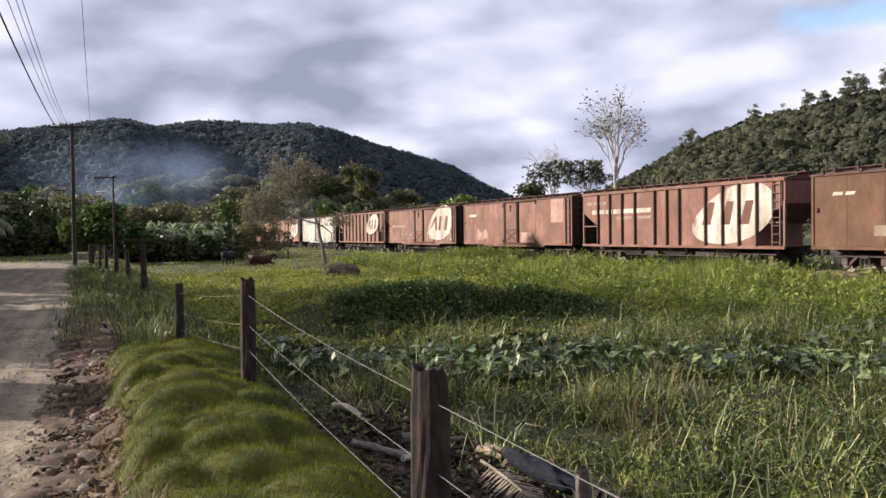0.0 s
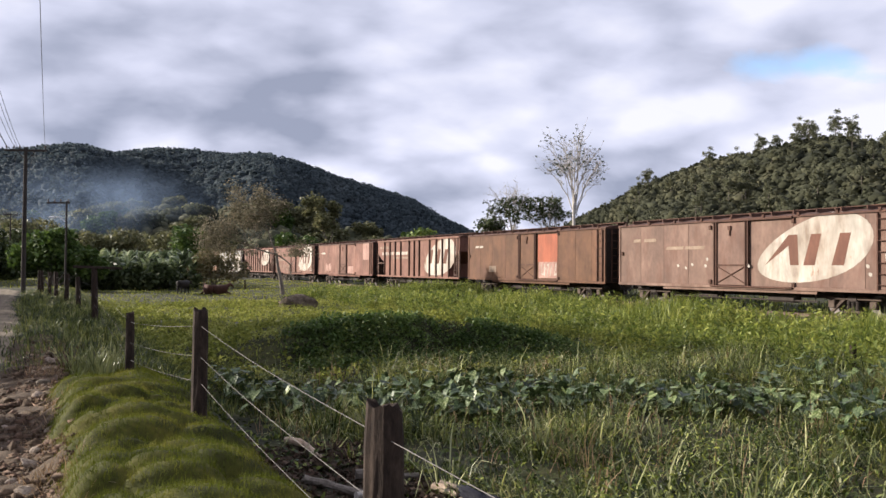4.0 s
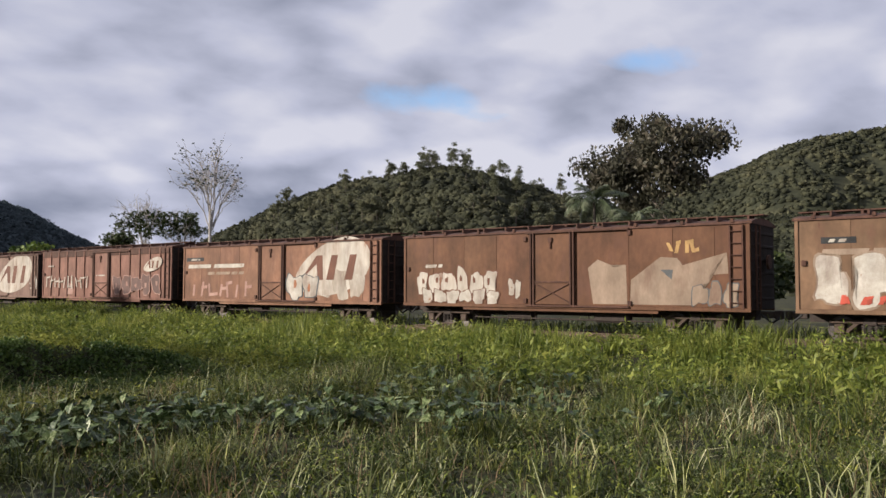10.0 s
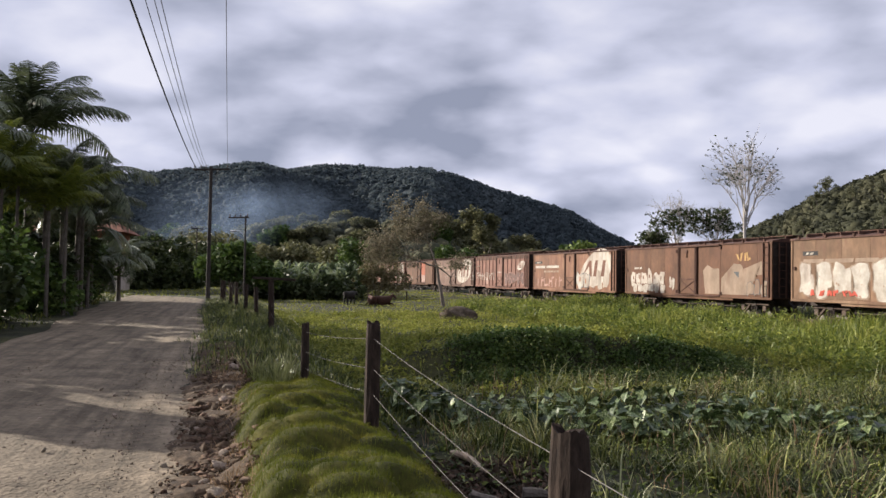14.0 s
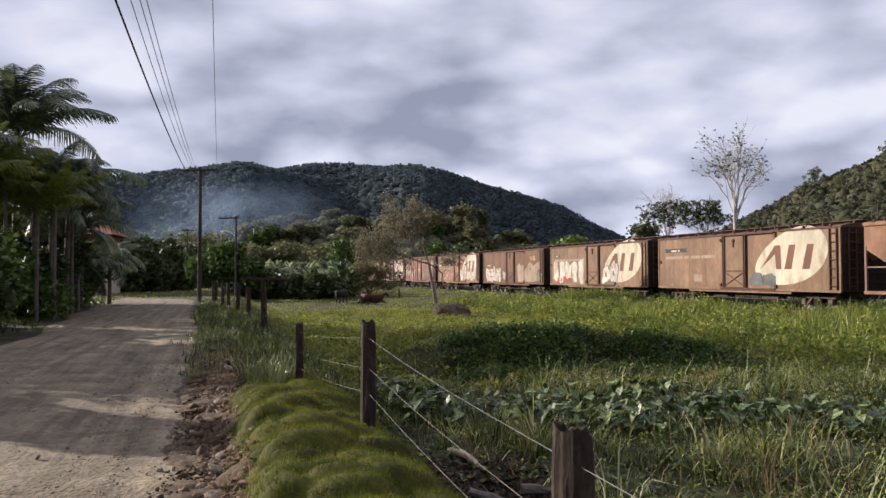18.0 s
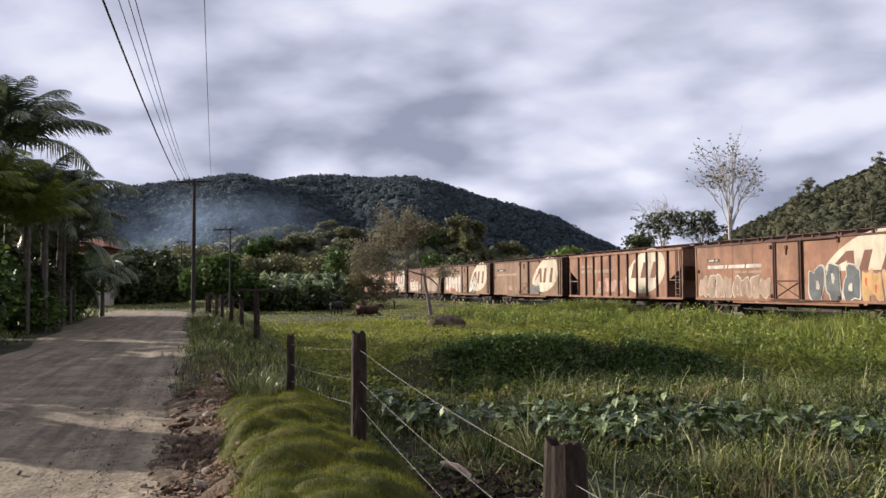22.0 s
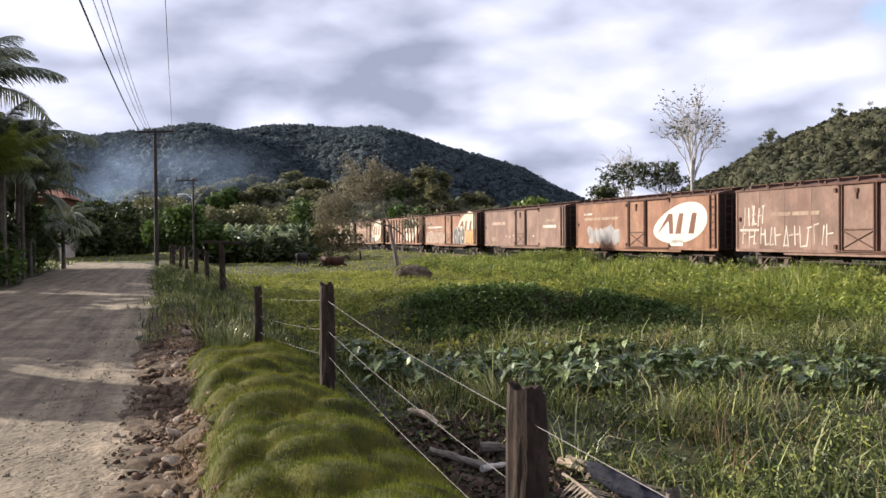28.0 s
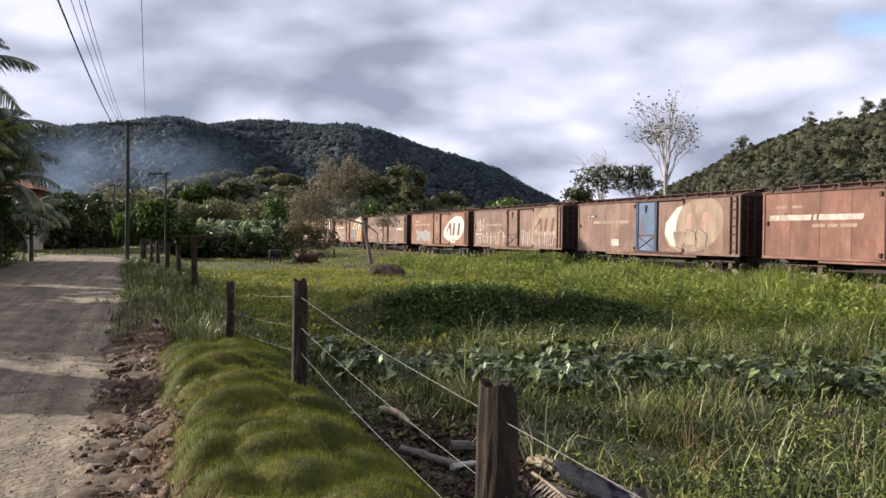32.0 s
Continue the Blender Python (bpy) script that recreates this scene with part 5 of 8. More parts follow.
def build_fence():
    tops = []
    for i, (v, w, h, r) in enumerate(POSTS):
        x, y = fence_xy(v, w)
        bm = post_mesh(h, r, 40 + i)
        lean = (0, 0) if i in (1, 2) else (random.Random(i).uniform(-2.5, 2.5), random.Random(i + 9).uniform(-2.5, 2.5))
        ob = part("fence_post", bm, M["post_wood"], at=pose(x, y, 0, lean[0], lean[1], 24))
        tagged(ob, "thick weathered fence post with a cracked top" if i == 1 else "dark weathered wooden fence post", "fence post", group="fence posts")
        tops.append((x, y, h))
    for level, fall in enumerate((0.13, 0.42, 0.66)):
        segs = []
        for (x0, y0, h0), (x1, y1, h1) in zip(tops, tops[1:]):
            z0, z1 = max(min(h0, 1.2) - fall, 0.2), max(min(h1, 1.2) - fall, 0.2)
            n = 10
            pts = [(x0 + (x1 - x0) * k / n, y0 + (y1 - y0) * k / n, z0 + (z1 - z0) * k / n - 0.03 * math.sin(math.pi * k / n)) for k in range(n + 1)]
            segs += pts if not segs else pts[1:]
        V, F = polytube(segs, 0.0021)
        ob = new("fence_wire", mesh_np("fence_wire", V, F, M["wire"], True))
        tagged(ob, "thin grey fence wire strung between the posts", "fence wire", group="fence wires")
    x, y = fence_xy(20.6, -0.02)
    bm = bmesh.new()
    box(bm, -0.62, 0.62, -0.05, 0.05, 1.50, 1.57, 0.01)
    tagged(part("cross_plank", bm, M["post_wood"], at=pose(x, y, 0.02, 0, 2, 12)), "grey plank nailed across a post top", "plank")
    for i, (v, w, h) in enumerate(((8.9, 15.0, 0.62), (23.5, 17.0, 0.75), (33.4, 17.8, 0.75), (63.0, 13.5, 0.8))):
        x, y = fence_xy(v, w)
        z = float(ground_z(x, y))
        tagged(part("stake", post_mesh(h, 0.065, 60 + i), M["post_wood"], at=pose(x, y, z, 2, -2, 0)), "short dark stake standing in the grass", "stake", group="stakes")


def sag(a, b, drop, r, n=26):
    a, b = np.array(a, float), np.array(b, float)
    k = np.linspace(0, 1, n)
    P = a + (b - a) * k[:, None]
    P[:, 2] -= drop * 4 * k * (1 - k)
    return polytube(P, r)


def utility_pole(x, y, height, arm, yaw, label, lamp=False, lean=0):
    p = new("utility_pole")
    p.matrix_basis = pose(x, y, 0, 0, lean, yaw)
    tagged(p, label, "utility pole", group="utility poles")
    bm = bmesh.new()
    rod(bm, (0, 0, -0.8), (0, 0, height), 0.14 if height > 8 else 0.085, 0.095 if height > 8 else 0.06, 12)
    part("pole", bm, M["pole_wood"], p)
    if arm:
        bm = bmesh.new()
        box(bm, -arm / 2, arm / 2, -0.055, 0.055, height - 0.25, height - 0.13, 0.01)
        part("crossarm", bm, M["pole_wood"], p)
        for sx in (-1, 1):
            bm = bmesh.new()
            rod(bm, (sx * 0.55, 0.06, height - 0.2), (0, 0.1, height - 0.8), 0.02, n=6)
            part("arm_brace", bm, M["pole_wood"], p)
        for sx in (-0.46, -0.28, -0.14, 0.46):
            bm = bmesh.new()
            rod(bm, (sx * arm, 0, height - 0.13), (sx * arm, 0, height - 0.03), 0.02, n=6)
            rod(bm, (sx * arm, 0, height - 0.03), (sx * arm, 0, height + 0.10), 0.06, 0.03, n=8)
            part("insulator", bm, M["porcelain"], p)
    if lamp:
        bm = bmesh.new()
        box(bm, -1.5, 0.25, -0.04, 0.04, height - 0.2, height - 0.1)
        part("crossarm", bm, M["pole_wood"], p)
        for ix in (-1.4, -0.9, -0.45, 0.15):
            bm = bmesh.new()
            rod(bm, (ix, 0, height - 0.1), (ix, 0, height + 0.12), 0.05, 0.03, n=8)
            part("insulator", bm, M["porcelain"], p)
        height -= 1.1
        bm = bmesh.new()
        for a, b in (((0, 0, height - 0.45), (-0.5, 0, height - 0.10)), ((-0.5, 0, height - 0.10), (-0.9, 0, height - 0.06))):
            rod(bm, a, b, 0.03, n=6)
        part("lamp_arm", bm, M["lamp_metal"], p)
        bm = bmesh.new()
        box(bm, -1.30, -0.85, -0.12, 0.12, height - 0.14, height - 0.01, 0.04)
        part("lamp_head", bm, M["lamp_metal"], p)
    return p


def build_poles():
    PX, PY = -22.35, 47.48
    utility_pole(PX, PY, 8.45, 2.4, 0, "tall dark wooden utility pole with a crossarm")
    utility_pole(7.5, -20.0, 8.6, 2.4, 0, "wooden utility pole standing behind by the road")
    utility_pole(*az(22.8, 62)[:2], 6.1, 0, -10, "thin street lamp pole by the fence", True)
    utility_pole(*az(26.0, 96)[:2], 7.0, 1.4, 10, "distant wooden utility pole at the bend")
    utility_pole(*az(30.3, 84)[:2], 7.2, 0, 10, "distant thin pole among the trees")
    # wires that run along the road
    for o, r, d in ((-1.1, 0.026, 1.0), (-0.67, 0.010, 1.25), (-0.5, 0.010, 1.15), (-0.34, 0.010, 1.2), (1.1, 0.009, 1.1)):
        V, F = sag((PX + o, PY, 8.5), (7.5 + o, -20.0, 8.65), d, r, 48)
        ob = new("power_line", mesh_np("power_line", V, F, M["cable"], True))
        tagged(ob, "thick dark power cable" if r > 0.02 else "thin grey power line", "power line", group="power lines")
    x, y, _ = az(26.0, 96)
    for o in (-0.5, 0.5):
        V, F = sag((PX + o, PY, 8.4), (x + o, y, 6.9), 0.6, 0.010, 20)
        tagged(new("power_line", mesh_np("power_line", V, F, M["cable"], True)), "thin grey power line", "power line", group="power lines")
    V, F = sag((PX, PY, 4.6), (*az(34, 58)[:2], 3.4), 0.5, 0.018, 20)
    tagged(new("power_line", mesh_np("power_line", V, F, M["cable"], True)), "dark service cable across the road", "power line", group="power lines")


# ---- house, cattle, heaps, debris ----
def build_house():
    x, y, z = az(33.4, 80)
    h = new("house")
    h.matrix_basis = pose(x, y, z, 0, 0, 20)
    tagged(h, "two-storey house with cream and bare brick walls", "house")
    bm = bmesh.new()
    box(bm, -4, 4, -3, 3, -1.5, 2.6, 0.02)
    part("ground_floor_wall", bm, M["wall_paint"], h)
    bm = bmesh.new()
    box(bm, -3.9, 3.9, -2.9, 2.9, 2.75, 5.2, 0.02)
    part("upper_wall", bm, M["brickwork"], h)
    bm = bmesh.new()
    box(bm, -4.3, 4.3, -4.2, 3.2, 2.6, 2.75)
    part("balcony_slab", bm, M["wall_paint"], h)
    for px in (-4.1, -1.4, 1.4, 4.1):
        bm = bmesh.new()
        box(bm, px - 0.1, px + 0.1, -4.1, -3.9, -1.5, 5.2)
        part("column", bm, M["wall_paint"], h)
    bm = bmesh.new()
    pts = [(-4.8, -4.6, 5.2), (4.8, -4.6, 5.2), (4.8, 3.6, 5.2), (-4.8, 3.6, 5.2), (-2.6, -0.5, 6.7), (2.6, -0.5, 6.7)]
    v = [bm.verts.new(p) for p in pts]
    for f in ((0, 1, 5, 4), (1, 2, 5), (2, 3, 4, 5), (3, 0, 4), (3, 2, 1, 0)):
        bm.faces.new([v[i] for i in f])
    part("roof", bm, M["roof_tile"], h)
    for px, pz in ((-2.6, 3.4), (0, 3.4), (2.6, 3.4), (-2.6, 0.6), (2.6, 0.6)):
        bm = bmesh.new()
        yy = -2.93 if pz > 2 else -3.03
        box(bm, px - 0.7, px + 0.7, yy - 0.05, yy + 0.03, pz - 0.1, pz + 1.3, 0.01)
        wn = part("window", bm, M["pale_wood"], h)
        bm = bmesh.new()
        box(bm, px - 0.6, px + 0.6, yy - 0.07, yy - 0.055, pz, pz + 1.2)
        part("pane", bm, M["glass"], wn)
    bm = bmesh.new()
    box(bm, -0.5, 0.5, -3.08, -3.0, -1.0, 1.4, 0.01)
    part("door", bm, M["post_wood"], h)


def cow(at, yaw, mat, label, lying=False, s=1.0):
    c = new("cow")
    c.matrix_basis = pose(*at, 0, 0, yaw)
    tagged(c, label, "cow", group="cattle")
    up = 0.0 if not lying else -0.5

    def loft(name, rows, parent):
        """A body through oval sections (x, height of middle, half width, half height)."""
        bm = bmesh.new()
        rings = [[bm.verts.new((x * s, ry * s * math.cos(k * math.pi / 6), (cz + up + rz * math.sin(k * math.pi / 6)) * s)) for k in range(12)] for x, cz, ry, rz in rows]
        for r0, r1 in zip(rings, rings[1:]):
            for k in range(12):
                bm.faces.new((r0[k], r0[(k + 1) % 12], r1[(k + 1) % 12], r1[k]))
        bm.faces.new(rings[0][::-1])
        bm.faces.new(rings[-1])
        return part(name, bm, mat, parent, smooth=True)

    loft("body", [(-0.86, 1.12, 0.10, 0.12), (-0.80, 1.06, 0.24, 0.26), (-0.58, 1.00, 0.29, 0.35), (-0.25, 0.94, 0.33, 0.38), (0.1, 0.93, 0.35, 0.40), (0.42, 0.98, 0.30, 0.38), (0.66, 1.04, 0.22, 0.32), (0.80, 1.10, 0.13, 0.20)], c)
    rise = 0.18 if lying else 0.0
    loft("neck", [(0.58, 1.08, 0.17, 0.27), (0.80, 1.12 + rise * 0.5, 0.13, 0.20), (1.02, 1.16 + rise, 0.10, 0.15)], c)
    hd = loft("head", [(0.94, 1.22 + rise, 0.08, 0.10), (1.06, 1.20 + rise, 0.11, 0.13), (1.24, 1.08 + rise, 0.085, 0.10), (1.40, 0.96 + rise, 0.07, 0.07), (1.45, 0.94 + rise, 0.04, 0.04)], c)
    for sy in (-1, 1):
        bm = bmesh.new()
        rod(bm, (1.02 * s, sy * 0.09 * s, (1.26 + rise + up) * s), (0.98 * s, sy * 0.25 * s, (1.25 + rise + up) * s), 0.05 * s, 0.015, 6)
        part("ear", bm, mat, hd)
    for lx in (-0.58, 0.55):
        for sy in (-0.2, 0.2):
            bm = bmesh.new()
            if lying:
                rod(bm, (lx * s, sy * s, 0.25 * s), ((lx + 0.4) * s, sy * 1.5 * s, 0.06 * s), 0.08 * s, 0.05 * s, 7)
            else:
                rod(bm, (lx * s, sy * s, -0.05), (lx * s, sy * s, 0.75 * s), 0.055 * s, 0.10 * s, 7)
            part("leg", bm, mat, c)
    bm = bmesh.new()
    rod(bm, (-0.82 * s, 0, (1.15 + up) * s), (-0.92 * s, 0, (0.50 + up) * s), 0.03 * s, 0.02 * s, 5)
    part("tail", bm, mat, c)


def build_meadow_things():
    for yw, d, yaw, mat, lab, ly in ((13.9, 58, 118, "cow_brown", "brown cow resting on the grass", True), (13.1, 59, 48, "cow_brown", "brown cow resting on the grass", True),
                                     (15.5, 58, 70, "cow_dark", "small black cow standing in the meadow", False)):
        cow(az(yw, d), yaw, M[mat], lab, ly, 0.85 if ly else 0.72)
    # a low heap of old hay, hollow and dark on one side
    x, y = fence_xy(38.2, 10.8)
    z = float(ground_z(x, y))
    rng = np.random.default_rng(5)
    V, F = ico(4)
    lump = 0.10 * np.sin(V[:, :1] * 5 + 1) * np.cos(V[:, 1:2] * 4) + 0.06 * np.sin(V[:, 2:] * 9 + V[:, :1] * 7)
    side = np.sign(V) * np.abs(V) ** 0.72
    U = side * (1 + lump) * np.array([0.98, 0.62, 0.56]) + rng.normal(0, 0.012, V.shape)
    h = new("hay_heap")
    h.matrix_basis = pose(x, y, z + 0.05, 0, 0, 12)
    tagged(h, "low weathered heap of old hay in the meadow", "hay heap")
    part("core", mesh_np("core", U, F, M["hay"], True), None, h)
    P = U[U[:, 2] > 0.05]
    Q = P[rng.integers(0, len(P), 1500)] * 1.015
    Vl, Fl = leaves(Q, 0.012, rng, 14.0, 0.4)
    tagged(part("straw", mesh_np("straw", Vl, Fl, M["hay"]), None, h), kind="stuff")


def rock_mesh(seed, mat):
    rng = np.random.default_rng(seed)
    V, F = ICO2
    # an angular block: a ball cut by a few random planes
    U = V.copy()
    for _ in range(9):
        d = rng.normal(0, 1, 3)
        d /= np.linalg.norm(d)
        h = U @ d - rng.uniform(0.45, 0.8)
        U = U - np.maximum(h, 0)[:, None] * d
    U = U * (1 + rng.normal(0, 0.025, (len(V), 1))) * rng.uniform(0.75, 1.25, 3)
    return mesh_np("stone", U, F, M[mat], False)


def build_roadside():
    rng = random.Random(17)
    shapes = [rock_mesh(300 + i, "stone") for i in range(6)]
    big = [(5.8, -1.75, 0.07), (4.0, -1.33, 0.11), (4.5, -1.30, 0.08), (3.2, -1.36, 0.08), (2.4, -1.38, 0.08), (7.2, -1.30, 0.10), (8.0, -1.25, 0.10), (6.6, -1.42, 0.06), (9.3, -1.2, 0.10), (10.2, -1.15, 0.10)]
    for i in range(60):
        big.append((rng.uniform(0.2, 12.5), -1.36 + rng.gauss(0, 0.10), rng.uniform(0.025, 0.06)))
    for i in range(34):
        big.append((rng.uniform(1.0, 16), rng.uniform(-3.6, -1.5), rng.uniform(0.015, 0.04)))
    for v, w, s in big:
        x, y = fence_xy(v, w)
        z = 0.045 if w < -1.42 else float(ground_z(x, y)) + 0.03
        ob = part("stone", rng.choice(shapes), None, at=pose(x, y, z + s * 0.25, rng.uniform(0, 40), rng.uniform(0, 40), rng.uniform(0, 360)) @ Matrix.Diagonal((s, s * 0.9, s * 0.75, 1)))
        tagged(ob, "pale angular stone lying at the road's edge", "stone", group="roadside stones")
    r2 = np.random.default_rng(18)
    n = 8000
    v = np.where(r2.random(n) < 0.9, r2.uniform(-0.5, 14, n), r2.uniform(-11, -1, n))
    w = -1.33 + r2.normal(0, 0.15, n) + 0.12 * np.sin(v * 3.1) * r2.random(n) + 0.25 * sstep(8, 12, v)
    x, y = FO.x + FU.x * v + FN.x * w, FO.y + FU.y * v + FN.y * w
    s = r2.gamma(2.2, 0.0058, n) + 0.005
    V, F = crowns(np.stack([x, y, ground_z(x, y) + 0.05 + s * 0.1], 1), s, r2, ICO1, 0.7, 0.95)
    tagged(new("rubble", mesh_np("rubble", V, F, M["clod"])), "crumbled earth and gravel along the road's edge", "rubble", kind="stuff")
    C, v, w = scatter(r2, 760, 0.5, 13.5, -1.46, -1.02)
    tussocks("dry_grass", "dry brown grass at the road's edge", C, 18, 0.10, 0.12, 0.006, "dry_blade", 19, 1.6)
    C, v, w = scatter(r2, 90, 0.5, 13.5, -1.34, -1.0, lambda v, w: 0.3 + 0.7 * (np.sin(v * 2.2) > 0.1))
    tussocks("straw_tufts", "pale straw tufts hanging over the road's edge", C, 40, 0.12, 0.20, 0.006, "dry_blade", 20, 1.2)
    C, v, w = scatter(r2, 14, 8.6, 9.9, -0.95, -0.35)
    tussocks("post_weeds", "pale weeds grown up around a fence post", C, 24, 0.14, 0.42, 0.016, "long_grass", 23, 0.7)
    n = 5000
    v = r2.uniform(-1, 13, n)
    w = np.where(r2.random(n) < 0.3, r2.uniform(-6.0, -1.45, n), r2.choice((-1.75, -2.15, -2.5, -3.5, -4.4), n) + r2.normal(0, 0.07, n))
    x, y = FO.x + FU.x * v + FN.x * w, FO.y + FU.y * v + FN.y * w
    s = r2.gamma(2.0, 0.0019, n) + 0.0025
    V, F = crowns(np.stack([x, y, 0.062 + 0 * s], 1), s, r2, ICO1, 0.7, 0.3)
    tagged(new("gravel", mesh_np("gravel", V, F, M["pebble"])), "loose gravel on the earth road", "gravel", kind="stuff")


def build_shoulder():
    vs, ws = np.arange(-12, 15.5, 0.05), np.linspace(-2.0, -1.08, 26)
    vv, ww = np.meshgrid(vs, ws, indexing="ij")
    X, Y = FO.x + FU.x * vv + FN.x * ww, FO.y + FU.y * vv + FN.y * ww
    Z = ground_z(X, Y) + 0.050 + 0.028 * wave(X, Y, 5.0) + 0.02 * wave(X, Y, 11.0, 2) + 0.014 * wave(X, Y, 27.0, 4) - 0.08 * (1 - sstep(-2.0, -1.6, ww))
    n = len(ws)
    i, j = np.meshgrid(np.arange(len(vs) - 1), np.arange(n - 1), indexing="ij")
    q = (i * n + j).ravel()
    F = np.stack([q, q + 1, q + n + 1, q + n], 1)
    tagged(new("road_shoulder", mesh_np("road_shoulder", np.stack([X, Y, Z], -1).reshape(-1, 3), F, M["clod"], True)), "crumbling bare earth shoulder of the road", "road shoulder", kind="structure")


def build_debris():
    gz = lambda v, w: float(ground_z(*fence_xy(v, w)))
    # fallen dry palm fronds and wood by the nearest post
    me = frond_mesh(3.0, 77, "dry_frond", 30, 0.15, 0.5)
    for v, w, yaw, s, tip in ((4.5, 2.5, -49, 0.95, -38), (4.0, 2.2, -64, 0.6, -36)):
        f = new("dry_frond")
        f.matrix_basis = pose(*fence_xy(v, w), gz(v, w) + 0.10, 0, 0, yaw)
        tagged(f, "dry pale palm frond fallen on the ground", "palm frond", group="dry fronds")
        part("leaf", me, None, f, at=pose(0, 0, 0, 8, 52, 0) @ Matrix.Diagonal((s, s, s, 1)))
    r3 = np.random.default_rng(79)
    v, w = r3.uniform(-1.5, 7.2, 9000), 0.75 + 1.85 * r3.random(9000) ** 0.8
    P = np.stack([FO.x + FU.x * v + FN.x * w, FO.y + FU.y * v + FN.y * w], 1)
    P = np.concatenate([P, (ground_z(P[:, 0], P[:, 1]) + r3.uniform(0.0, 0.035, len(P)))[:, None]], 1)
    tagged(new("leaf_litter", mesh_np("leaf_litter", *leaves(P, 0.05, r3, 1.8), M["litter"])), "dark brown leaf litter on trodden earth", "leaf litter", kind="stuff")
    # dark plastic sack
    bm = bmesh.new()
    bmesh.ops.create_uvsphere(bm, u_segments=36, v_segments=22, radius=1.0)
    r = random.Random(4)
    for v in bm.verts:
        j = 1 + 0.10 * math.sin(v.co.x * 7 + v.co.y * 4) + 0.09 * math.sin(v.co.x * 19 + v.co.z * 9) + 0.06 * math.sin(v.co.y * 14 - v.co.x * 11 + v.co.z * 8) + r.uniform(-0.02, 0.02)
        v.co = Vector((v.co.x * 0.60 * j, v.co.y * 0.10 * j, max(v.co.z * 0.095 * j, -0.07)))
    tagged(part("plastic_sack", bm, M["plastic"], at=pose(*fence_xy(3.38, 2.50), gz(3.38, 2.50) + 0.13, 4, 3, -60), smooth=True), "crumpled dark plastic sack lying in the grass", "plastic sack")
    for i, (v, w, l, rr, yaw, mat) in enumerate(((6.8, 1.72, 0.86, 0.055, -51, "pale_wood"), (4.32, 2.47, 0.34, 0.05, -40, "pale_wood"), (4.9, 1.5, 0.8, 0.06, -20, "bark"), (5.1, 2.15, 0.7, 0.06, 10, "palm_bark"), (4.6, 1.8, 0.5, 0.04, 40, "dead_bark"), (3.0, 2.75, 1.1, 0.022, -52, "dead_bark"))):
        bm = bmesh.new()
        q = random.Random(90 + i)
        rings = []
        for a in range(9):
            x = -l / 2 + l * a / 8
            fat = rr * (1.0 - 0.45 * a / 8) * q.uniform(0.85, 1.12)
            oy, oz = 0.05 * l * math.sin(a * 0.5 + i) + q.uniform(-0.004, 0.004), 0.02 * l * math.sin(a * 0.7)
            rings.append([bm.verts.new((x + q.uniform(-0.012, 0.012) * (a in (0, 8)), oy + fat * q.uniform(0.8, 1.1) * math.cos(b * math.pi / 4.5), oz + fat * q.uniform(0.75, 1.1) * math.sin(b * math.pi / 4.5))) for b in range(9)])
        for r0, r1 in zip(rings, rings[1:]):
            for b in range(9):
                bm.faces.new((r0[b], r0[(b + 1) % 9], r1[(b + 1) % 9], r1[b]))
        bm.faces.new(rings[0][::-1])
        bm.faces.new(rings[-1])
        tagged(part("branch_piece", bm, M[mat], at=pose(*fence_xy(v, w), gz(v, w) + rr * 0.6 + 0.04, 0, 3, yaw)), "broken pale piece of branch on the ground", "branch", group="broken branches")
    tagged(part("stump", post_mesh(0.30, 0.07, 88), M["palm_bark"], at=pose(*fence_xy(2.57, 2.45), gz(2.57, 2.45) + 0.05, 0, 0, 0)), "short grey sawn stump by the fence", "stump")


# ---- dragonfly ----
M["insect"] = material("dark insect shell", [(0.008, 0.009, 0.011), (0.02, 0.021, 0.024)], 60, 0.4, bump=0)
M["insect_wing"] = material("greyish insect wing", [(0.30, 0.30, 0.32), (0.42, 0.42, 0.44)], 60, 0.3, bump=0, trans=0.6)


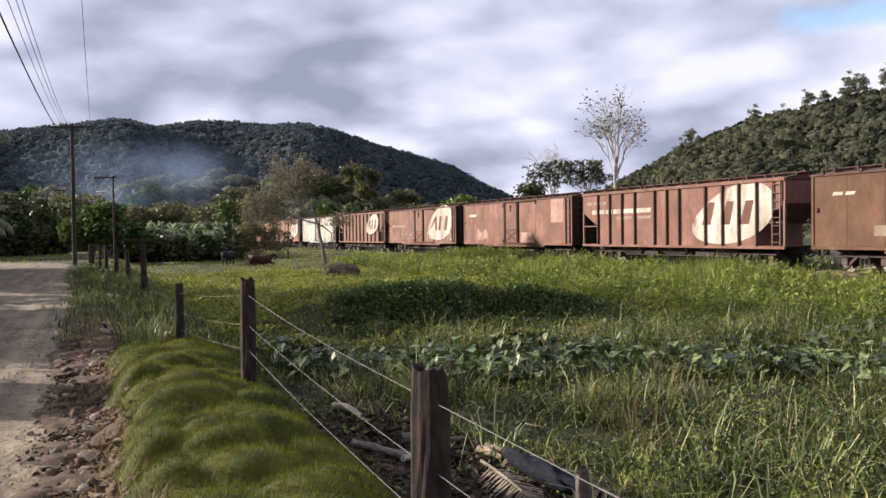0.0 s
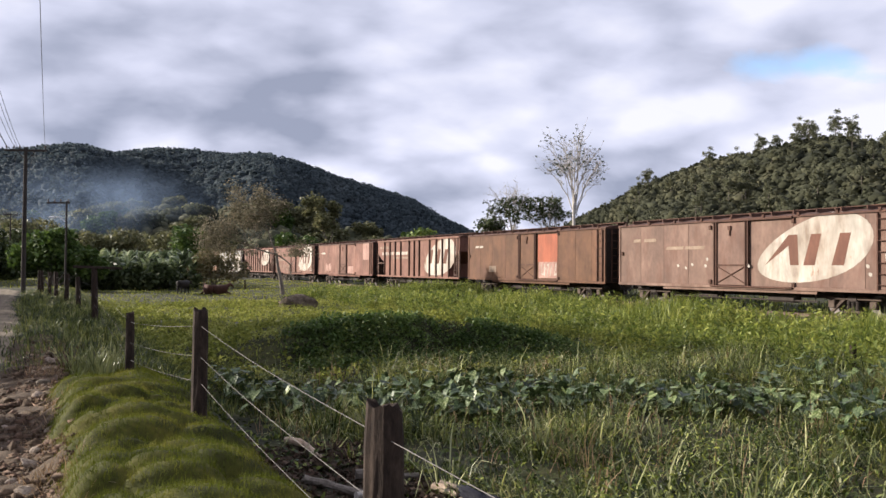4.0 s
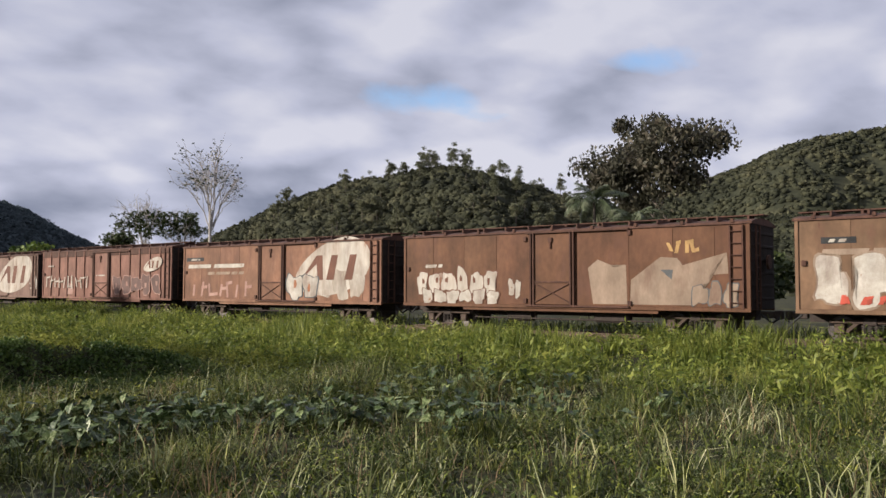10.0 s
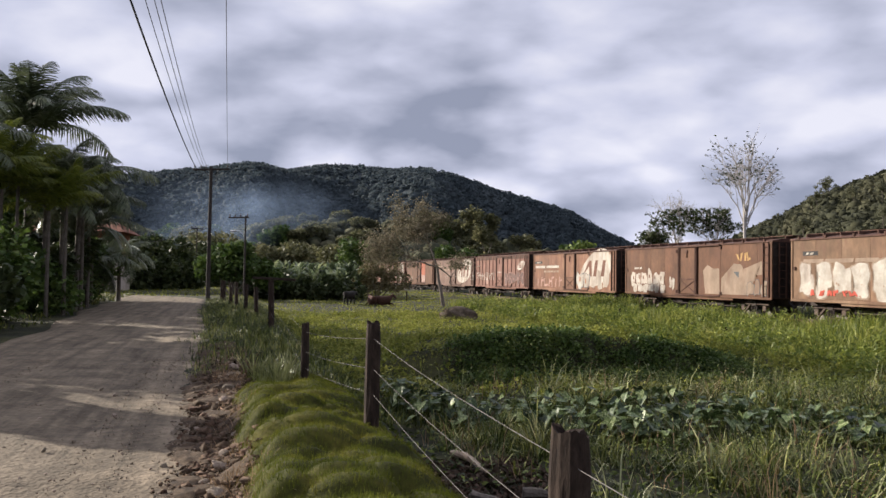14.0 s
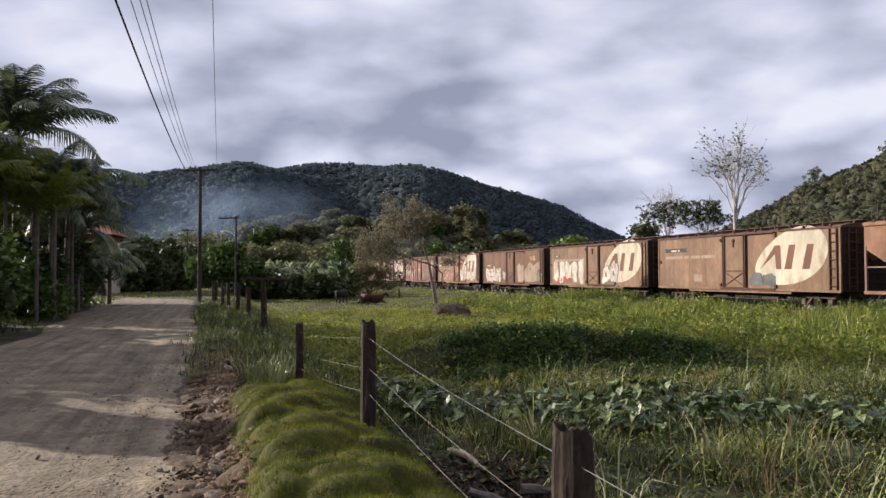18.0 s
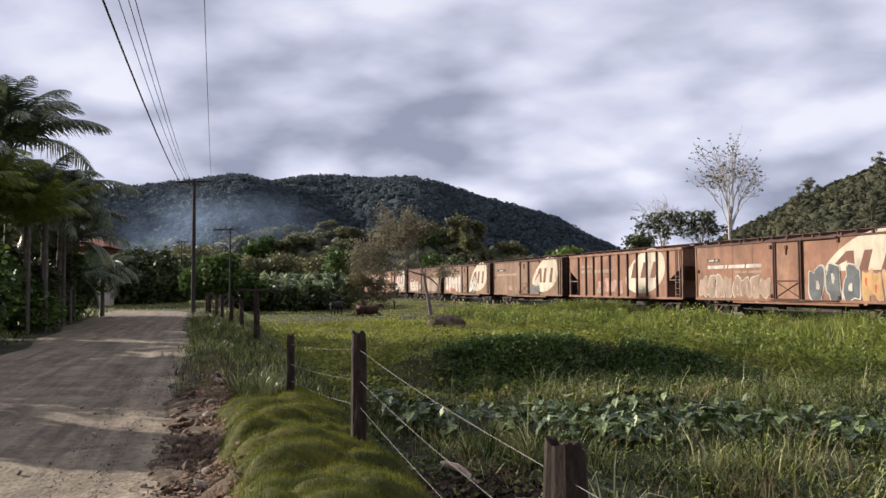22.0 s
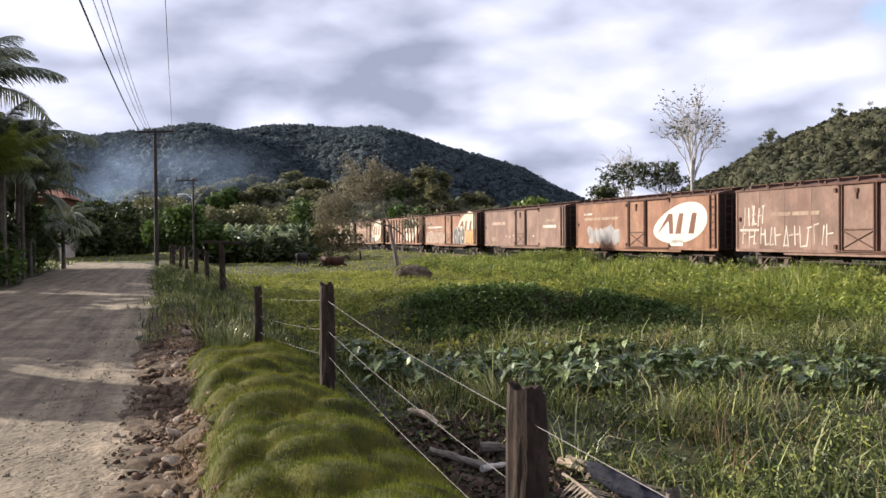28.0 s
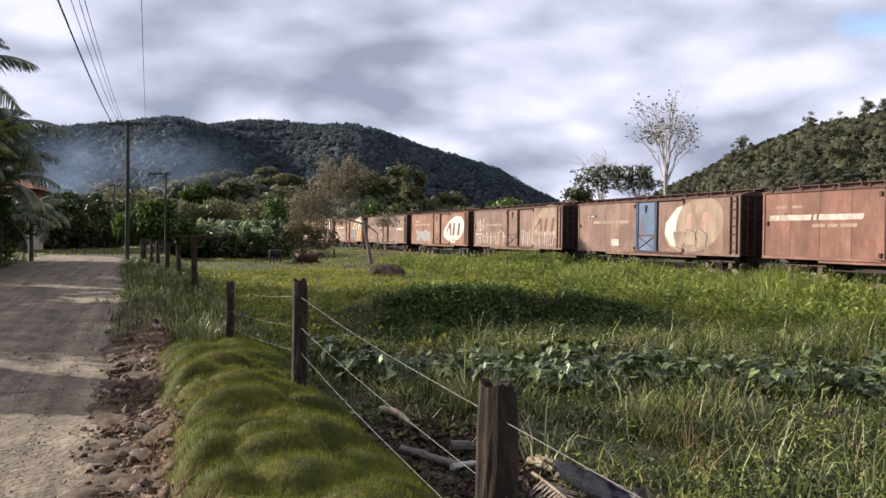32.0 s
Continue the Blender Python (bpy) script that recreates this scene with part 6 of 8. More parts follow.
def build_dragonfly():
    d = new("dragonfly")
    tagged(d, "dark dragonfly in flight with a long thin tail", "dragonfly")
    bm = bmesh.new()
    bmesh.ops.create_icosphere(bm, subdivisions=2, radius=1.0, matrix=Matrix.Translation((0.008, 0, 0)) @ Matrix.Diagonal((0.0105, 0.0042, 0.0048, 1)))
    part("thorax", bm, M["insect"], d, smooth=True)
    bm = bmesh.new()
    bmesh.ops.create_icosphere(bm, subdivisions=2, radius=1.0, matrix=Matrix.Translation((0.020, 0, 0)) @ Matrix.Diagonal((0.0042, 0.0050, 0.0038, 1)))
    part("head", bm, M["insect"], d, smooth=True)
    bm = bmesh.new()
    rod(bm, (0.0, 0, 0), (-0.022, 0, -0.001), 0.0022, 0.0013, 8)
    rod(bm, (-0.022, 0, -0.001), (-0.038, 0, -0.001), 0.0013, 0.0017, 8)
    part("tail", bm, M["insect"], d, smooth=True)
    for x, sweep in ((0.012, 0.12), (0.004, -0.10)):
        for sd in (-1, 1):
            bm = bmesh.new()
            pts = [(x, 0.003, 0.002), (x + 0.003 + sweep * 0.02, 0.018, 0.004), (x + sweep * 0.045, 0.034, 0.007), (x - 0.004 + sweep * 0.04, 0.032, 0.007), (x - 0.006 + sweep * 0.01, 0.016, 0.004), (x - 0.003, 0.003, 0.002)]
            top = [bm.verts.new((px, sd * py, pz)) for px, py, pz in pts]
            low = [bm.verts.new((px, sd * py, pz - 0.0003)) for px, py, pz in pts]
            bm.faces.new(top[::sd])
            bm.faces.new(low[::-sd])
            for i in range(6):
                j = (i + 1) % 6
                bm.faces.new((top[i], low[i], low[j], top[j]))
            part("wing", bm, M["insect_wing"], d)
    return d


# ---- smoke ----
def smoke_material():
    m = bpy.data.materials.new("thin blue smoke")
    m.use_nodes = True
    nt = m.node_tree
    L = nt.links.new
    nt.nodes.clear()
    out = nt.nodes.new("ShaderNodeOutputMaterial")
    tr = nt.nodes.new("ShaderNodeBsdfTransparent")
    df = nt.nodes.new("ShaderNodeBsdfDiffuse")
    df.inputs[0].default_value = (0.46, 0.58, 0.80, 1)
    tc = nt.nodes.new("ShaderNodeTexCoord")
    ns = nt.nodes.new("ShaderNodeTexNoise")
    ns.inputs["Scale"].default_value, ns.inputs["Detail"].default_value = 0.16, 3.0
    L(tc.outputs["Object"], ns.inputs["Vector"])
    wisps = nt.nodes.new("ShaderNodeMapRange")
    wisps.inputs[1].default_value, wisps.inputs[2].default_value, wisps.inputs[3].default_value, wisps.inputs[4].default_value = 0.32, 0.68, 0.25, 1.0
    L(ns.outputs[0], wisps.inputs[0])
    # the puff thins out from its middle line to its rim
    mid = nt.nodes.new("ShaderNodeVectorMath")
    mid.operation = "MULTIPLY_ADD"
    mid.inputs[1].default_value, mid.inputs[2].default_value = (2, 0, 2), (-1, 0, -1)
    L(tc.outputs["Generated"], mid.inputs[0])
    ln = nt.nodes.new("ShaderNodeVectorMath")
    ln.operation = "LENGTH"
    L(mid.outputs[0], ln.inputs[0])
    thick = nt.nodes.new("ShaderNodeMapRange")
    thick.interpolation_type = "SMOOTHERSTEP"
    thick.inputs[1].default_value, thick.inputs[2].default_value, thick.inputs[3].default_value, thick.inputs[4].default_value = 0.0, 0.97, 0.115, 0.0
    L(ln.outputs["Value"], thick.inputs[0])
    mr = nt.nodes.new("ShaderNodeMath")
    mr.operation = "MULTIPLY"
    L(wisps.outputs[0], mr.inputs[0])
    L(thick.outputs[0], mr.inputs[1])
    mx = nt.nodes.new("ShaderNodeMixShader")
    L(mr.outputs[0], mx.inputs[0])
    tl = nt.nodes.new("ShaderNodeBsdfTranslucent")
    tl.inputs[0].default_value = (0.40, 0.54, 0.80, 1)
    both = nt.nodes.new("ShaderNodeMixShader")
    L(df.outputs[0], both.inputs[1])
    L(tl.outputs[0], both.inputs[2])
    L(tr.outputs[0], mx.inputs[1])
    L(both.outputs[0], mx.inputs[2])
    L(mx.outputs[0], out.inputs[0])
    return m


PUFFS = []


def build_smoke():
    M["smoke"] = smoke_material()
    # the third, widest puff is added to lay haze over the far hill
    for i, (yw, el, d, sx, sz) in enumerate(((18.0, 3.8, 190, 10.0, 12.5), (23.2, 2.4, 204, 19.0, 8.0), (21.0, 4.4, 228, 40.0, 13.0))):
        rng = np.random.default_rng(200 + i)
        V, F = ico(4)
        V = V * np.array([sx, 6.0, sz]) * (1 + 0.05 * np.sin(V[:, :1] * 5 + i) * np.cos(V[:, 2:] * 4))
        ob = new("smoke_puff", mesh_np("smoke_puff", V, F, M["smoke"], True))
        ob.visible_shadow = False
        tagged(ob, "thin bluish smoke and haze drifting over the trees", "smoke", group="smoke", kind="stuff")
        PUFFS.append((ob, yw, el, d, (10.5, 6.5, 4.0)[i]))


# ---- rail track ----
TY = radians(25.0)
TU, TN = Vector((-math.sin(TY), math.cos(TY))), Vector((math.cos(TY), math.sin(TY)))
AXIS, RAIL = 28.4, -0.12


def track_xy(s, off=0.0):
    """A place s metres along the track from its nearest point, off metres beyond its middle line."""
    p = TN * (AXIS + off) + TU * s
    return p.x, p.y


def build_track():
    tr = new("railway_track")
    tagged(tr, "single metre-gauge railway track on dark ballast", "railway track", kind="structure")
    bm = bmesh.new()
    s0, s1 = -150, 430
    prof = [(-3.0, -0.55), (-1.6, -0.14 - 0.12), (1.6, -0.14 - 0.12), (3.0, -0.55)]
    rows = []
    jit = random.Random(2)
    for s in np.linspace(s0, s1, 300):
        rows.append([bm.verts.new((*track_xy(s, o), z + 0.02 * jit.uniform(-1, 1))) for o, z in prof])
    for r0, r1 in zip(rows, rows[1:]):
        for i in range(3):
            bm.faces.new((r0[i], r0[i + 1], r1[i + 1], r1[i]))
    part("ballast", bm, M["ballast"], tr)
    for o in (-0.53, 0.53):
        bm = bmesh.new()
        for lo, hi, half in ((-0.14, -0.125, 0.06), (-0.125, -0.04, 0.012), (-0.04, 0.0, 0.034)):
            box(bm, s0, s1, -half, half, lo, hi)
        part("rail", bm, M["rail_steel"], tr, at=pose(*track_xy(0, o), RAIL, 0, 0, 115))


# ---- wagons ----
HALF = 7.37
PAINT = {}


def weather(mat, amount, rust=0.0):
    """Rain streaks that run down the paint, and soft rust blooms."""
    nt = mat.node_tree
    L = nt.links.new
    bsdf = nt.nodes["Principled BSDF"]
    col = bsdf.inputs["Base Color"].links[0].from_socket
    tc = nt.nodes.new("ShaderNodeTexCoord")
    oi = nt.nodes.new("ShaderNodeObjectInfo")
    off = nt.nodes.new("ShaderNodeVectorMath")
    off.operation = "MULTIPLY_ADD"
    cx = nt.nodes.new("ShaderNodeCombineXYZ")
    L(oi.outputs["Random"], cx.inputs[0])
    L(oi.outputs["Random"], cx.inputs[2])
    L(cx.outputs[0], off.inputs[0])
    off.inputs[1].default_value = (40, 0, 13)
    L(tc.outputs["Object"], off.inputs[2])

    def layer(scale, zoom, lo, hi, a, b, detail=5):
        mp = nt.nodes.new("ShaderNodeMapping")
        mp.inputs["Scale"].default_value = zoom
        L(off.outputs[0], mp.inputs[0])
        n = nt.nodes.new("ShaderNodeTexNoise")
        n.inputs["Scale"].default_value, n.inputs["Detail"].default_value, n.inputs["Roughness"].default_value = scale, detail, 0.6
        L(mp.outputs[0], n.inputs["Vector"])
        mr = nt.nodes.new("ShaderNodeMapRange")
        mr.inputs[1].default_value, mr.inputs[2].default_value, mr.inputs[3].default_value, mr.inputs[4].default_value = lo, hi, a, b
        L(n.outputs[0], mr.inputs[0])
        return mr.outputs[0]

    for f in (layer(2.2, (1, 1, 0.12), 0.34, 0.66, 0.84 * (1 - amount * 0.5), 0.84 * (1 + amount * 0.2)), layer(0.8, (1, 1, 0.8), 0.34, 0.66, 1 - amount, 1 + amount * 0.4, 9)):
        mx = nt.nodes.new("ShaderNodeMix")
        mx.data_type, mx.blend_type = "RGBA", "MULTIPLY"
        mx.inputs[0].default_value = 1.0
        L(col, mx.inputs[6])
        L(f, mx.inputs[7])
        col = mx.outputs[2]
    if rust:
        mx = nt.nodes.new("ShaderNodeMix")
        mx.data_type = "RGBA"
        L(layer(1.6, (1, 1, 0.35), 0.52, 0.70, 0.0, rust, 9), mx.inputs[0])
        L(col, mx.inputs[6])
        mx.inputs[7].default_value = (0.105, 0.048, 0.032, 1)
        col = mx.outputs[2]
    L(col, bsdf.inputs["Base Color"])
    return mat


def paint(name, tones, patches=None):
    PAINT[name] = weather(material(name + " wagon paint", tones, 0.7, 0.72, bump=0.06, streak=1.6, rand=0.06, grain=(0.88, 1.10), patches=patches, spread=(0.28, 0.72)), 0.26, 0.65)


RUSTY = (0.12, 0.042, 0.024)
paint("brown", [(0.088, 0.040, 0.019), (0.135, 0.061, 0.030), (0.176, 0.085, 0.045)], (RUSTY, 0.9, 0.66))
paint("red", [(0.153, 0.070, 0.049), (0.230, 0.109, 0.077), (0.291, 0.153, 0.115)], (RUSTY, 0.8, 0.64))
paint("orange", [(0.176, 0.085, 0.049), (0.244, 0.119, 0.069), (0.293, 0.160, 0.102)], (RUSTY, 1.0, 0.68))
paint("ochre", [(0.149, 0.085, 0.047), (0.211, 0.123, 0.071), (0.265, 0.167, 0.102)], (RUSTY, 0.9, 0.69))
paint("dull", [(0.146, 0.088, 0.068), (0.207, 0.126, 0.095), (0.260, 0.165, 0.126)], (RUSTY, 1.0, 0.70))
paint("grey", [(0.26, 0.24, 0.22), (0.42, 0.40, 0.37), (0.55, 0.52, 0.48)], (RUSTY, 0.9, 0.60))
paint("blue", [(0.070, 0.110, 0.180), (0.105, 0.155, 0.250), (0.150, 0.205, 0.310)])
M["door_post"] = material("dark rusted door post", [(0.045, 0.022, 0.016), (0.10, 0.048, 0.032)], 3, 0.8, bump=0.3, streak=3)
# near-black tone puts the shade on the wagon ends into the colour
M["end_shade"] = material("shade-dark end wall", [(0.012, 0.009, 0.008), (0.035, 0.024, 0.02)], 2, 0.9, bump=0.3, streak=3)
M["white_paint"] = weather(material("worn white lettering paint", [(0.27, 0.20, 0.15), (0.46, 0.40, 0.335), (0.58, 0.53, 0.46)], 1.1, 0.8, bump=0.05, streak=3.5, rand=0.05, patches=((0.30, 0.15, 0.09), 1.3, 0.60), spread=(0.3, 0.6), grain=(0.93, 1.05)), 0.22, 0.5)
M["cream_paint"] = weather(material("clean cream emblem paint", [(0.46, 0.40, 0.30), (0.60, 0.53, 0.41)], 0.8, 0.8, bump=0.05, streak=2, patches=((0.33, 0.16, 0.09), 1.6, 0.68), grain=(0.93, 1.05)), 0.22, 0.5)
M["emblem_red"] = weather(material("dark red emblem paint", [(0.13, 0.055, 0.036), (0.20, 0.09, 0.06)], 1.4, 0.75, bump=0.05, streak=3, grain=(0.93, 1.05)), 0.22, 0.5)
M["spray_white"] = weather(material("white spray paint", [(0.38, 0.33, 0.275), (0.60, 0.555, 0.49)], 2.4, 0.8, bump=0.03, patches=((0.28, 0.14, 0.08), 1.8, 0.64), grain=(0.93, 1.05)), 0.22, 0.5)
M["spray_grey"] = weather(material("grey spray paint", [(0.075, 0.08, 0.085), (0.15, 0.155, 0.155)], 2.0, 0.8, bump=0.03, grain=(0.93, 1.05)), 0.22, 0.5)
M["spray_tan"] = weather(material("pale tan spray paint", [(0.25, 0.18, 0.13), (0.36, 0.27, 0.20)], 1.6, 0.8, bump=0.03, streak=2, grain=(0.93, 1.05)), 0.22, 0.5)
M["spray_dim"] = weather(material("dull maroon spray paint", [(0.12, 0.075, 0.065), (0.19, 0.12, 0.105)], 2.0, 0.8, bump=0.03, grain=(0.93, 1.05)), 0.2, 0.4)
M["spray_pink"] = weather(material("faded pink spray paint", [(0.36, 0.20, 0.16), (0.46, 0.30, 0.25)], 2.2, 0.8, bump=0.03, grain=(0.93, 1.05)), 0.22, 0.5)
M["spray_red"] = weather(material("red spray paint", [(0.46, 0.075, 0.05), (0.55, 0.11, 0.07)], 2.2, 0.8, bump=0.03, grain=(0.93, 1.05)), 0.22, 0.5)
M["spray_yellow"] = weather(material("ochre spray paint", [(0.42, 0.26, 0.10), (0.52, 0.33, 0.14)], 2.2, 0.8, bump=0.03, grain=(0.93, 1.05)), 0.22, 0.5)
M["black_paint"] = material("black panel paint", [(0.015, 0.015, 0.016), (0.04, 0.04, 0.04)], 3, 0.7, bump=0.03)
M["steel"] = material("brown dusty bogie iron", [(0.030, 0.020, 0.015), (0.066, 0.045, 0.034), (0.11, 0.078, 0.06)], 4, 0.75, bump=0.4)
M["wheel_steel"] = material("worn wheel steel", [(0.06, 0.052, 0.048), (0.16, 0.14, 0.13)], 5, 0.45, metal=0.7, bump=0.2)
M["ballast"] = material("oily ballast stones", [(0.035, 0.026, 0.02), (0.075, 0.055, 0.042), (0.12, 0.09, 0.07)], 3, 0.95, bump=1.0, bump_scale=16)
M["rail_steel"] = material("rail steel", [(0.06, 0.04, 0.03), (0.13, 0.09, 0.07)], 3, 0.6, metal=0.4, bump=0.2)


def add_bogie(w, x):
    b = new("bogie")
    b.parent = w
    b.matrix_basis = pose(x, 0, 0)
    for y in (0.86, -0.86):
        bm = bmesh.new()
        # cast side frame: top bar, sloping arms and a spring pocket
        box(bm, -1.15, 1.15, y - 0.06, y + 0.06, 0.62, 0.74, 0.02)
        for sx in (-1, 1):
            vs = box(bm, -0.42, 0.42, y - 0.05, y + 0.05, -0.06, 0.06, 0.015)
            bmesh.ops.rotate(bm, verts=[v for v in bm.verts if abs(v.co.z) < 0.2 and abs(v.co.x) < 0.6 and not v.tag], cent=(0, y, 0), matrix=Matrix.Rotation(sx * 0.75, 3, "Y"))
            mv = [v for v in bm.verts if not v.tag and v.co.z < 0.55]
            bmesh.ops.translate(bm, verts=mv, vec=(sx * 0.62, 0, 0.40))
            for v in bm.verts:
                v.tag = True
        box(bm, -0.36, 0.36, y - 0.07, y + 0.07, 0.12, 0.22, 0.02)
        part("side_frame", bm, M["steel"], b)
        for sx in (-0.85, 0.85):
            bm = bmesh.new()
            box(bm, sx - 0.15, sx + 0.15, y - 0.11, y + 0.11, 0.30, 0.60, 0.03)
            part("axle_box", bm, M["steel"], b)
        for k in (-0.18, 0.0, 0.18):
            bm = bmesh.new()
            for z in np.arange(0.25, 0.60, 0.07):
                rod(bm, (k, y, z), (k, y, z + 0.045), 0.075, n=8)
            part("spring", bm, M["iron"], b)
    bm = bmesh.new()
    box(bm, -0.2, 0.2, -0.95, 0.95, 0.56, 0.82, 0.03)
    part("bolster", bm, M["iron"], b)
    for sx in (-0.85, 0.85):
        bm = bmesh.new()
        rod(bm, (0, -0.85, 0), (0, 0.85, 0), 0.07, n=10)
        for y in (-0.53, 0.53):
            o = 1 if y > 0 else -1
            rod(bm, (0, y - 0.05, 0), (0, y + 0.05, 0), 0.40, n=24)
            rod(bm, (0, y - o * 0.05, 0), (0, y - o * 0.08, 0), 0.43, n=24)
            rod(bm, (0, y + o * 0.05, 0), (0, y + o * 0.10, 0), 0.12, n=12)
            for k in range(5):
                a = k * 2 * math.pi / 5
                rod(bm, (0.25 * math.cos(a), y + o * 0.05, 0.25 * math.sin(a)), (0.25 * math.cos(a), y + o * 0.062, 0.25 * math.sin(a)), 0.05, n=8)
        part("wheelset", bm, M["wheel_steel"], b, at=pose(sx, 0, 0.42))
    return b


def ladder(w, x, y, z0, z1, rungs, mat, width=0.42, axis="x"):
    bm = bmesh.new()
    for d in (-width / 2, width / 2):
        if axis == "x":
            box(bm, x + d - 0.025, x + d + 0.025, y, y + 0.06, z0, z1)
        else:
            box(bm, x - 0.03, x + 0.03, y + d - 0.025, y + d + 0.025, z0, z1)
    for k in range(rungs):
        z = z0 + (z1 - z0) * (k + 0.5) / rungs
        if axis == "x":
            rod(bm, (x - width / 2, y + 0.05, z), (x + width / 2, y + 0.05, z), 0.018, n=6)
        else:
            rod(bm, (x, y - width / 2, z), (x, y + width / 2, z), 0.018, n=6)
    return part("ladder", bm, mat, w)


def under_gear(w):
    bm = bmesh.new()
    box(bm, -7.2, 7.2, -0.28, 0.28, 0.62, 0.98)
    for x in np.linspace(-3.6, 3.6, 7):
        box(bm, x - 0.07, x + 0.07, -1.25, 1.25, 0.80, 0.98)
    part("centre_sill", bm, M["iron"], w)
    bm = bmesh.new()
    rod(bm, (1.2, 0.75, 0.62), (2.3, 0.75, 0.62), 0.24, n=14)
    rod(bm, (2.3, 0.75, 0.62), (3.3, 0.75, 0.62), 0.03, n=6)
    part("brake_cylinder", bm, M["iron"], w)
    bm = bmesh.new()
    box(bm, -2.9, -1.5, 0.55, 1.0, 0.42, 0.82, 0.08)
    part("air_tank", bm, M["iron"], w)
    bm = bmesh.new()
    rod(bm, (-3.9, 0.95, 0.50), (3.9, 0.95, 0.50), 0.03, n=6)
    for x in (-3.8, -1.3, 1.0, 3.8):
        rod(bm, (x, 0.95, 0.50), (x, 0.95, 0.98), 0.025, n=6)
    part("brake_rod", bm, M["iron"], w)
    for o in (1, -1):
        bm = bmesh.new()
        box(bm, min(o * 7.3, o * 7.95), max(o * 7.3, o * 7.95), -0.11, 0.11, 0.70, 0.92, 0.03)
        box(bm, min(o * 7.75, o * 8.0), max(o * 7.75, o * 8.0), -0.17, 0.17, 0.66, 0.96, 0.04)
        part("coupler", bm, M["iron"], w)
        bm = bmesh.new()
        rod(bm, (o * 7.4, 0.45, 0.85), (o * 7.75, 0.40, 0.55), 0.035, n=6)
        rod(bm, (o * 7.75, 0.40, 0.55), (o * 7.98, 0.30, 0.72), 0.035, n=6)
        part("brake_hose", bm, M["black_paint"], w)
    for x in (-5.35, 5.35):
        add_bogie(w, x)


def roof_parts(w, z, rise, mat, half=1.42):
    bm = bmesh.new()
    prof = [(y, z + rise * (1 - (y / half) ** 2)) for y in np.linspace(-half, half, 9)]
    prof = [(-half - 0.03, z - 0.08)] + prof + [(half + 0.03, z - 0.08)]
    rows = [[bm.verts.new((x, y, q)) for y, q in prof] for x in np.linspace(-HALF - 0.06, HALF + 0.06, 2)]
    for i in range(len(prof) - 1):
        bm.faces.new((rows[0][i], rows[0][i + 1], rows[1][i + 1], rows[1][i]))
    for r in rows:
        bm.faces.new(r)
    part("roof", bm, mat, w)
    bm = bmesh.new()
    for x in np.linspace(-6.3, 6.3, 13):
        box(bm, x - 0.03, x + 0.03, -half, half, z + rise * 0.3, z + rise + 0.035)
    part("roof_seams", bm, mat, w)
    bm = bmesh.new()
    for y in (-0.2, 0.0, 0.2):
        box(bm, -7.5, 7.5, y - 0.085, y + 0.085, z + rise + 0.10, z + rise + 0.14)
    for x in np.linspace(-7.0, 7.0, 11):
        box(bm, x - 0.04, x + 0.04, -0.32, 0.32, z + rise - 0.02, z + rise + 0.10)
    part("roof_walk", bm, M["door_post"], w)
    for x in np.linspace(-6.8, 6.8, 9):
        bm = bmesh.new()
        box(bm, x - 0.05, x + 0.05, half - 0.05, half + 0.05, z - 0.02, z + 0.10)
        part("roof_clip", bm, M["door_post"], w)


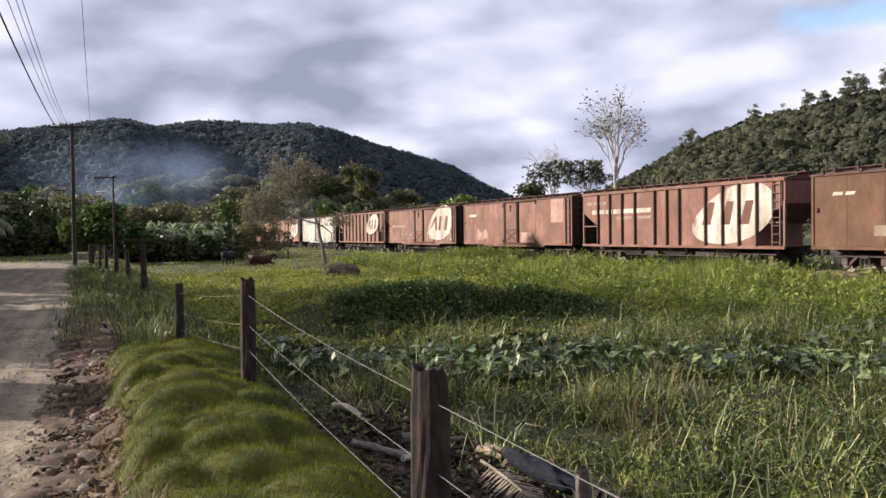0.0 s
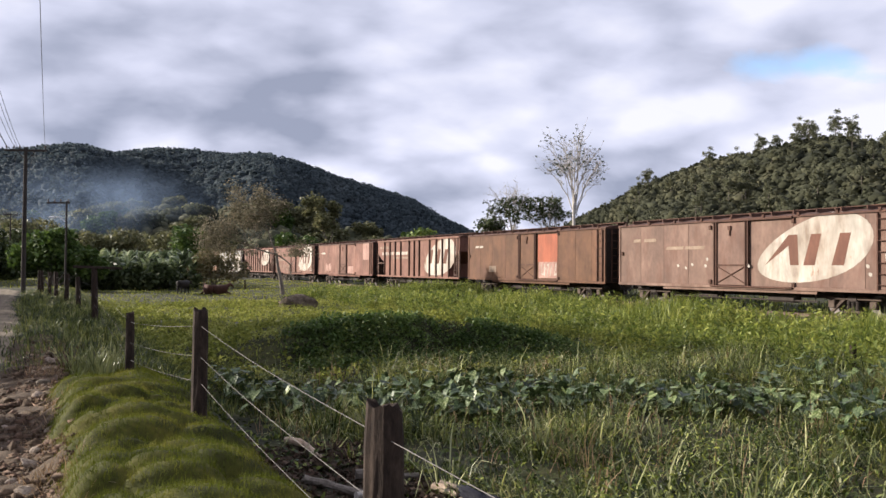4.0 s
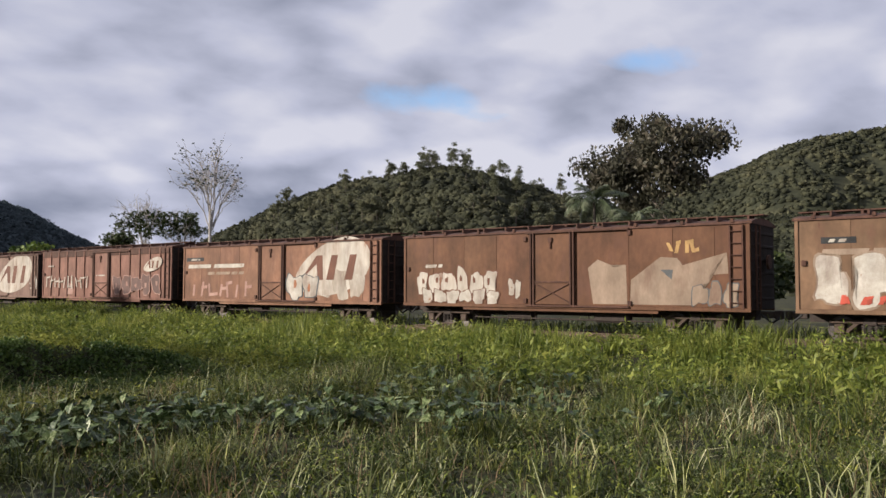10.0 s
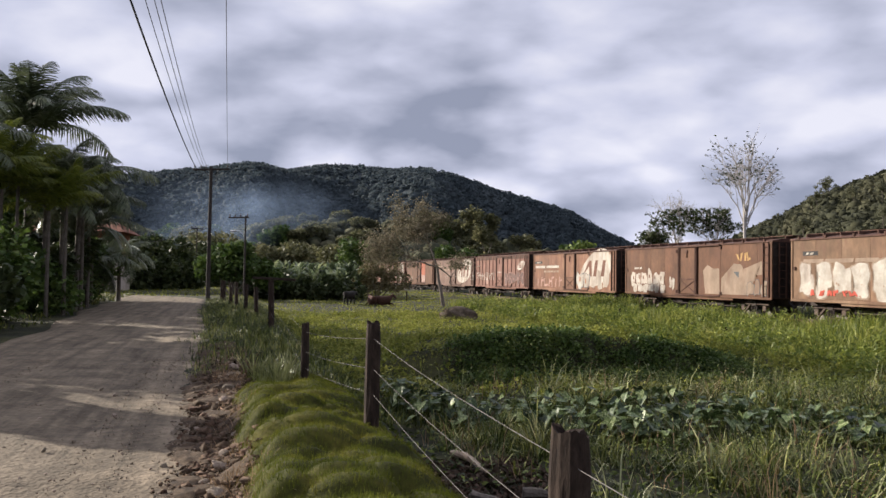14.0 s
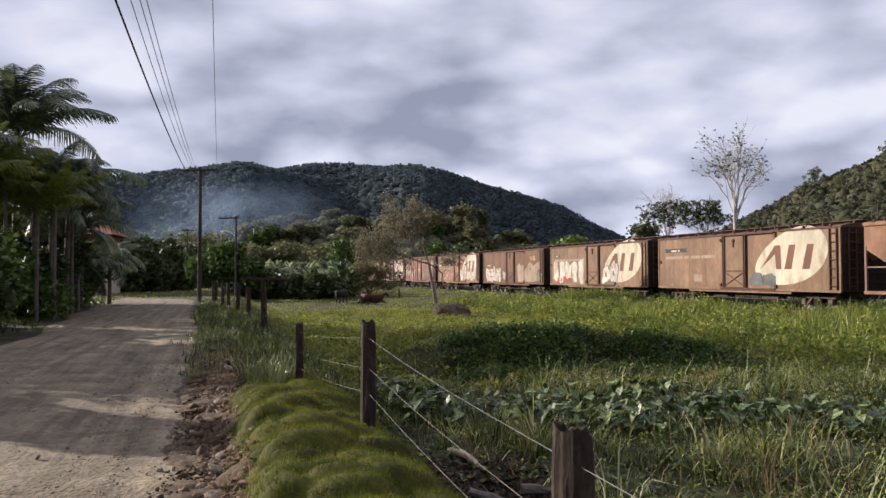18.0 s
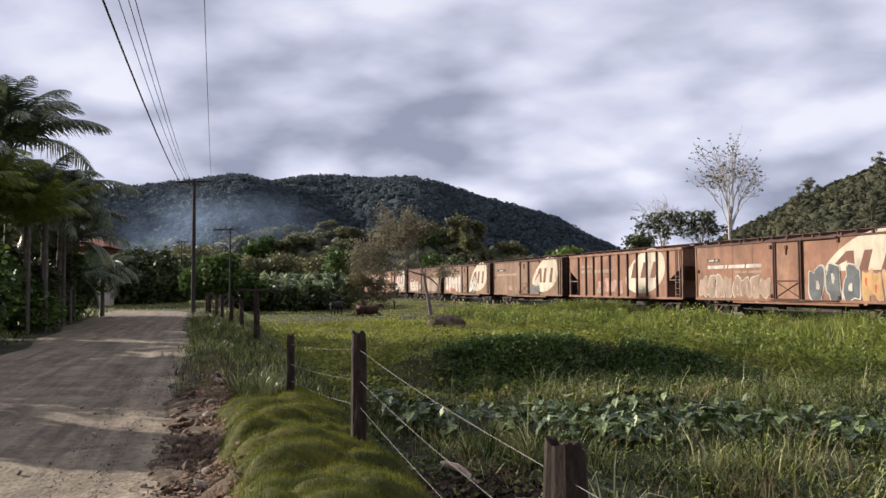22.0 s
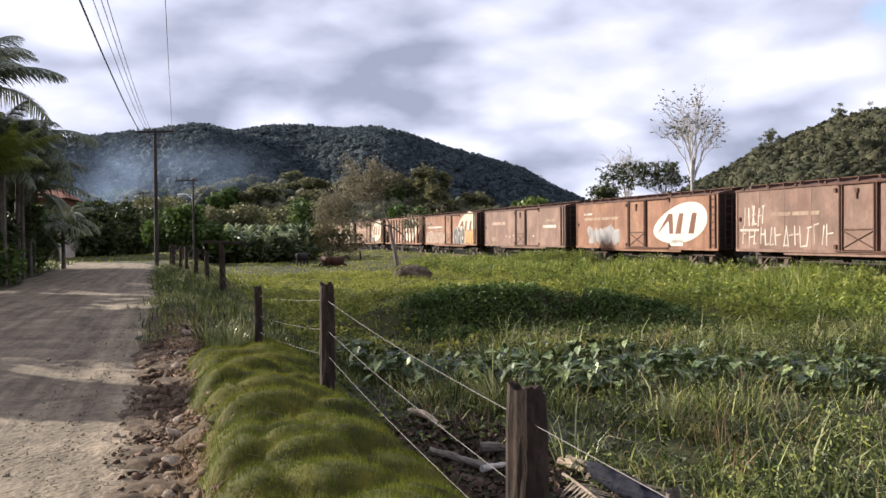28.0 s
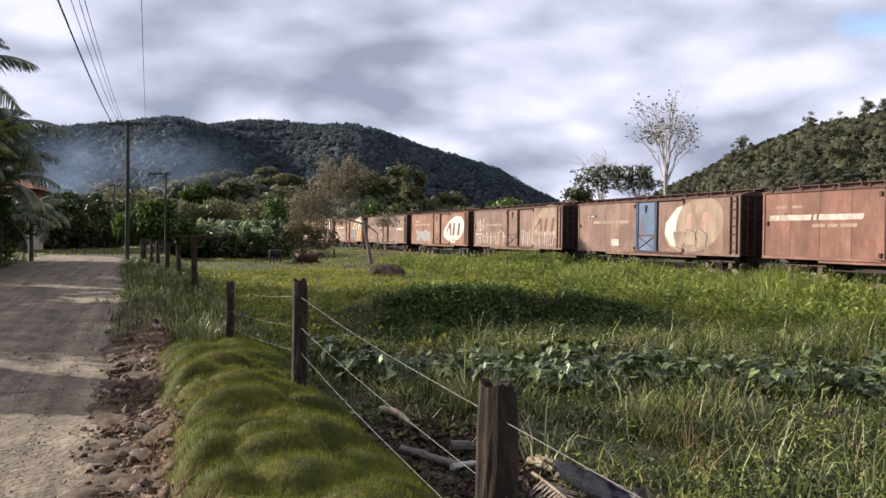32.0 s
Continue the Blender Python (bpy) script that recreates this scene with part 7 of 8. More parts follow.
def boxcar(tall=False):
    w = new("boxcar")
    top = 3.92 if not tall else 4.02
    bm = bmesh.new()
    box(bm, -HALF, HALF, -1.38, 1.38, 0.98, top, 0.025)
    part("body", bm, PAINT["brown"], w)
    # flat sheets riveted on the near side, with joints between them
    edges = [7.33, 5.75, 4.15, 2.55, 1.02] if not tall else [7.33, 6.25, 5.2, 4.15, 3.1, 2.05, 1.02]
    rights = [-1.02, -3.12, -4.75, -6.2, -7.33] if not tall else [-1.02, -2.05, -3.1, -4.15, -5.2, -6.25, -7.33]
    for side in (edges, rights):
        for a, b in zip(side, side[1:]):
            bm = bmesh.new()
            box(bm, b + 0.006, a - 0.006, 1.38, 1.392, 1.06, top - 0.09 if not tall else top - 0.42, 0.004)
            part("side_sheet", bm, PAINT["brown"], w)
    if tall:
        for x in edges[1:-1] + rights[1:-1]:
            bm = bmesh.new()
            box(bm, x - 0.045, x + 0.045, 1.392, 1.45, 1.0, top - 0.05)
            part("rib", bm, PAINT["brown"], w)
        bm = bmesh.new()
        box(bm, -HALF, HALF, 1.38, 1.42, top - 0.40, top - 0.02, 0.01)
        part("top_fascia", bm, M["door_post"], w)
    for o in (1, -1):
        for x in (-HALF + 0.06, HALF - 0.06):
            bm = bmesh.new()
            box(bm, x - 0.05, x + 0.05, o * 1.40 - 0.03, o * 1.40 + 0.03, 0.98, top)
            part("corner_post", bm, PAINT["brown"], w)
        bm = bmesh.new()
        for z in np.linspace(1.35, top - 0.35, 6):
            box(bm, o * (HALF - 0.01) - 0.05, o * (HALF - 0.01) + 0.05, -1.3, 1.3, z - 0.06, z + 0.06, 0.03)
        part("end_rib", bm, M["end_shade"], w)
        # thin sheet over the body's end, coloured dark for its shade
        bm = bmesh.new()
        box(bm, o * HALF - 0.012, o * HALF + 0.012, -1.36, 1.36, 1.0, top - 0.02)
        part("end_wall", bm, M["end_shade"], w, "dark end wall with its shade in the colour")
        bm = bmesh.new()
        box(bm, -HALF, HALF, o * 1.41 - 0.04, o * 1.41 + 0.04, 0.92, 1.05, 0.01)
        box(bm, -4.2, 4.2, o * 1.36 - 0.03, o * 1.36 + 0.03, 0.80, 0.93, 0.01)
        part("side_sill", bm, PAINT["brown"], w)
    d = part("door", (lambda b: (box(b, -0.86, 0.86, 1.395, 1.44, 1.07, 3.76, 0.012), b)[1])(bmesh.new()), PAINT["brown"], w)
    for x in (-0.93, -0.80, 0.80, 0.93):
        bm = bmesh.new()
        box(bm, x - 0.035, x + 0.035, 1.40, 1.50, 0.98, 3.84, 0.008)
        part("door_post", bm, M["door_post"], w)
    bm = bmesh.new()
    box(bm, -0.8, 0.8, 1.44, 1.475, 1.90, 1.96)
    for sx in (-1, 1):
        rod(bm, (sx * 0.74, 1.455, 1.86), (-sx * 0.74, 1.455, 1.16), 0.026, n=6)
    part("brace", bm, M["door_post"], d)
    bm = bmesh.new()
    rod(bm, (0.05, 1.47, 3.20), (0.05, 1.47, 3.62), 0.035, n=6)
    box(bm, -0.02, 0.14, 1.44, 1.50, 3.45, 3.62)
    part("latch", bm, M["door_post"], d)
    for z0, z1, x0 in ((3.80, 3.88, -3.15), (0.98, 1.05, -3.15)):
        bm = bmesh.new()
        box(bm, x0, 1.15, 1.42, 1.52, z0, z1, 0.01)
        part("door_rail", bm, M["door_post"], w)
    for x, z in ((-3.15, 3.7), (-3.15, 1.15), (1.2, 3.6), (1.2, 1.2), (7.1, 2.5)):
        bm = bmesh.new()
        box(bm, x - 0.07, x + 0.07, 1.39, 1.46, z - 0.09, z + 0.09, 0.01)
        part("bracket", bm, M["door_post"], w)
    ladder(w, -6.92, 1.41, 1.02, top - 0.12, 7, M["door_post"])
    ladder(w, -7.46, 0.85, 1.02, top - 0.12, 7, M["door_post"], axis="y")
    ladder(w, 7.46, -0.85, 1.02, top - 0.12, 7, M["door_post"], axis="y")
    bm = bmesh.new()
    rod(bm, (-7.48, -0.2, 2.6), (-7.56, -0.2, 2.6), 0.25, n=16)
    part("brake_wheel", bm, M["door_post"], w)
    roof_parts(w, top, 0.16, M["door_post"])
    under_gear(w)
    return w


def hopper(ribs):
    w = new("hopper_wagon")
    top = 3.94
    pts = [(HALF, top), (HALF, 2.85), (5.88, 2.02), (5.88, 1.02), (-5.88, 1.02), (-5.88, 2.02), (-HALF, 2.85), (-HALF, top)]
    bm = bmesh.new()
    a = [bm.verts.new((x, 1.36, z)) for x, z in pts]
    b = [bm.verts.new((x, -1.36, z)) for x, z in pts]
    bm.faces.new(a)
    bm.faces.new(b[::-1])
    for i in range(8):
        bm.faces.new((a[i], b[i], b[(i + 1) % 8], a[(i + 1) % 8]))
    bmesh.ops.recalc_face_normals(bm, faces=bm.faces)
    part("body", bm, PAINT["red"], w)
    for x in ribs:
        bm = bmesh.new()
        box(bm, x - 0.045, x + 0.045, 1.36, 1.47, 1.02, top - 0.10, 0.01)
        part("rib", bm, M["door_post"], w)
    for o in (1, -1):
        bm = bmesh.new()
        box(bm, -HALF, HALF, o * 1.38 - 0.05, o * 1.38 + 0.05, 0.90, 1.04, 0.01)
        part("side_sill", bm, PAINT["red"], w)
        bm = bmesh.new()
        box(bm, -HALF, HALF, o * 1.38 - 0.05, o * 1.38 + 0.05, top - 0.14, top + 0.02, 0.01)
        part("top_chord", bm, PAINT["red"], w)
        for y in (1.33, -1.33):
            bm = bmesh.new()
            box(bm, o * 7.31 - 0.05, o * 7.31 + 0.05, y - 0.05, y + 0.05, 0.98, 2.95)
            box(bm, min(o * 5.9, o * 7.3), max(o * 5.9, o * 7.3), y - 0.03, y + 0.03, 2.02, 2.08)
            part("end_frame", bm, PAINT["dull"], w)
        bm = bmesh.new()
        box(bm, o * 6.4 - 0.9, o * 6.4 + 0.9, -1.3, 1.3, 0.98, 1.04)
        part("end_platform", bm, M["iron"], w)
    for x in (-3.4, 0.0, 3.4):
        bm = bmesh.new()
        t = [bm.verts.new((x + sx * 1.5, sy * 1.2, 1.02)) for sx, sy in ((-1, -1), (1, -1), (1, 1), (-1, 1))]
        u = [bm.verts.new((x + sx * 0.45, sy * 0.8, 0.42)) for sx, sy in ((-1, -1), (1, -1), (1, 1), (-1, 1))]
        bm.faces.new(u[::-1])
        for i in range(4):
            bm.faces.new((t[i], t[(i + 1) % 4], u[(i + 1) % 4], u[i]))
        bmesh.ops.recalc_face_normals(bm, faces=bm.faces)
        part("chute", bm, M["iron"], w)
    ladder(w, -6.95, 1.40, 1.02, top - 0.1, 8, PAINT["dull"])
    ladder(w, 7.40, -0.85, 1.02, top - 0.1, 8, PAINT["dull"], axis="y")
    roof_parts(w, top, 0.14, M["door_post"], 1.38)
    under_gear(w)
    return w


# flat painted marks on a wagon's near side, a few millimetres proud of the sheets
def patch(w, name, pts, mat, y=1.398, label=""):
    bm = bmesh.new()
    f = [bm.verts.new((x, y, z)) for x, z in pts]
    g = [bm.verts.new((x, y - 0.003, z)) for x, z in pts]
    bm.faces.new(f)
    n = len(pts)
    for i in range(n):
        bm.faces.new((f[i], g[i], g[(i + 1) % n], f[(i + 1) % n]))
    bmesh.ops.triangulate(bm, faces=[q for q in bm.faces if len(q.verts) > 4])
    bmesh.ops.recalc_face_normals(bm, faces=bm.faces)
    return part(name, bm, M[mat], w, label)


def emblem(w, cx=-4.05, cz=2.5, rx=2.6, rz=1.05, tilt=-15, mat="white_paint", shapes=True, y=1.398, low=None, full=True):
    """A slanted oval with three slanted dark marks in it."""
    a = radians(tilt)
    pts = []
    for k in range(40):
        t = 2 * math.pi * k / 40
        ex, ez = rx * math.cos(t), rz * math.sin(t)
        # fuller towards its upper trailing end
        ez *= 1 - 0.18 * (ex / rx)
        x, z = cx + ex * math.cos(a) - ez * math.sin(a), cz + ex * math.sin(a) + ez * math.cos(a)
        if low is not None:
            z = max(z, low)
        pts.append((x, z))
    patch(w, "painted_oval", pts, mat, y, "worn white painted oval emblem")
    if shapes:
        s = rx / 2.55
        for x0, kind in ((1.55, 0), (0.25, 1), (-0.95, 1)):
            b0, b1 = cz - 0.55 * s, cz + 0.62 * s
            if low is not None:
                b0 = max(b0, low)
            if kind == 0:
                q = [(cx + (x0 + 0.55) * s, b0), (cx + (x0 - 0.55) * s, b1), (cx + (x0 - 0.95) * s, b1), (cx + (x0 - 1.0) * s, b0), (cx + (x0 - 0.62) * s, b0), (cx + (x0 - 0.55) * s, cz + 0.2 * s)]
            else:
                q = [(cx + (x0 + 0.10) * s, b0), (cx + (x0 - 0.25) * s, b1), (cx + (x0 - 0.68) * s, b1), (cx + (x0 - 0.40) * s, b0)]
            patch(w, "emblem_mark", q, "emblem_red", y + 0.004)


def bars(w, x0, x1, z, h, mat="white_paint", n=3, y=1.398, slant=0.06):
    """Unreadable lettering as a row of plain bars."""
    rng = random.Random(int(x0 * 100) + int(z * 37))
    cuts = sorted(rng.uniform(0.15, 0.85) for _ in range(n - 1))
    cuts = [0] + cuts + [1]
    for a, b in zip(cuts, cuts[1:]):
        xa, xb = x0 + (x1 - x0) * a, x0 + (x1 - x0) * b + 0.12
        if xa - xb > 0.1:
            patch(w, "lettering_bar", [(xa, z), (xb, z), (xb - slant, z + h), (xa - slant, z + h)], mat, y)


def blob_pts(cx, cz, rx, rz, rng, n=26, square=0.62):
    pts = []
    p = [rng.uniform(0, 6.3) for _ in range(3)]
    for k in range(n):
        t = 2 * math.pi * k / n
        c, s = math.cos(t), math.sin(t)
        j = 1 + 0.15 * math.sin(2 * t + p[0]) + 0.13 * math.sin(3 * t + p[1]) + 0.09 * math.sin(5 * t + p[2]) + 0.05 * math.sin(7 * t + p[0])
        pts.append((cx + rx * math.copysign(abs(c) ** square, c) * j, cz + rz * math.copysign(abs(s) ** square, s) * j))
    return pts


def graffiti(w, x0, x1, z0, z1, n, fill, line=None, seed=0, y=1.398, hollow=None):
    """A row of rounded sprayed shapes, outlined, touching one another."""
    rng = random.Random(seed)
    step = (x0 - x1) / n
    for k in range(n):
        cx = x0 - step * (k + 0.5)
        cz = (z0 + z1) / 2 + rng.uniform(-0.06, 0.06) * (z1 - z0)
        rx, rz = step * rng.uniform(0.39, 0.48), (z1 - z0) / 2 * rng.uniform(0.85, 1.05)
        pts = blob_pts(cx, cz, rx, rz, rng)
        yy = y + 0.0015 * (k % 3)
        if line:
            patch(w, "sprayed_outline", [(cx + (x - cx) * 1.16, cz + (z - cz) * 1.09) for x, z in pts], line, yy)
        patch(w, "sprayed_shape", pts, fill, yy + 0.005)
        if hollow:
            patch(w, "sprayed_hole", blob_pts(cx + rng.uniform(-0.1, 0.1), cz + rng.uniform(-0.2, 0.3) * rz, rx * 0.22, rz * 0.30, rng, 10), hollow, yy + 0.010)


def strokes(w, x0, x1, z0, z1, n, mat, seed=0, thick=0.09, y=1.398):
    """Sprayed upright strokes with hooks, as of a tag that cannot be read."""
    rng = random.Random(seed)
    for k in range(n):
        x = x0 + (x1 - x0) * (k + 0.5) / n + rng.uniform(-0.1, 0.1)
        a, b = z0 + rng.uniform(0, 0.15) * (z1 - z0), z1 - rng.uniform(0, 0.2) * (z1 - z0)
        l = rng.uniform(-0.18, 0.18)
        patch(w, "sprayed_stroke", [(x - thick / 2, a), (x + thick / 2, a), (x + thick / 2 + l, b), (x - thick / 2 + l, b)], mat, y + 0.001 * (k % 4))
        if rng.random() < 0.75:
            zz = rng.choice((a, b - thick, (a + b) / 2))
            d = (x1 - x0) / n * rng.uniform(0.5, 0.95)
            patch(w, "sprayed_stroke", [(x, zz), (x + d, zz + 0.05), (x + d, zz + thick + 0.05), (x, zz + thick)], mat, y + 0.006 + 0.001 * (k % 3))


def panel(w, x0, x1, z0, z1, mat, y=1.398, name="painted_panel"):
    return patch(w, name, [(x0, z0), (x1, z0), (x1, z1), (x0, z1)], mat, y)


def recolor(w, tone, door=None):
    for o in w.children_recursive:
        if o.type == "MESH" and o.data.materials and o.data.materials[0] in (PAINT["brown"], PAINT["red"]):
            o.material_slots[0].link = "OBJECT"
            o.material_slots[0].material = PAINT[tone]
    if door:
        for o in w.children:
            if o.name.startswith("door") and not o.name.startswith("door_rail"):
                o.material_slots[0].link = "OBJECT"
                o.material_slots[0].material = PAINT[door]


def dress(w, k):
    """The marks that set one wagon apart."""
    if k == -6:
        emblem(w, rx=2.0, rz=1.0)
    if k == -5:
        panel(w, 6.8, 2.2, 1.2, 3.0, "white_paint")
        panel(w, -1.4, -6.2, 1.3, 3.4, "white_paint")
    if k == -4:
        emblem(w, cz=2.7, rx=1.9, rz=0.9, y=1.478)
    if k == -3:
        emblem(w, cx=-4.3, cz=2.55, rx=2.5, rz=1.3)
        bars(w, 6.5, 3.2, 2.35, 0.20, "spray_tan", 3)
        strokes(w, 6.4, 1.4, 1.15, 2.1, 8, "spray_tan", 3)
        strokes(w, -1.3, -6.6, 1.15, 1.9, 9, "white_paint", 4)
    if k == -2:
        panel(w, -5.0, -6.4, 2.35, 3.85, "spray_pink")
        panel(w, -1.2, -2.6, 1.1, 1.75, "spray_pink")
        bars(w, 6.6, 5.2, 2.95, 0.18, "white_paint", 2)
        graffiti(w, 5.3, 3.5, 1.2, 2.0, 3, "spray_pink", None, 3)
    if k == -1:
        emblem(w, cx=-4.3, cz=2.4, rx=2.6, rz=1.25, y=1.372, shapes=False)
        for x0 in (-2.9, -4.1, -5.25):
            patch(w, "emblem_mark", [(x0 + 0.45, 2.0), (x0 + 0.05, 3.05), (x0 - 0.4, 3.05), (x0 - 0.12, 2.0)], "emblem_red", 1.376)
        bars(w, 6.5, 1.2, 2.72, 0.24, "white_paint", 4, 1.372)
        bars(w, 4.2, 1.2, 2.40, 0.15, "spray_tan", 4, 1.372)
        bars(w, 7.0, 5.0, 3.25, 0.18, "spray_tan", 3, 1.372)
    if k == 0:
        panel(w, -1.08, -3.05, 2.1, 3.72, "emblem_fresh")
        panel(w, -1.15, -3.0, 1.15, 2.1, "spray_pink")
        strokes(w, -1.3, -2.9, 1.2, 2.0, 5, "spray_white", 8)
        bars(w, 6.4, 5.3, 3.05, 0.13, "spray_white", 2)
        panel(w, 4.6, 3.7, 1.45, 1.85, "spray_tan")
    if k == 1:
        emblem(w, cx=-3.95, cz=2.5, rx=2.65, rz=1.2)
        bars(w, 6.3, 4.6, 3.05, 0.15, "spray_tan", 3)
        bars(w, 4.0, 1.5, 2.65, 0.14, "spray_tan", 2)
        for x, z in ((3.2, 1.9), (2.7, 1.8), (2.3, 1.95), (1.5, 1.9), (1.4, 2.2), (-6.3, 1.9), (-6.4, 1.6), (-1.0 + 0.0, 1.9)):
            patch(w, "painted_dot", blob_pts(x, z, 0.07, 0.07, random.Random(2), 8), "spray_white", 1.5 if abs(x) < 1.1 else 1.398)
        graffiti(w, -7.0, -7.34, 1.5, 2.4, 1, "spray_white", None, 5, 1.44)
    if k == 2:
        emblem(w, cx=-5.55, cz=2.98, rx=0.95, rz=0.36, y=1.46)
        strokes(w, 7.1, 1.4, 1.55, 2.45, 10, "white_paint", 21, 0.10, 1.453)
        graffiti(w, -1.3, -6.4, 1.35, 2.35, 5, "spray_dim", "spray_pink", 9, 1.453, "spray_pink")
        bars(w, 6.6, 5.6, 3.0, 0.09, "spray_white", 2, 1.453)
        bars(w, 0.6, -0.5, 2.35, 0.08, "spray_white", 2, 1.445)
        panel(w, 4.3, 3.4, 1.2, 1.9, "spray_pink")
    if k == 3:
        emblem(w, cx=-4.2, cz=2.6, rx=2.55, rz=1.25)
        panel(w, 7.1, 5.55, 3.1, 3.3, "black_paint")
        bars(w, 6.7, 5.8, 3.14, 0.10, "spray_white", 2, 1.402)
        bars(w, 6.95, 2.1, 2.72, 0.20, "spray_white", 3)
        bars(w, 5.2, 2.1, 2.36, 0.15, "spray_tan", 4)
        graffiti(w, -1.15, -3.3, 1.12, 2.35, 2, "spray_white", "spray_grey", 12, 1.404, "emblem_orange")
        graffiti(w, -3.3, -6.3, 1.12, 2.45, 3, "white_paint", None, 15, 1.392)
        strokes(w, 6.8, 1.6, 1.1, 2.0, 7, "spray_pink", 17, 0.16)
    if k == 4:
        graffiti(w, 6.7, 2.5, 1.5, 2.4, 6, "white_paint", "emblem_red", 31, 1.398, "emblem_red")
        graffiti(w, 6.4, 2.4, 1.04, 1.62, 6, "spray_white", "emblem_red", 37, 1.414)
        bars(w, 6.2, 5.2, 2.55, 0.13, "spray_white", 2)
        graffiti(w, 2.0, 1.4, 1.4, 2.0, 2, "spray_white", None, 5)
        # a large angular tag
        patch(w, "sprayed_shape", [(-1.7, 1.12), (-1.5, 2.45), (-1.9, 2.75), (-2.4, 2.55), (-2.5, 2.45), (-3.0, 2.55), (-3.05, 1.12)], "spray_tan", 1.398)
        patch(w, "sprayed_shape", [(-3.15, 1.12), (-3.2, 2.0), (-4.3, 2.8), (-4.9, 2.75), (-5.1, 2.5), (-6.6, 2.9), (-6.65, 2.2), (-6.0, 2.15), (-6.0, 1.9), (-5.4, 1.75), (-5.4, 1.12)], "spray_tan", 1.400)
        patch(w, "sprayed_hole", [(-4.3, 2.35), (-4.75, 2.35), (-4.7, 2.0)], "spray_grey", 1.406)
        graffiti(w, -5.4, -7.0, 1.12, 1.8, 3, "spray_tan", "spray_grey", 33, 1.402)
        strokes(w, -4.55, -5.6, 2.92, 3.38, 4, "spray_yellow", 36, 0.13)
    if k == 5:
        emblem(w, cx=-4.1, cz=2.55, rx=2.6, rz=1.3, mat="cream_paint")
        graffiti(w, 6.9, 1.4, 1.2, 2.75, 5, "spray_white", "spray_tan", 41)
        graffiti(w, -1.3, -3.6, 1.15, 2.4, 2, "spray_white", "spray_grey", 43, 1.405, "spray_grey")
        strokes(w, 6.2, 4.4, 1.2, 1.52, 7, "spray_red", 45, 0.14, 1.412)
        strokes(w, 4.0, 3.2, 1.22, 1.5, 3, "spray_red", 46, 0.12, 1.412)
        panel(w, 6.6, 5.6, 3.1, 3.3, "black_paint")
        bars(w, 6.4, 5.8, 3.14, 0.10, "spray_white", 2, 1.402)
        bars(w, 6.6, 2.0, 2.75, 0.18, "spray_tan", 3)
    if k == 6:
        emblem(w, cx=-4.1, cz=2.55, rx=2.55, rz=1.28, mat="cream_paint")
        panel(w, 6.6, 4.4, 3.05, 3.28, "black_paint")
        bars(w, 6.0, 5.0, 3.09, 0.11, "spray_white", 2, 1.402)
        bars(w, 6.6, 1.6, 2.66, 0.17, "spray_tan", 4)
        panel(w, 3.7, 2.9, 1.35, 1.75, "spray_tan")
        graffiti(w, -1.2, -3.2, 1.12, 1.9, 2, "spray_grey", None, 47, 1.405)
    if k == 7:
        emblem(w, cx=-3.2, cz=2.55, rx=2.4, rz=1.3, y=1.372, shapes=False, mat="cream_paint")
        for x0 in (-2.0, -3.15, -4.3):
            patch(w, "emblem_mark", [(x0 + 0.45, 2.2), (x0 + 0.05, 3.2), (x0 - 0.4, 3.2), (x0 - 0.12, 2.2)], "emblem_red", 1.376)
        bars(w, 5.5, 0.8, 2.62, 0.22, "spray_tan", 4, 1.372)
        bars(w, 5.5, 3.6, 3.02, 0.16, "spray_tan", 3, 1.372)
        panel(w, 3.1, 2.2, 1.2, 1.6, "spray_tan", 1.372)
        graffiti(w, 3.0, -0.6, 1.3, 2.1, 4, "spray_pink", None, 51, 1.3665)
    if k == 8:
        emblem(w, cx=-4.6, cz=2.6, rx=2.5, rz=1.25, mat="cream_paint", low=2.35)
        graffiti(w, 7.0, 1.3, 1.08, 2.15, 8, "spray_tan", "spray_white", 61, 1.398, "spray_pink")
        graffiti(w, -1.3, -4.4, 1.08, 2.5, 3, "spray_grey", "spray_white", 63, 1.412, "spray_white")
        graffiti(w, -4.4, -6.6, 1.1, 2.4, 4, "spray_yellow", "spray_pink", 67, 1.408, "spray_red")
        panel(w, 6.3, 5.2, 2.98, 3.16, "black_paint")
        bars(w, 6.2, 5.3, 3.02, 0.1, "spray_white", 2, 1.402)
        bars(w, 6.3, 1.8, 2.62, 0.18, "spray_white", 4)
        bars(w, 4.0, 1.8, 2.35, 0.12, "spray_tan", 3)
    if k == 9:
        panel(w, 5.9, 3.0, 2.68, 2.95, "spray_tan")
        bars(w, 5.6, 3.9, 2.75, 0.14, "spray_pink", 2, 1.402)
        panel(w, -3.8, -5.9, 2.35, 2.55, "spray_white")
        bars(w, -4.2, -5.8, 2.8, 0.18, "spray_tan", 3)
        panel(w, 5.9, 5.0, 1.35, 1.65, "spray_tan")
        for x, z in ((2.9, 1.75), (2.2, 1.7), (1.5, 1.8), (-2.2, 1.75)):
            patch(w, "painted_dot", blob_pts(x, z, 0.10, 0.07, random.Random(2), 8), "spray_white")
    if k == 10:
        emblem(w, cx=-4.05, cz=2.35, rx=2.45, rz=1.05, mat="clean_white", tilt=-10)
        panel(w, -3.2, -4.4, 1.15, 1.5, "clean_white")
        graffiti(w, 5.9, 2.0, 1.2, 2.4, 4, "spray_blue", "spray_tan", 71)
        bars(w, 6.4, 2.1, 2.75, 0.18, "spray_tan", 4)
        bars(w, 6.4, 5.2, 3.1, 0.13, "spray_white", 2)
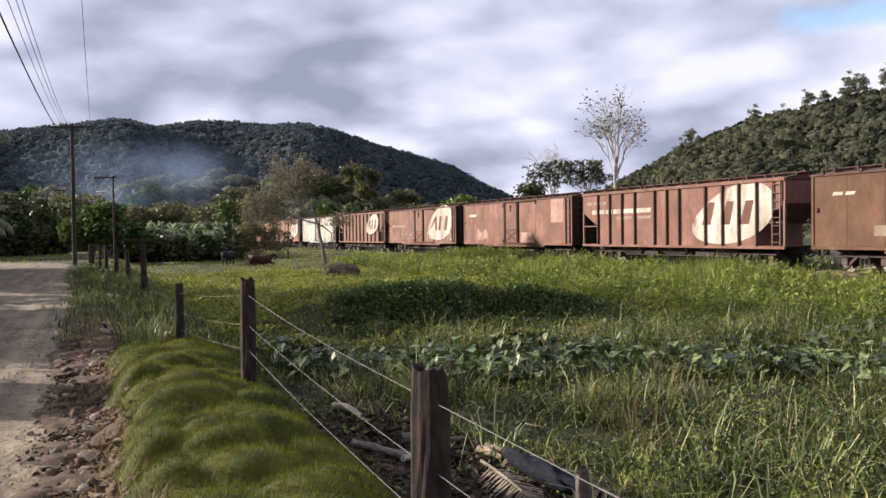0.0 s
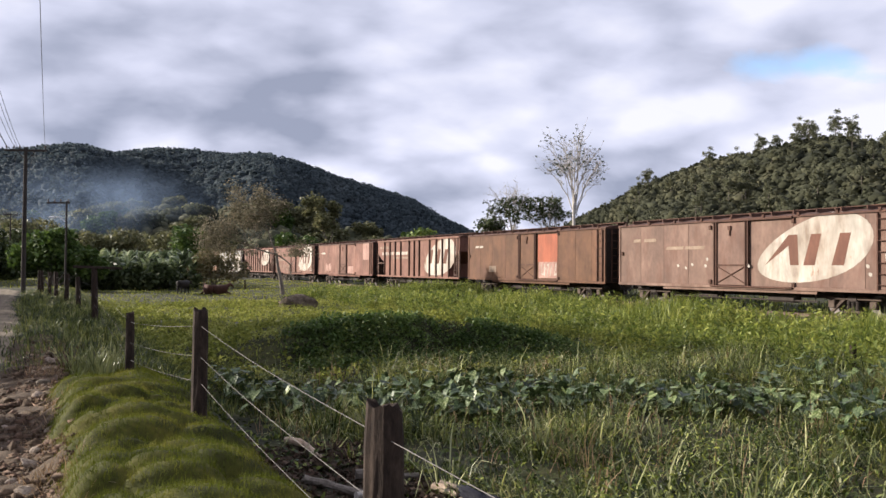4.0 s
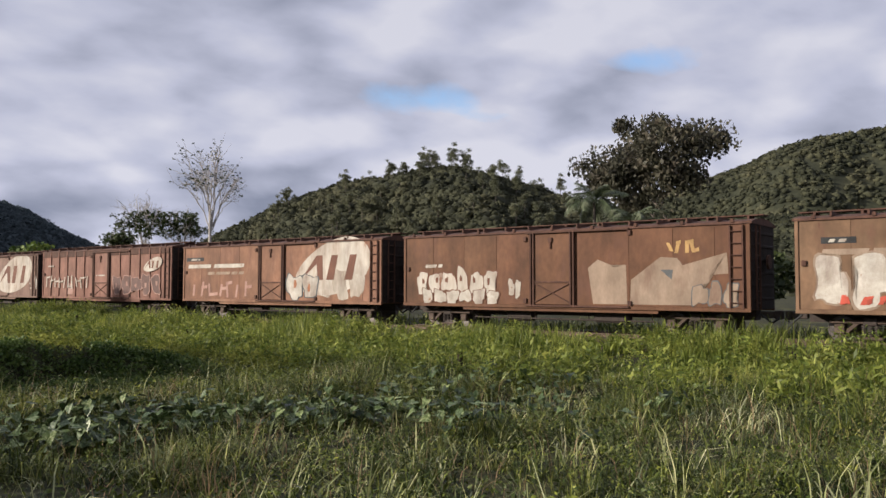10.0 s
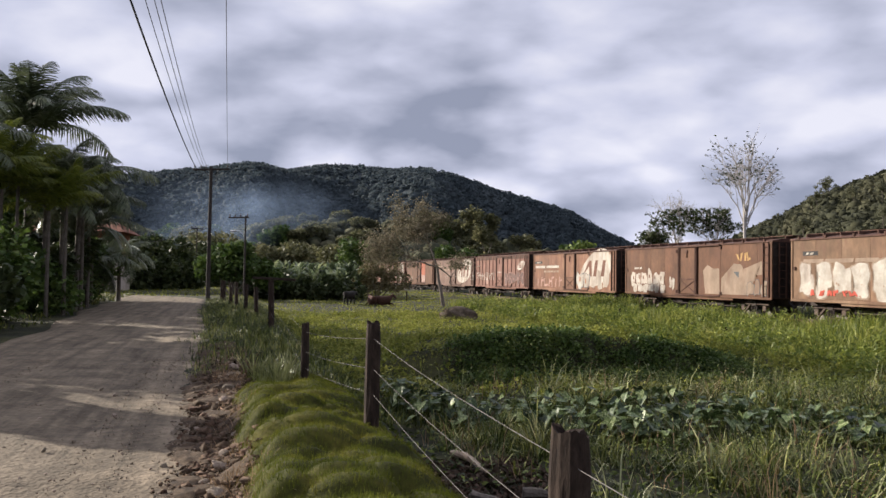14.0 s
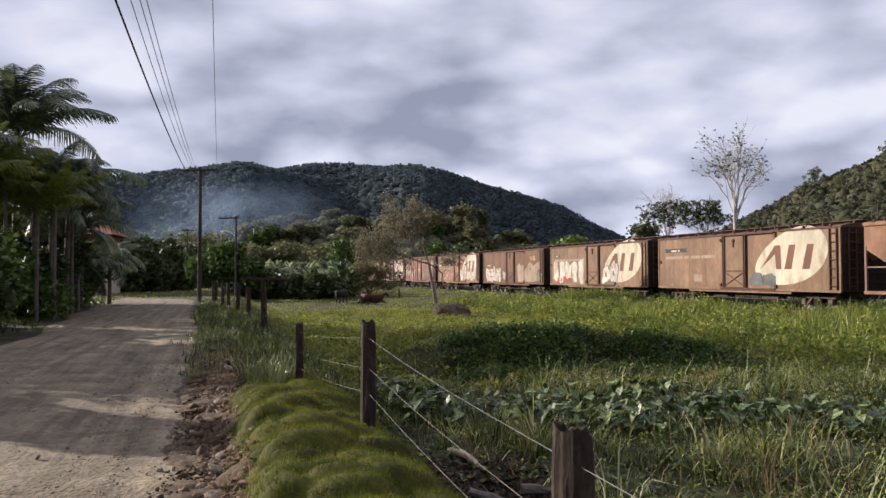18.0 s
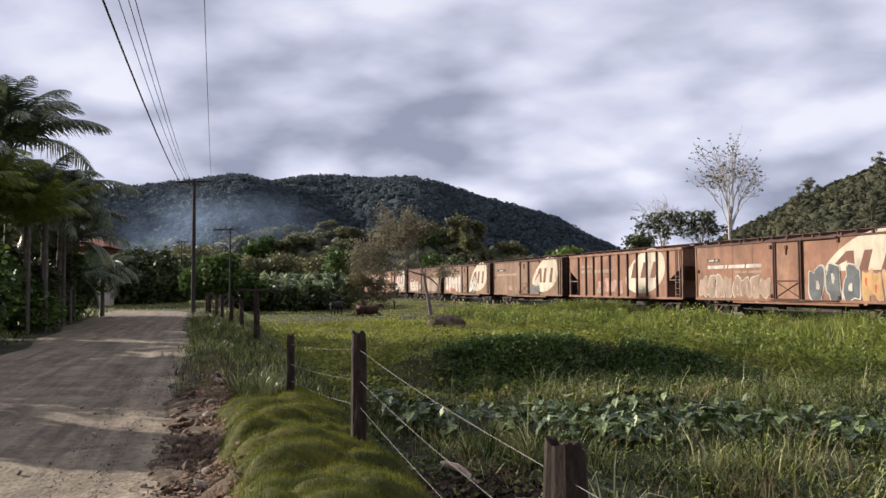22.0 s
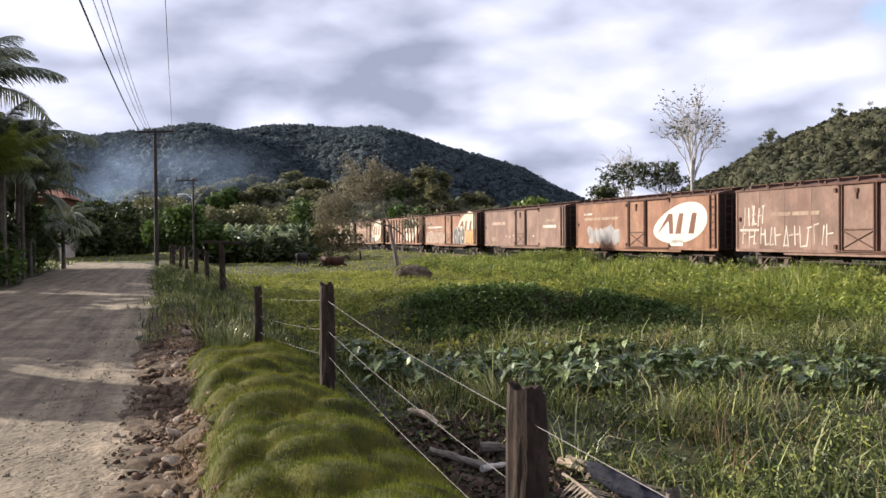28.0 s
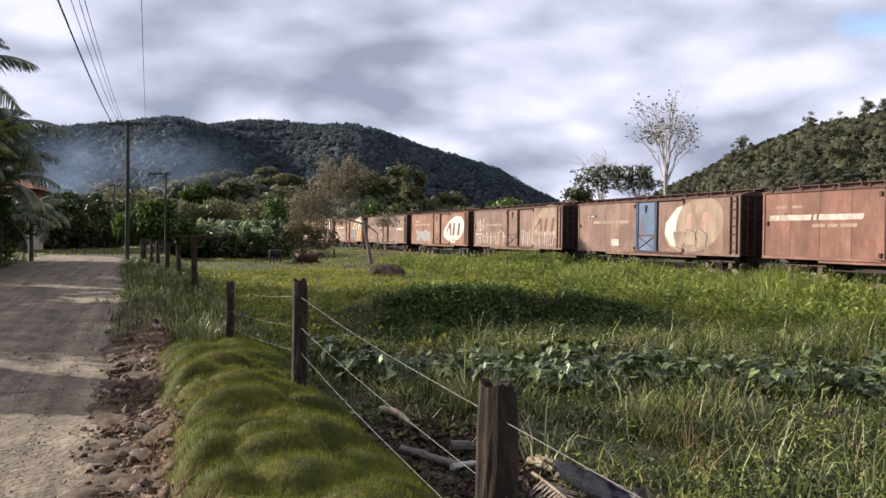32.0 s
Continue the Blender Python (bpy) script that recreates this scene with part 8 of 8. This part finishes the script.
    if k == 11:
        emblem(w, cx=-5.0, cz=2.6, rx=2.1, rz=1.25, mat="spray_tan", low=1.9)
        strokes(w, 6.9, 5.4, 2.1, 3.2, 6, "white_paint", 81, 0.07)
        strokes(w, 7.1, 1.4, 1.15, 2.2, 15, "white_paint", 83, 0.065)
        strokes(w, -1.3, -6.5, 1.1, 2.3, 18, "white_paint", 85, 0.08, 1.404)
        bars(w, 5.0, 2.0, 2.6, 0.17, "spray_tan", 3)
        panel(w, 7.1, 5.8, 1.9, 2.02, "spray_white")
    if k == 12:
        emblem(w, cx=-3.9, cz=2.4, rx=2.35, rz=1.3, mat="spray_tan", shapes=False)
        patch(w, "painted_oval", [(-1.6, 2.0), (-1.7, 2.6), (-2.6, 3.4), (-3.1, 3.5), (-2.7, 2.9), (-2.5, 2.2), (-2.6, 1.3), (-2.1, 1.4)], "clean_white", 1.404)
        for x0 in (-3.6, -4.8):
            patch(w, "emblem_mark", [(x0 + 0.4, 2.1), (x0 + 0.1, 3.1), (x0 - 0.3, 3.1), (x0 - 0.1, 2.1)], "spray_pink", 1.404)
        graffiti(w, -2.4, -5.0, 1.3, 2.2, 3, "spray_tan", "spray_grey", 91, 1.404)
        panel(w, 6.4, 5.2, 3.0, 3.18, "black_paint")
        bars(w, 6.3, 5.4, 3.04, 0.1, "spray_white", 2, 1.402)
        bars(w, 5.6, 1.7, 2.62, 0.18, "spray_tan", 3)
        panel(w, 3.6, 2.8, 1.3, 1.7, "spray_white")
    if k == 13:
        bars(w, 7.0, 1.9, 2.62, 0.24, "spray_white", 3)
        bars(w, 4.6, 2.2, 2.32, 0.14, "spray_tan", 3)
        bars(w, 6.6, 5.0, 3.15, 0.12, "spray_tan", 3)
        emblem(w)


M["emblem_fresh"] = weather(material("fresh orange-red patch paint", [(0.33, 0.09, 0.045), (0.42, 0.125, 0.065)], 1.2, 0.7, bump=0.05, streak=3, grain=(0.93, 1.05)), 0.22, 0.5)
M["emblem_orange"] = weather(material("orange spray paint", [(0.33, 0.13, 0.06), (0.40, 0.17, 0.085)], 1.2, 0.7, bump=0.05, grain=(0.93, 1.05)), 0.22, 0.5)
M["clean_white"] = weather(material("bright white emblem paint", [(0.48, 0.44, 0.38), (0.62, 0.58, 0.52)], 1.2, 0.75, bump=0.05, grain=(0.93, 1.05)), 0.1, 0.15)
M["spray_blue"] = weather(material("faded grey-blue spray paint", [(0.25, 0.25, 0.26), (0.36, 0.34, 0.33)], 1.5, 0.8, bump=0.03, grain=(0.93, 1.05)), 0.22, 0.5)

TONE = {-9: "brown", -8: "red", -7: "orange", -6: "orange", -5: "grey", -4: "red", -3: "red", -2: "red", -1: "red", 0: "brown", 1: "dull", 2: "red", 3: "orange", 4: "brown", 5: "ochre", 6: "ochre", 7: "orange",
        8: "orange", 9: "dull", 10: "orange", 11: "dull", 12: "dull", 13: "red", 14: "brown"}
SHOW = {-5: "pale grey and white steel boxcar with rust stains", -4: "rust-red ribbed hopper wagon, weathered", -1: "rust-red hopper wagon with ribs and a white oval emblem",
        0: "brown steel boxcar with one fresh orange-red patch", 1: "dull brown boxcar with a white oval emblem", 2: "tall red ribbed boxcar with grey and white graffiti",
        3: "orange boxcar with white oval emblem and bubble graffiti", 4: "brown boxcar covered in pale angular graffiti", 5: "ochre boxcar with cream oval and white graffiti", 6: "ochre boxcar with a cream oval emblem",
        7: "orange-brown hopper wagon with dark ribs and cream oval", 8: "orange boxcar with grey and coloured graffiti below a cream dome", 9: "plain dull brown boxcar with faded panels", 10: "orange boxcar with a bright white oval emblem",
        11: "dull brown boxcar with pale dripping graffiti", 12: "faded brown boxcar with a blue sliding door", 13: "rust-red boxcar with white lettering bars"}

S_ROWS = [(0.0, 23.12), (1.0, 29.46), (3.0, 41.85), (4.0, 48.05), (7.0, 66.5), (8.0, 72.82), (9.0, 79.1), (10.0, 85.45), (12.0, 98.46), (13.0, 105.13), (16.0, 125.3),
          (17.0, 131.98), (19.0, 145.71), (20.0, 152.59), (21.0, 159.5), (22.0, 166.5), (23.0, 173.5), (24.0, 180.55), (25.0, 187.65), (28.0, 209.07), (29.0, 216.35), (30.0, 223.65),
          (31.0, 230.97), (32.0, 238.28)]
LEFT_END = {-9: 144.9, -8: 128.7, -7: 112.5, -6: 96.4, -5: 80.3, -4: 64.2, -3: 48.12, -2: 31.92, -1: 16.09, 0: 0.0, 1: -15.84, 2: -31.28, 3: -47.12, 4: -63.16, 5: -79.26, 6: -95.23, 7: -111.22,
            8: -127.27, 9: -144.0, 10: -160.34, 11: -176.41, 12: -193.2, 13: -209.39, 14: -225.4}
TRAIN = []

build_ground()
build_road()
build_track()
hill("hill_far", RIDGE_L, M["forest_hazed"], 3, 9500, 4.2, 480, "long dark wooded hill under cloud", 0.85, -1.0, ICO1, 0.25, 105000, 2.6, 0.7)
_, SURF_M = hill("foothill", RIDGE_M, M["forest_mid"], 9, 500, 2.4, 90, "low wooded rise of olive trees before the dark hill", 0.95, -1.0, ICO2, 0.2)
_, SURF_R = hill("hill_near", RIDGE_R, M["forest"], 5, 8000, 1.9, 130, "wooded hill with tall thin trees, partly in sun", 0.9, -1.0, ICO1, 0.4, 80000, 0.95, 0.75)
hill("hill_side", RIDGE_F, M["forest"], 8, 8000, 2.1, 220, "green wooded hillside in low sun", 0.9, -1.0, ICO1, 0.4, 52000, 1.3, 0.75)
BASE = {"box": boxcar(), "tall": boxcar(True), "hop": hopper(list(np.linspace(5.84, -5.84, 11))), "hop_old": hopper([5.84, 4.75, 3.65, 2.55, 0.95, 0.02, -0.9, -2.7, -3.8, -4.8, -5.84])}
KIND = {2: "tall", -1: "hop_old", -4: "hop", 7: "hop"}
USED = set()
for w_ in sorted(LEFT_END):
    kind = KIND.get(w_, "box")
    ob = BASE[kind] if kind not in USED else copy_thing(BASE[kind], Matrix())
    USED.add(kind)
    TRAIN.append((ob, LEFT_END[w_] - HALF, w_))
for ob, c_, w_ in TRAIN:
    if TONE[w_] not in ("brown",) or KIND.get(w_, "box").startswith("hop"):
        recolor(ob, TONE[w_], "blue" if w_ == 12 else None)
    dress(ob, w_)
    tagged(ob, SHOW.get(w_, "rust-brown steel boxcar, weathered and stained"), "freight wagon", group="train")
build_grass()
build_turf()
build_taro()
build_trees()
build_hill_trees(SURF_R)
build_foothill_trees(SURF_M)
build_bananas()
build_fence()
build_poles()
build_house()
build_meadow_things()
build_shoulder()
build_roadside()
build_debris()
build_smoke()
DRAGONFLY = build_dragonfly()


def motions():
    ts, ss = [r[0] for r in S_ROWS], [r[1] for r in S_ROWS]
    # wheels roll with the train: one row for each sixth of a turn
    turn = radians(72)
    roll = []
    n = int((ss[-1] - ss[0]) / 0.42 / turn)
    for k in range(n + 1):
        s = ss[0] + k * turn * 0.42
        roll.append((float(np.interp(s, ss, ts)), k * 72))
    roll.append((32.0, (ss[-1] - ss[0]) / 0.42 * 180 / math.pi))
    # smoke drifts slowly to one side and up
    for ob, yw, el, d, drift in PUFFS:
        rows = []
        for t in (0.0, 8.0, 16.0, 24.0, 32.0):
            y2 = yw + drift * t / 32
            z = 1.65 + d * math.tan(radians(el + 0.25 * t / 32))
            rows.append((t, pose(*az(y2, d, z), 0, 0, y2)))
        walk(ob, rows)
    # the dragonfly dips once into view and is gone
    rows = []
    for t, dx, dy, dz in ((0.0, 9.0, 2.0, 7.0), (1.6, 2.2, 0.3, 1.6), (2.0, 0, 0, 0), (2.4, -1.4, 0.2, 1.5), (5.0, -8.0, -4.0, 9.0), (32.0, -60.0, -60.0, 40.0)):
        m = Matrix(((-0.9, 0.0, 0.436, 0), (0.0, -1.0, 0.0, 0), (0.436, 0.0, 0.9, 0), (0, 0, 0, 1)))
        rows.append((t, Matrix.Translation((0.39 + dx, 1.45 + dy, 2.09 + dz)) @ m))
    walk(DRAGONFLY, rows)
    for ob, c, k in TRAIN:
        walk(ob, [(t, pose(*track_xy(s + c), RAIL, 0, 0, 115)) for t, s in S_ROWS])
        if k < -3:
            continue
        for b in ob.children:
            for wh in b.children:
                if wh.name.startswith("wheelset"):
                    at = wh.matrix_basis.translation.copy()
                    walk(wh, [(t, pose(at.x, at.y, at.z, 0, a, 0)) for t, a in roll])


motions()
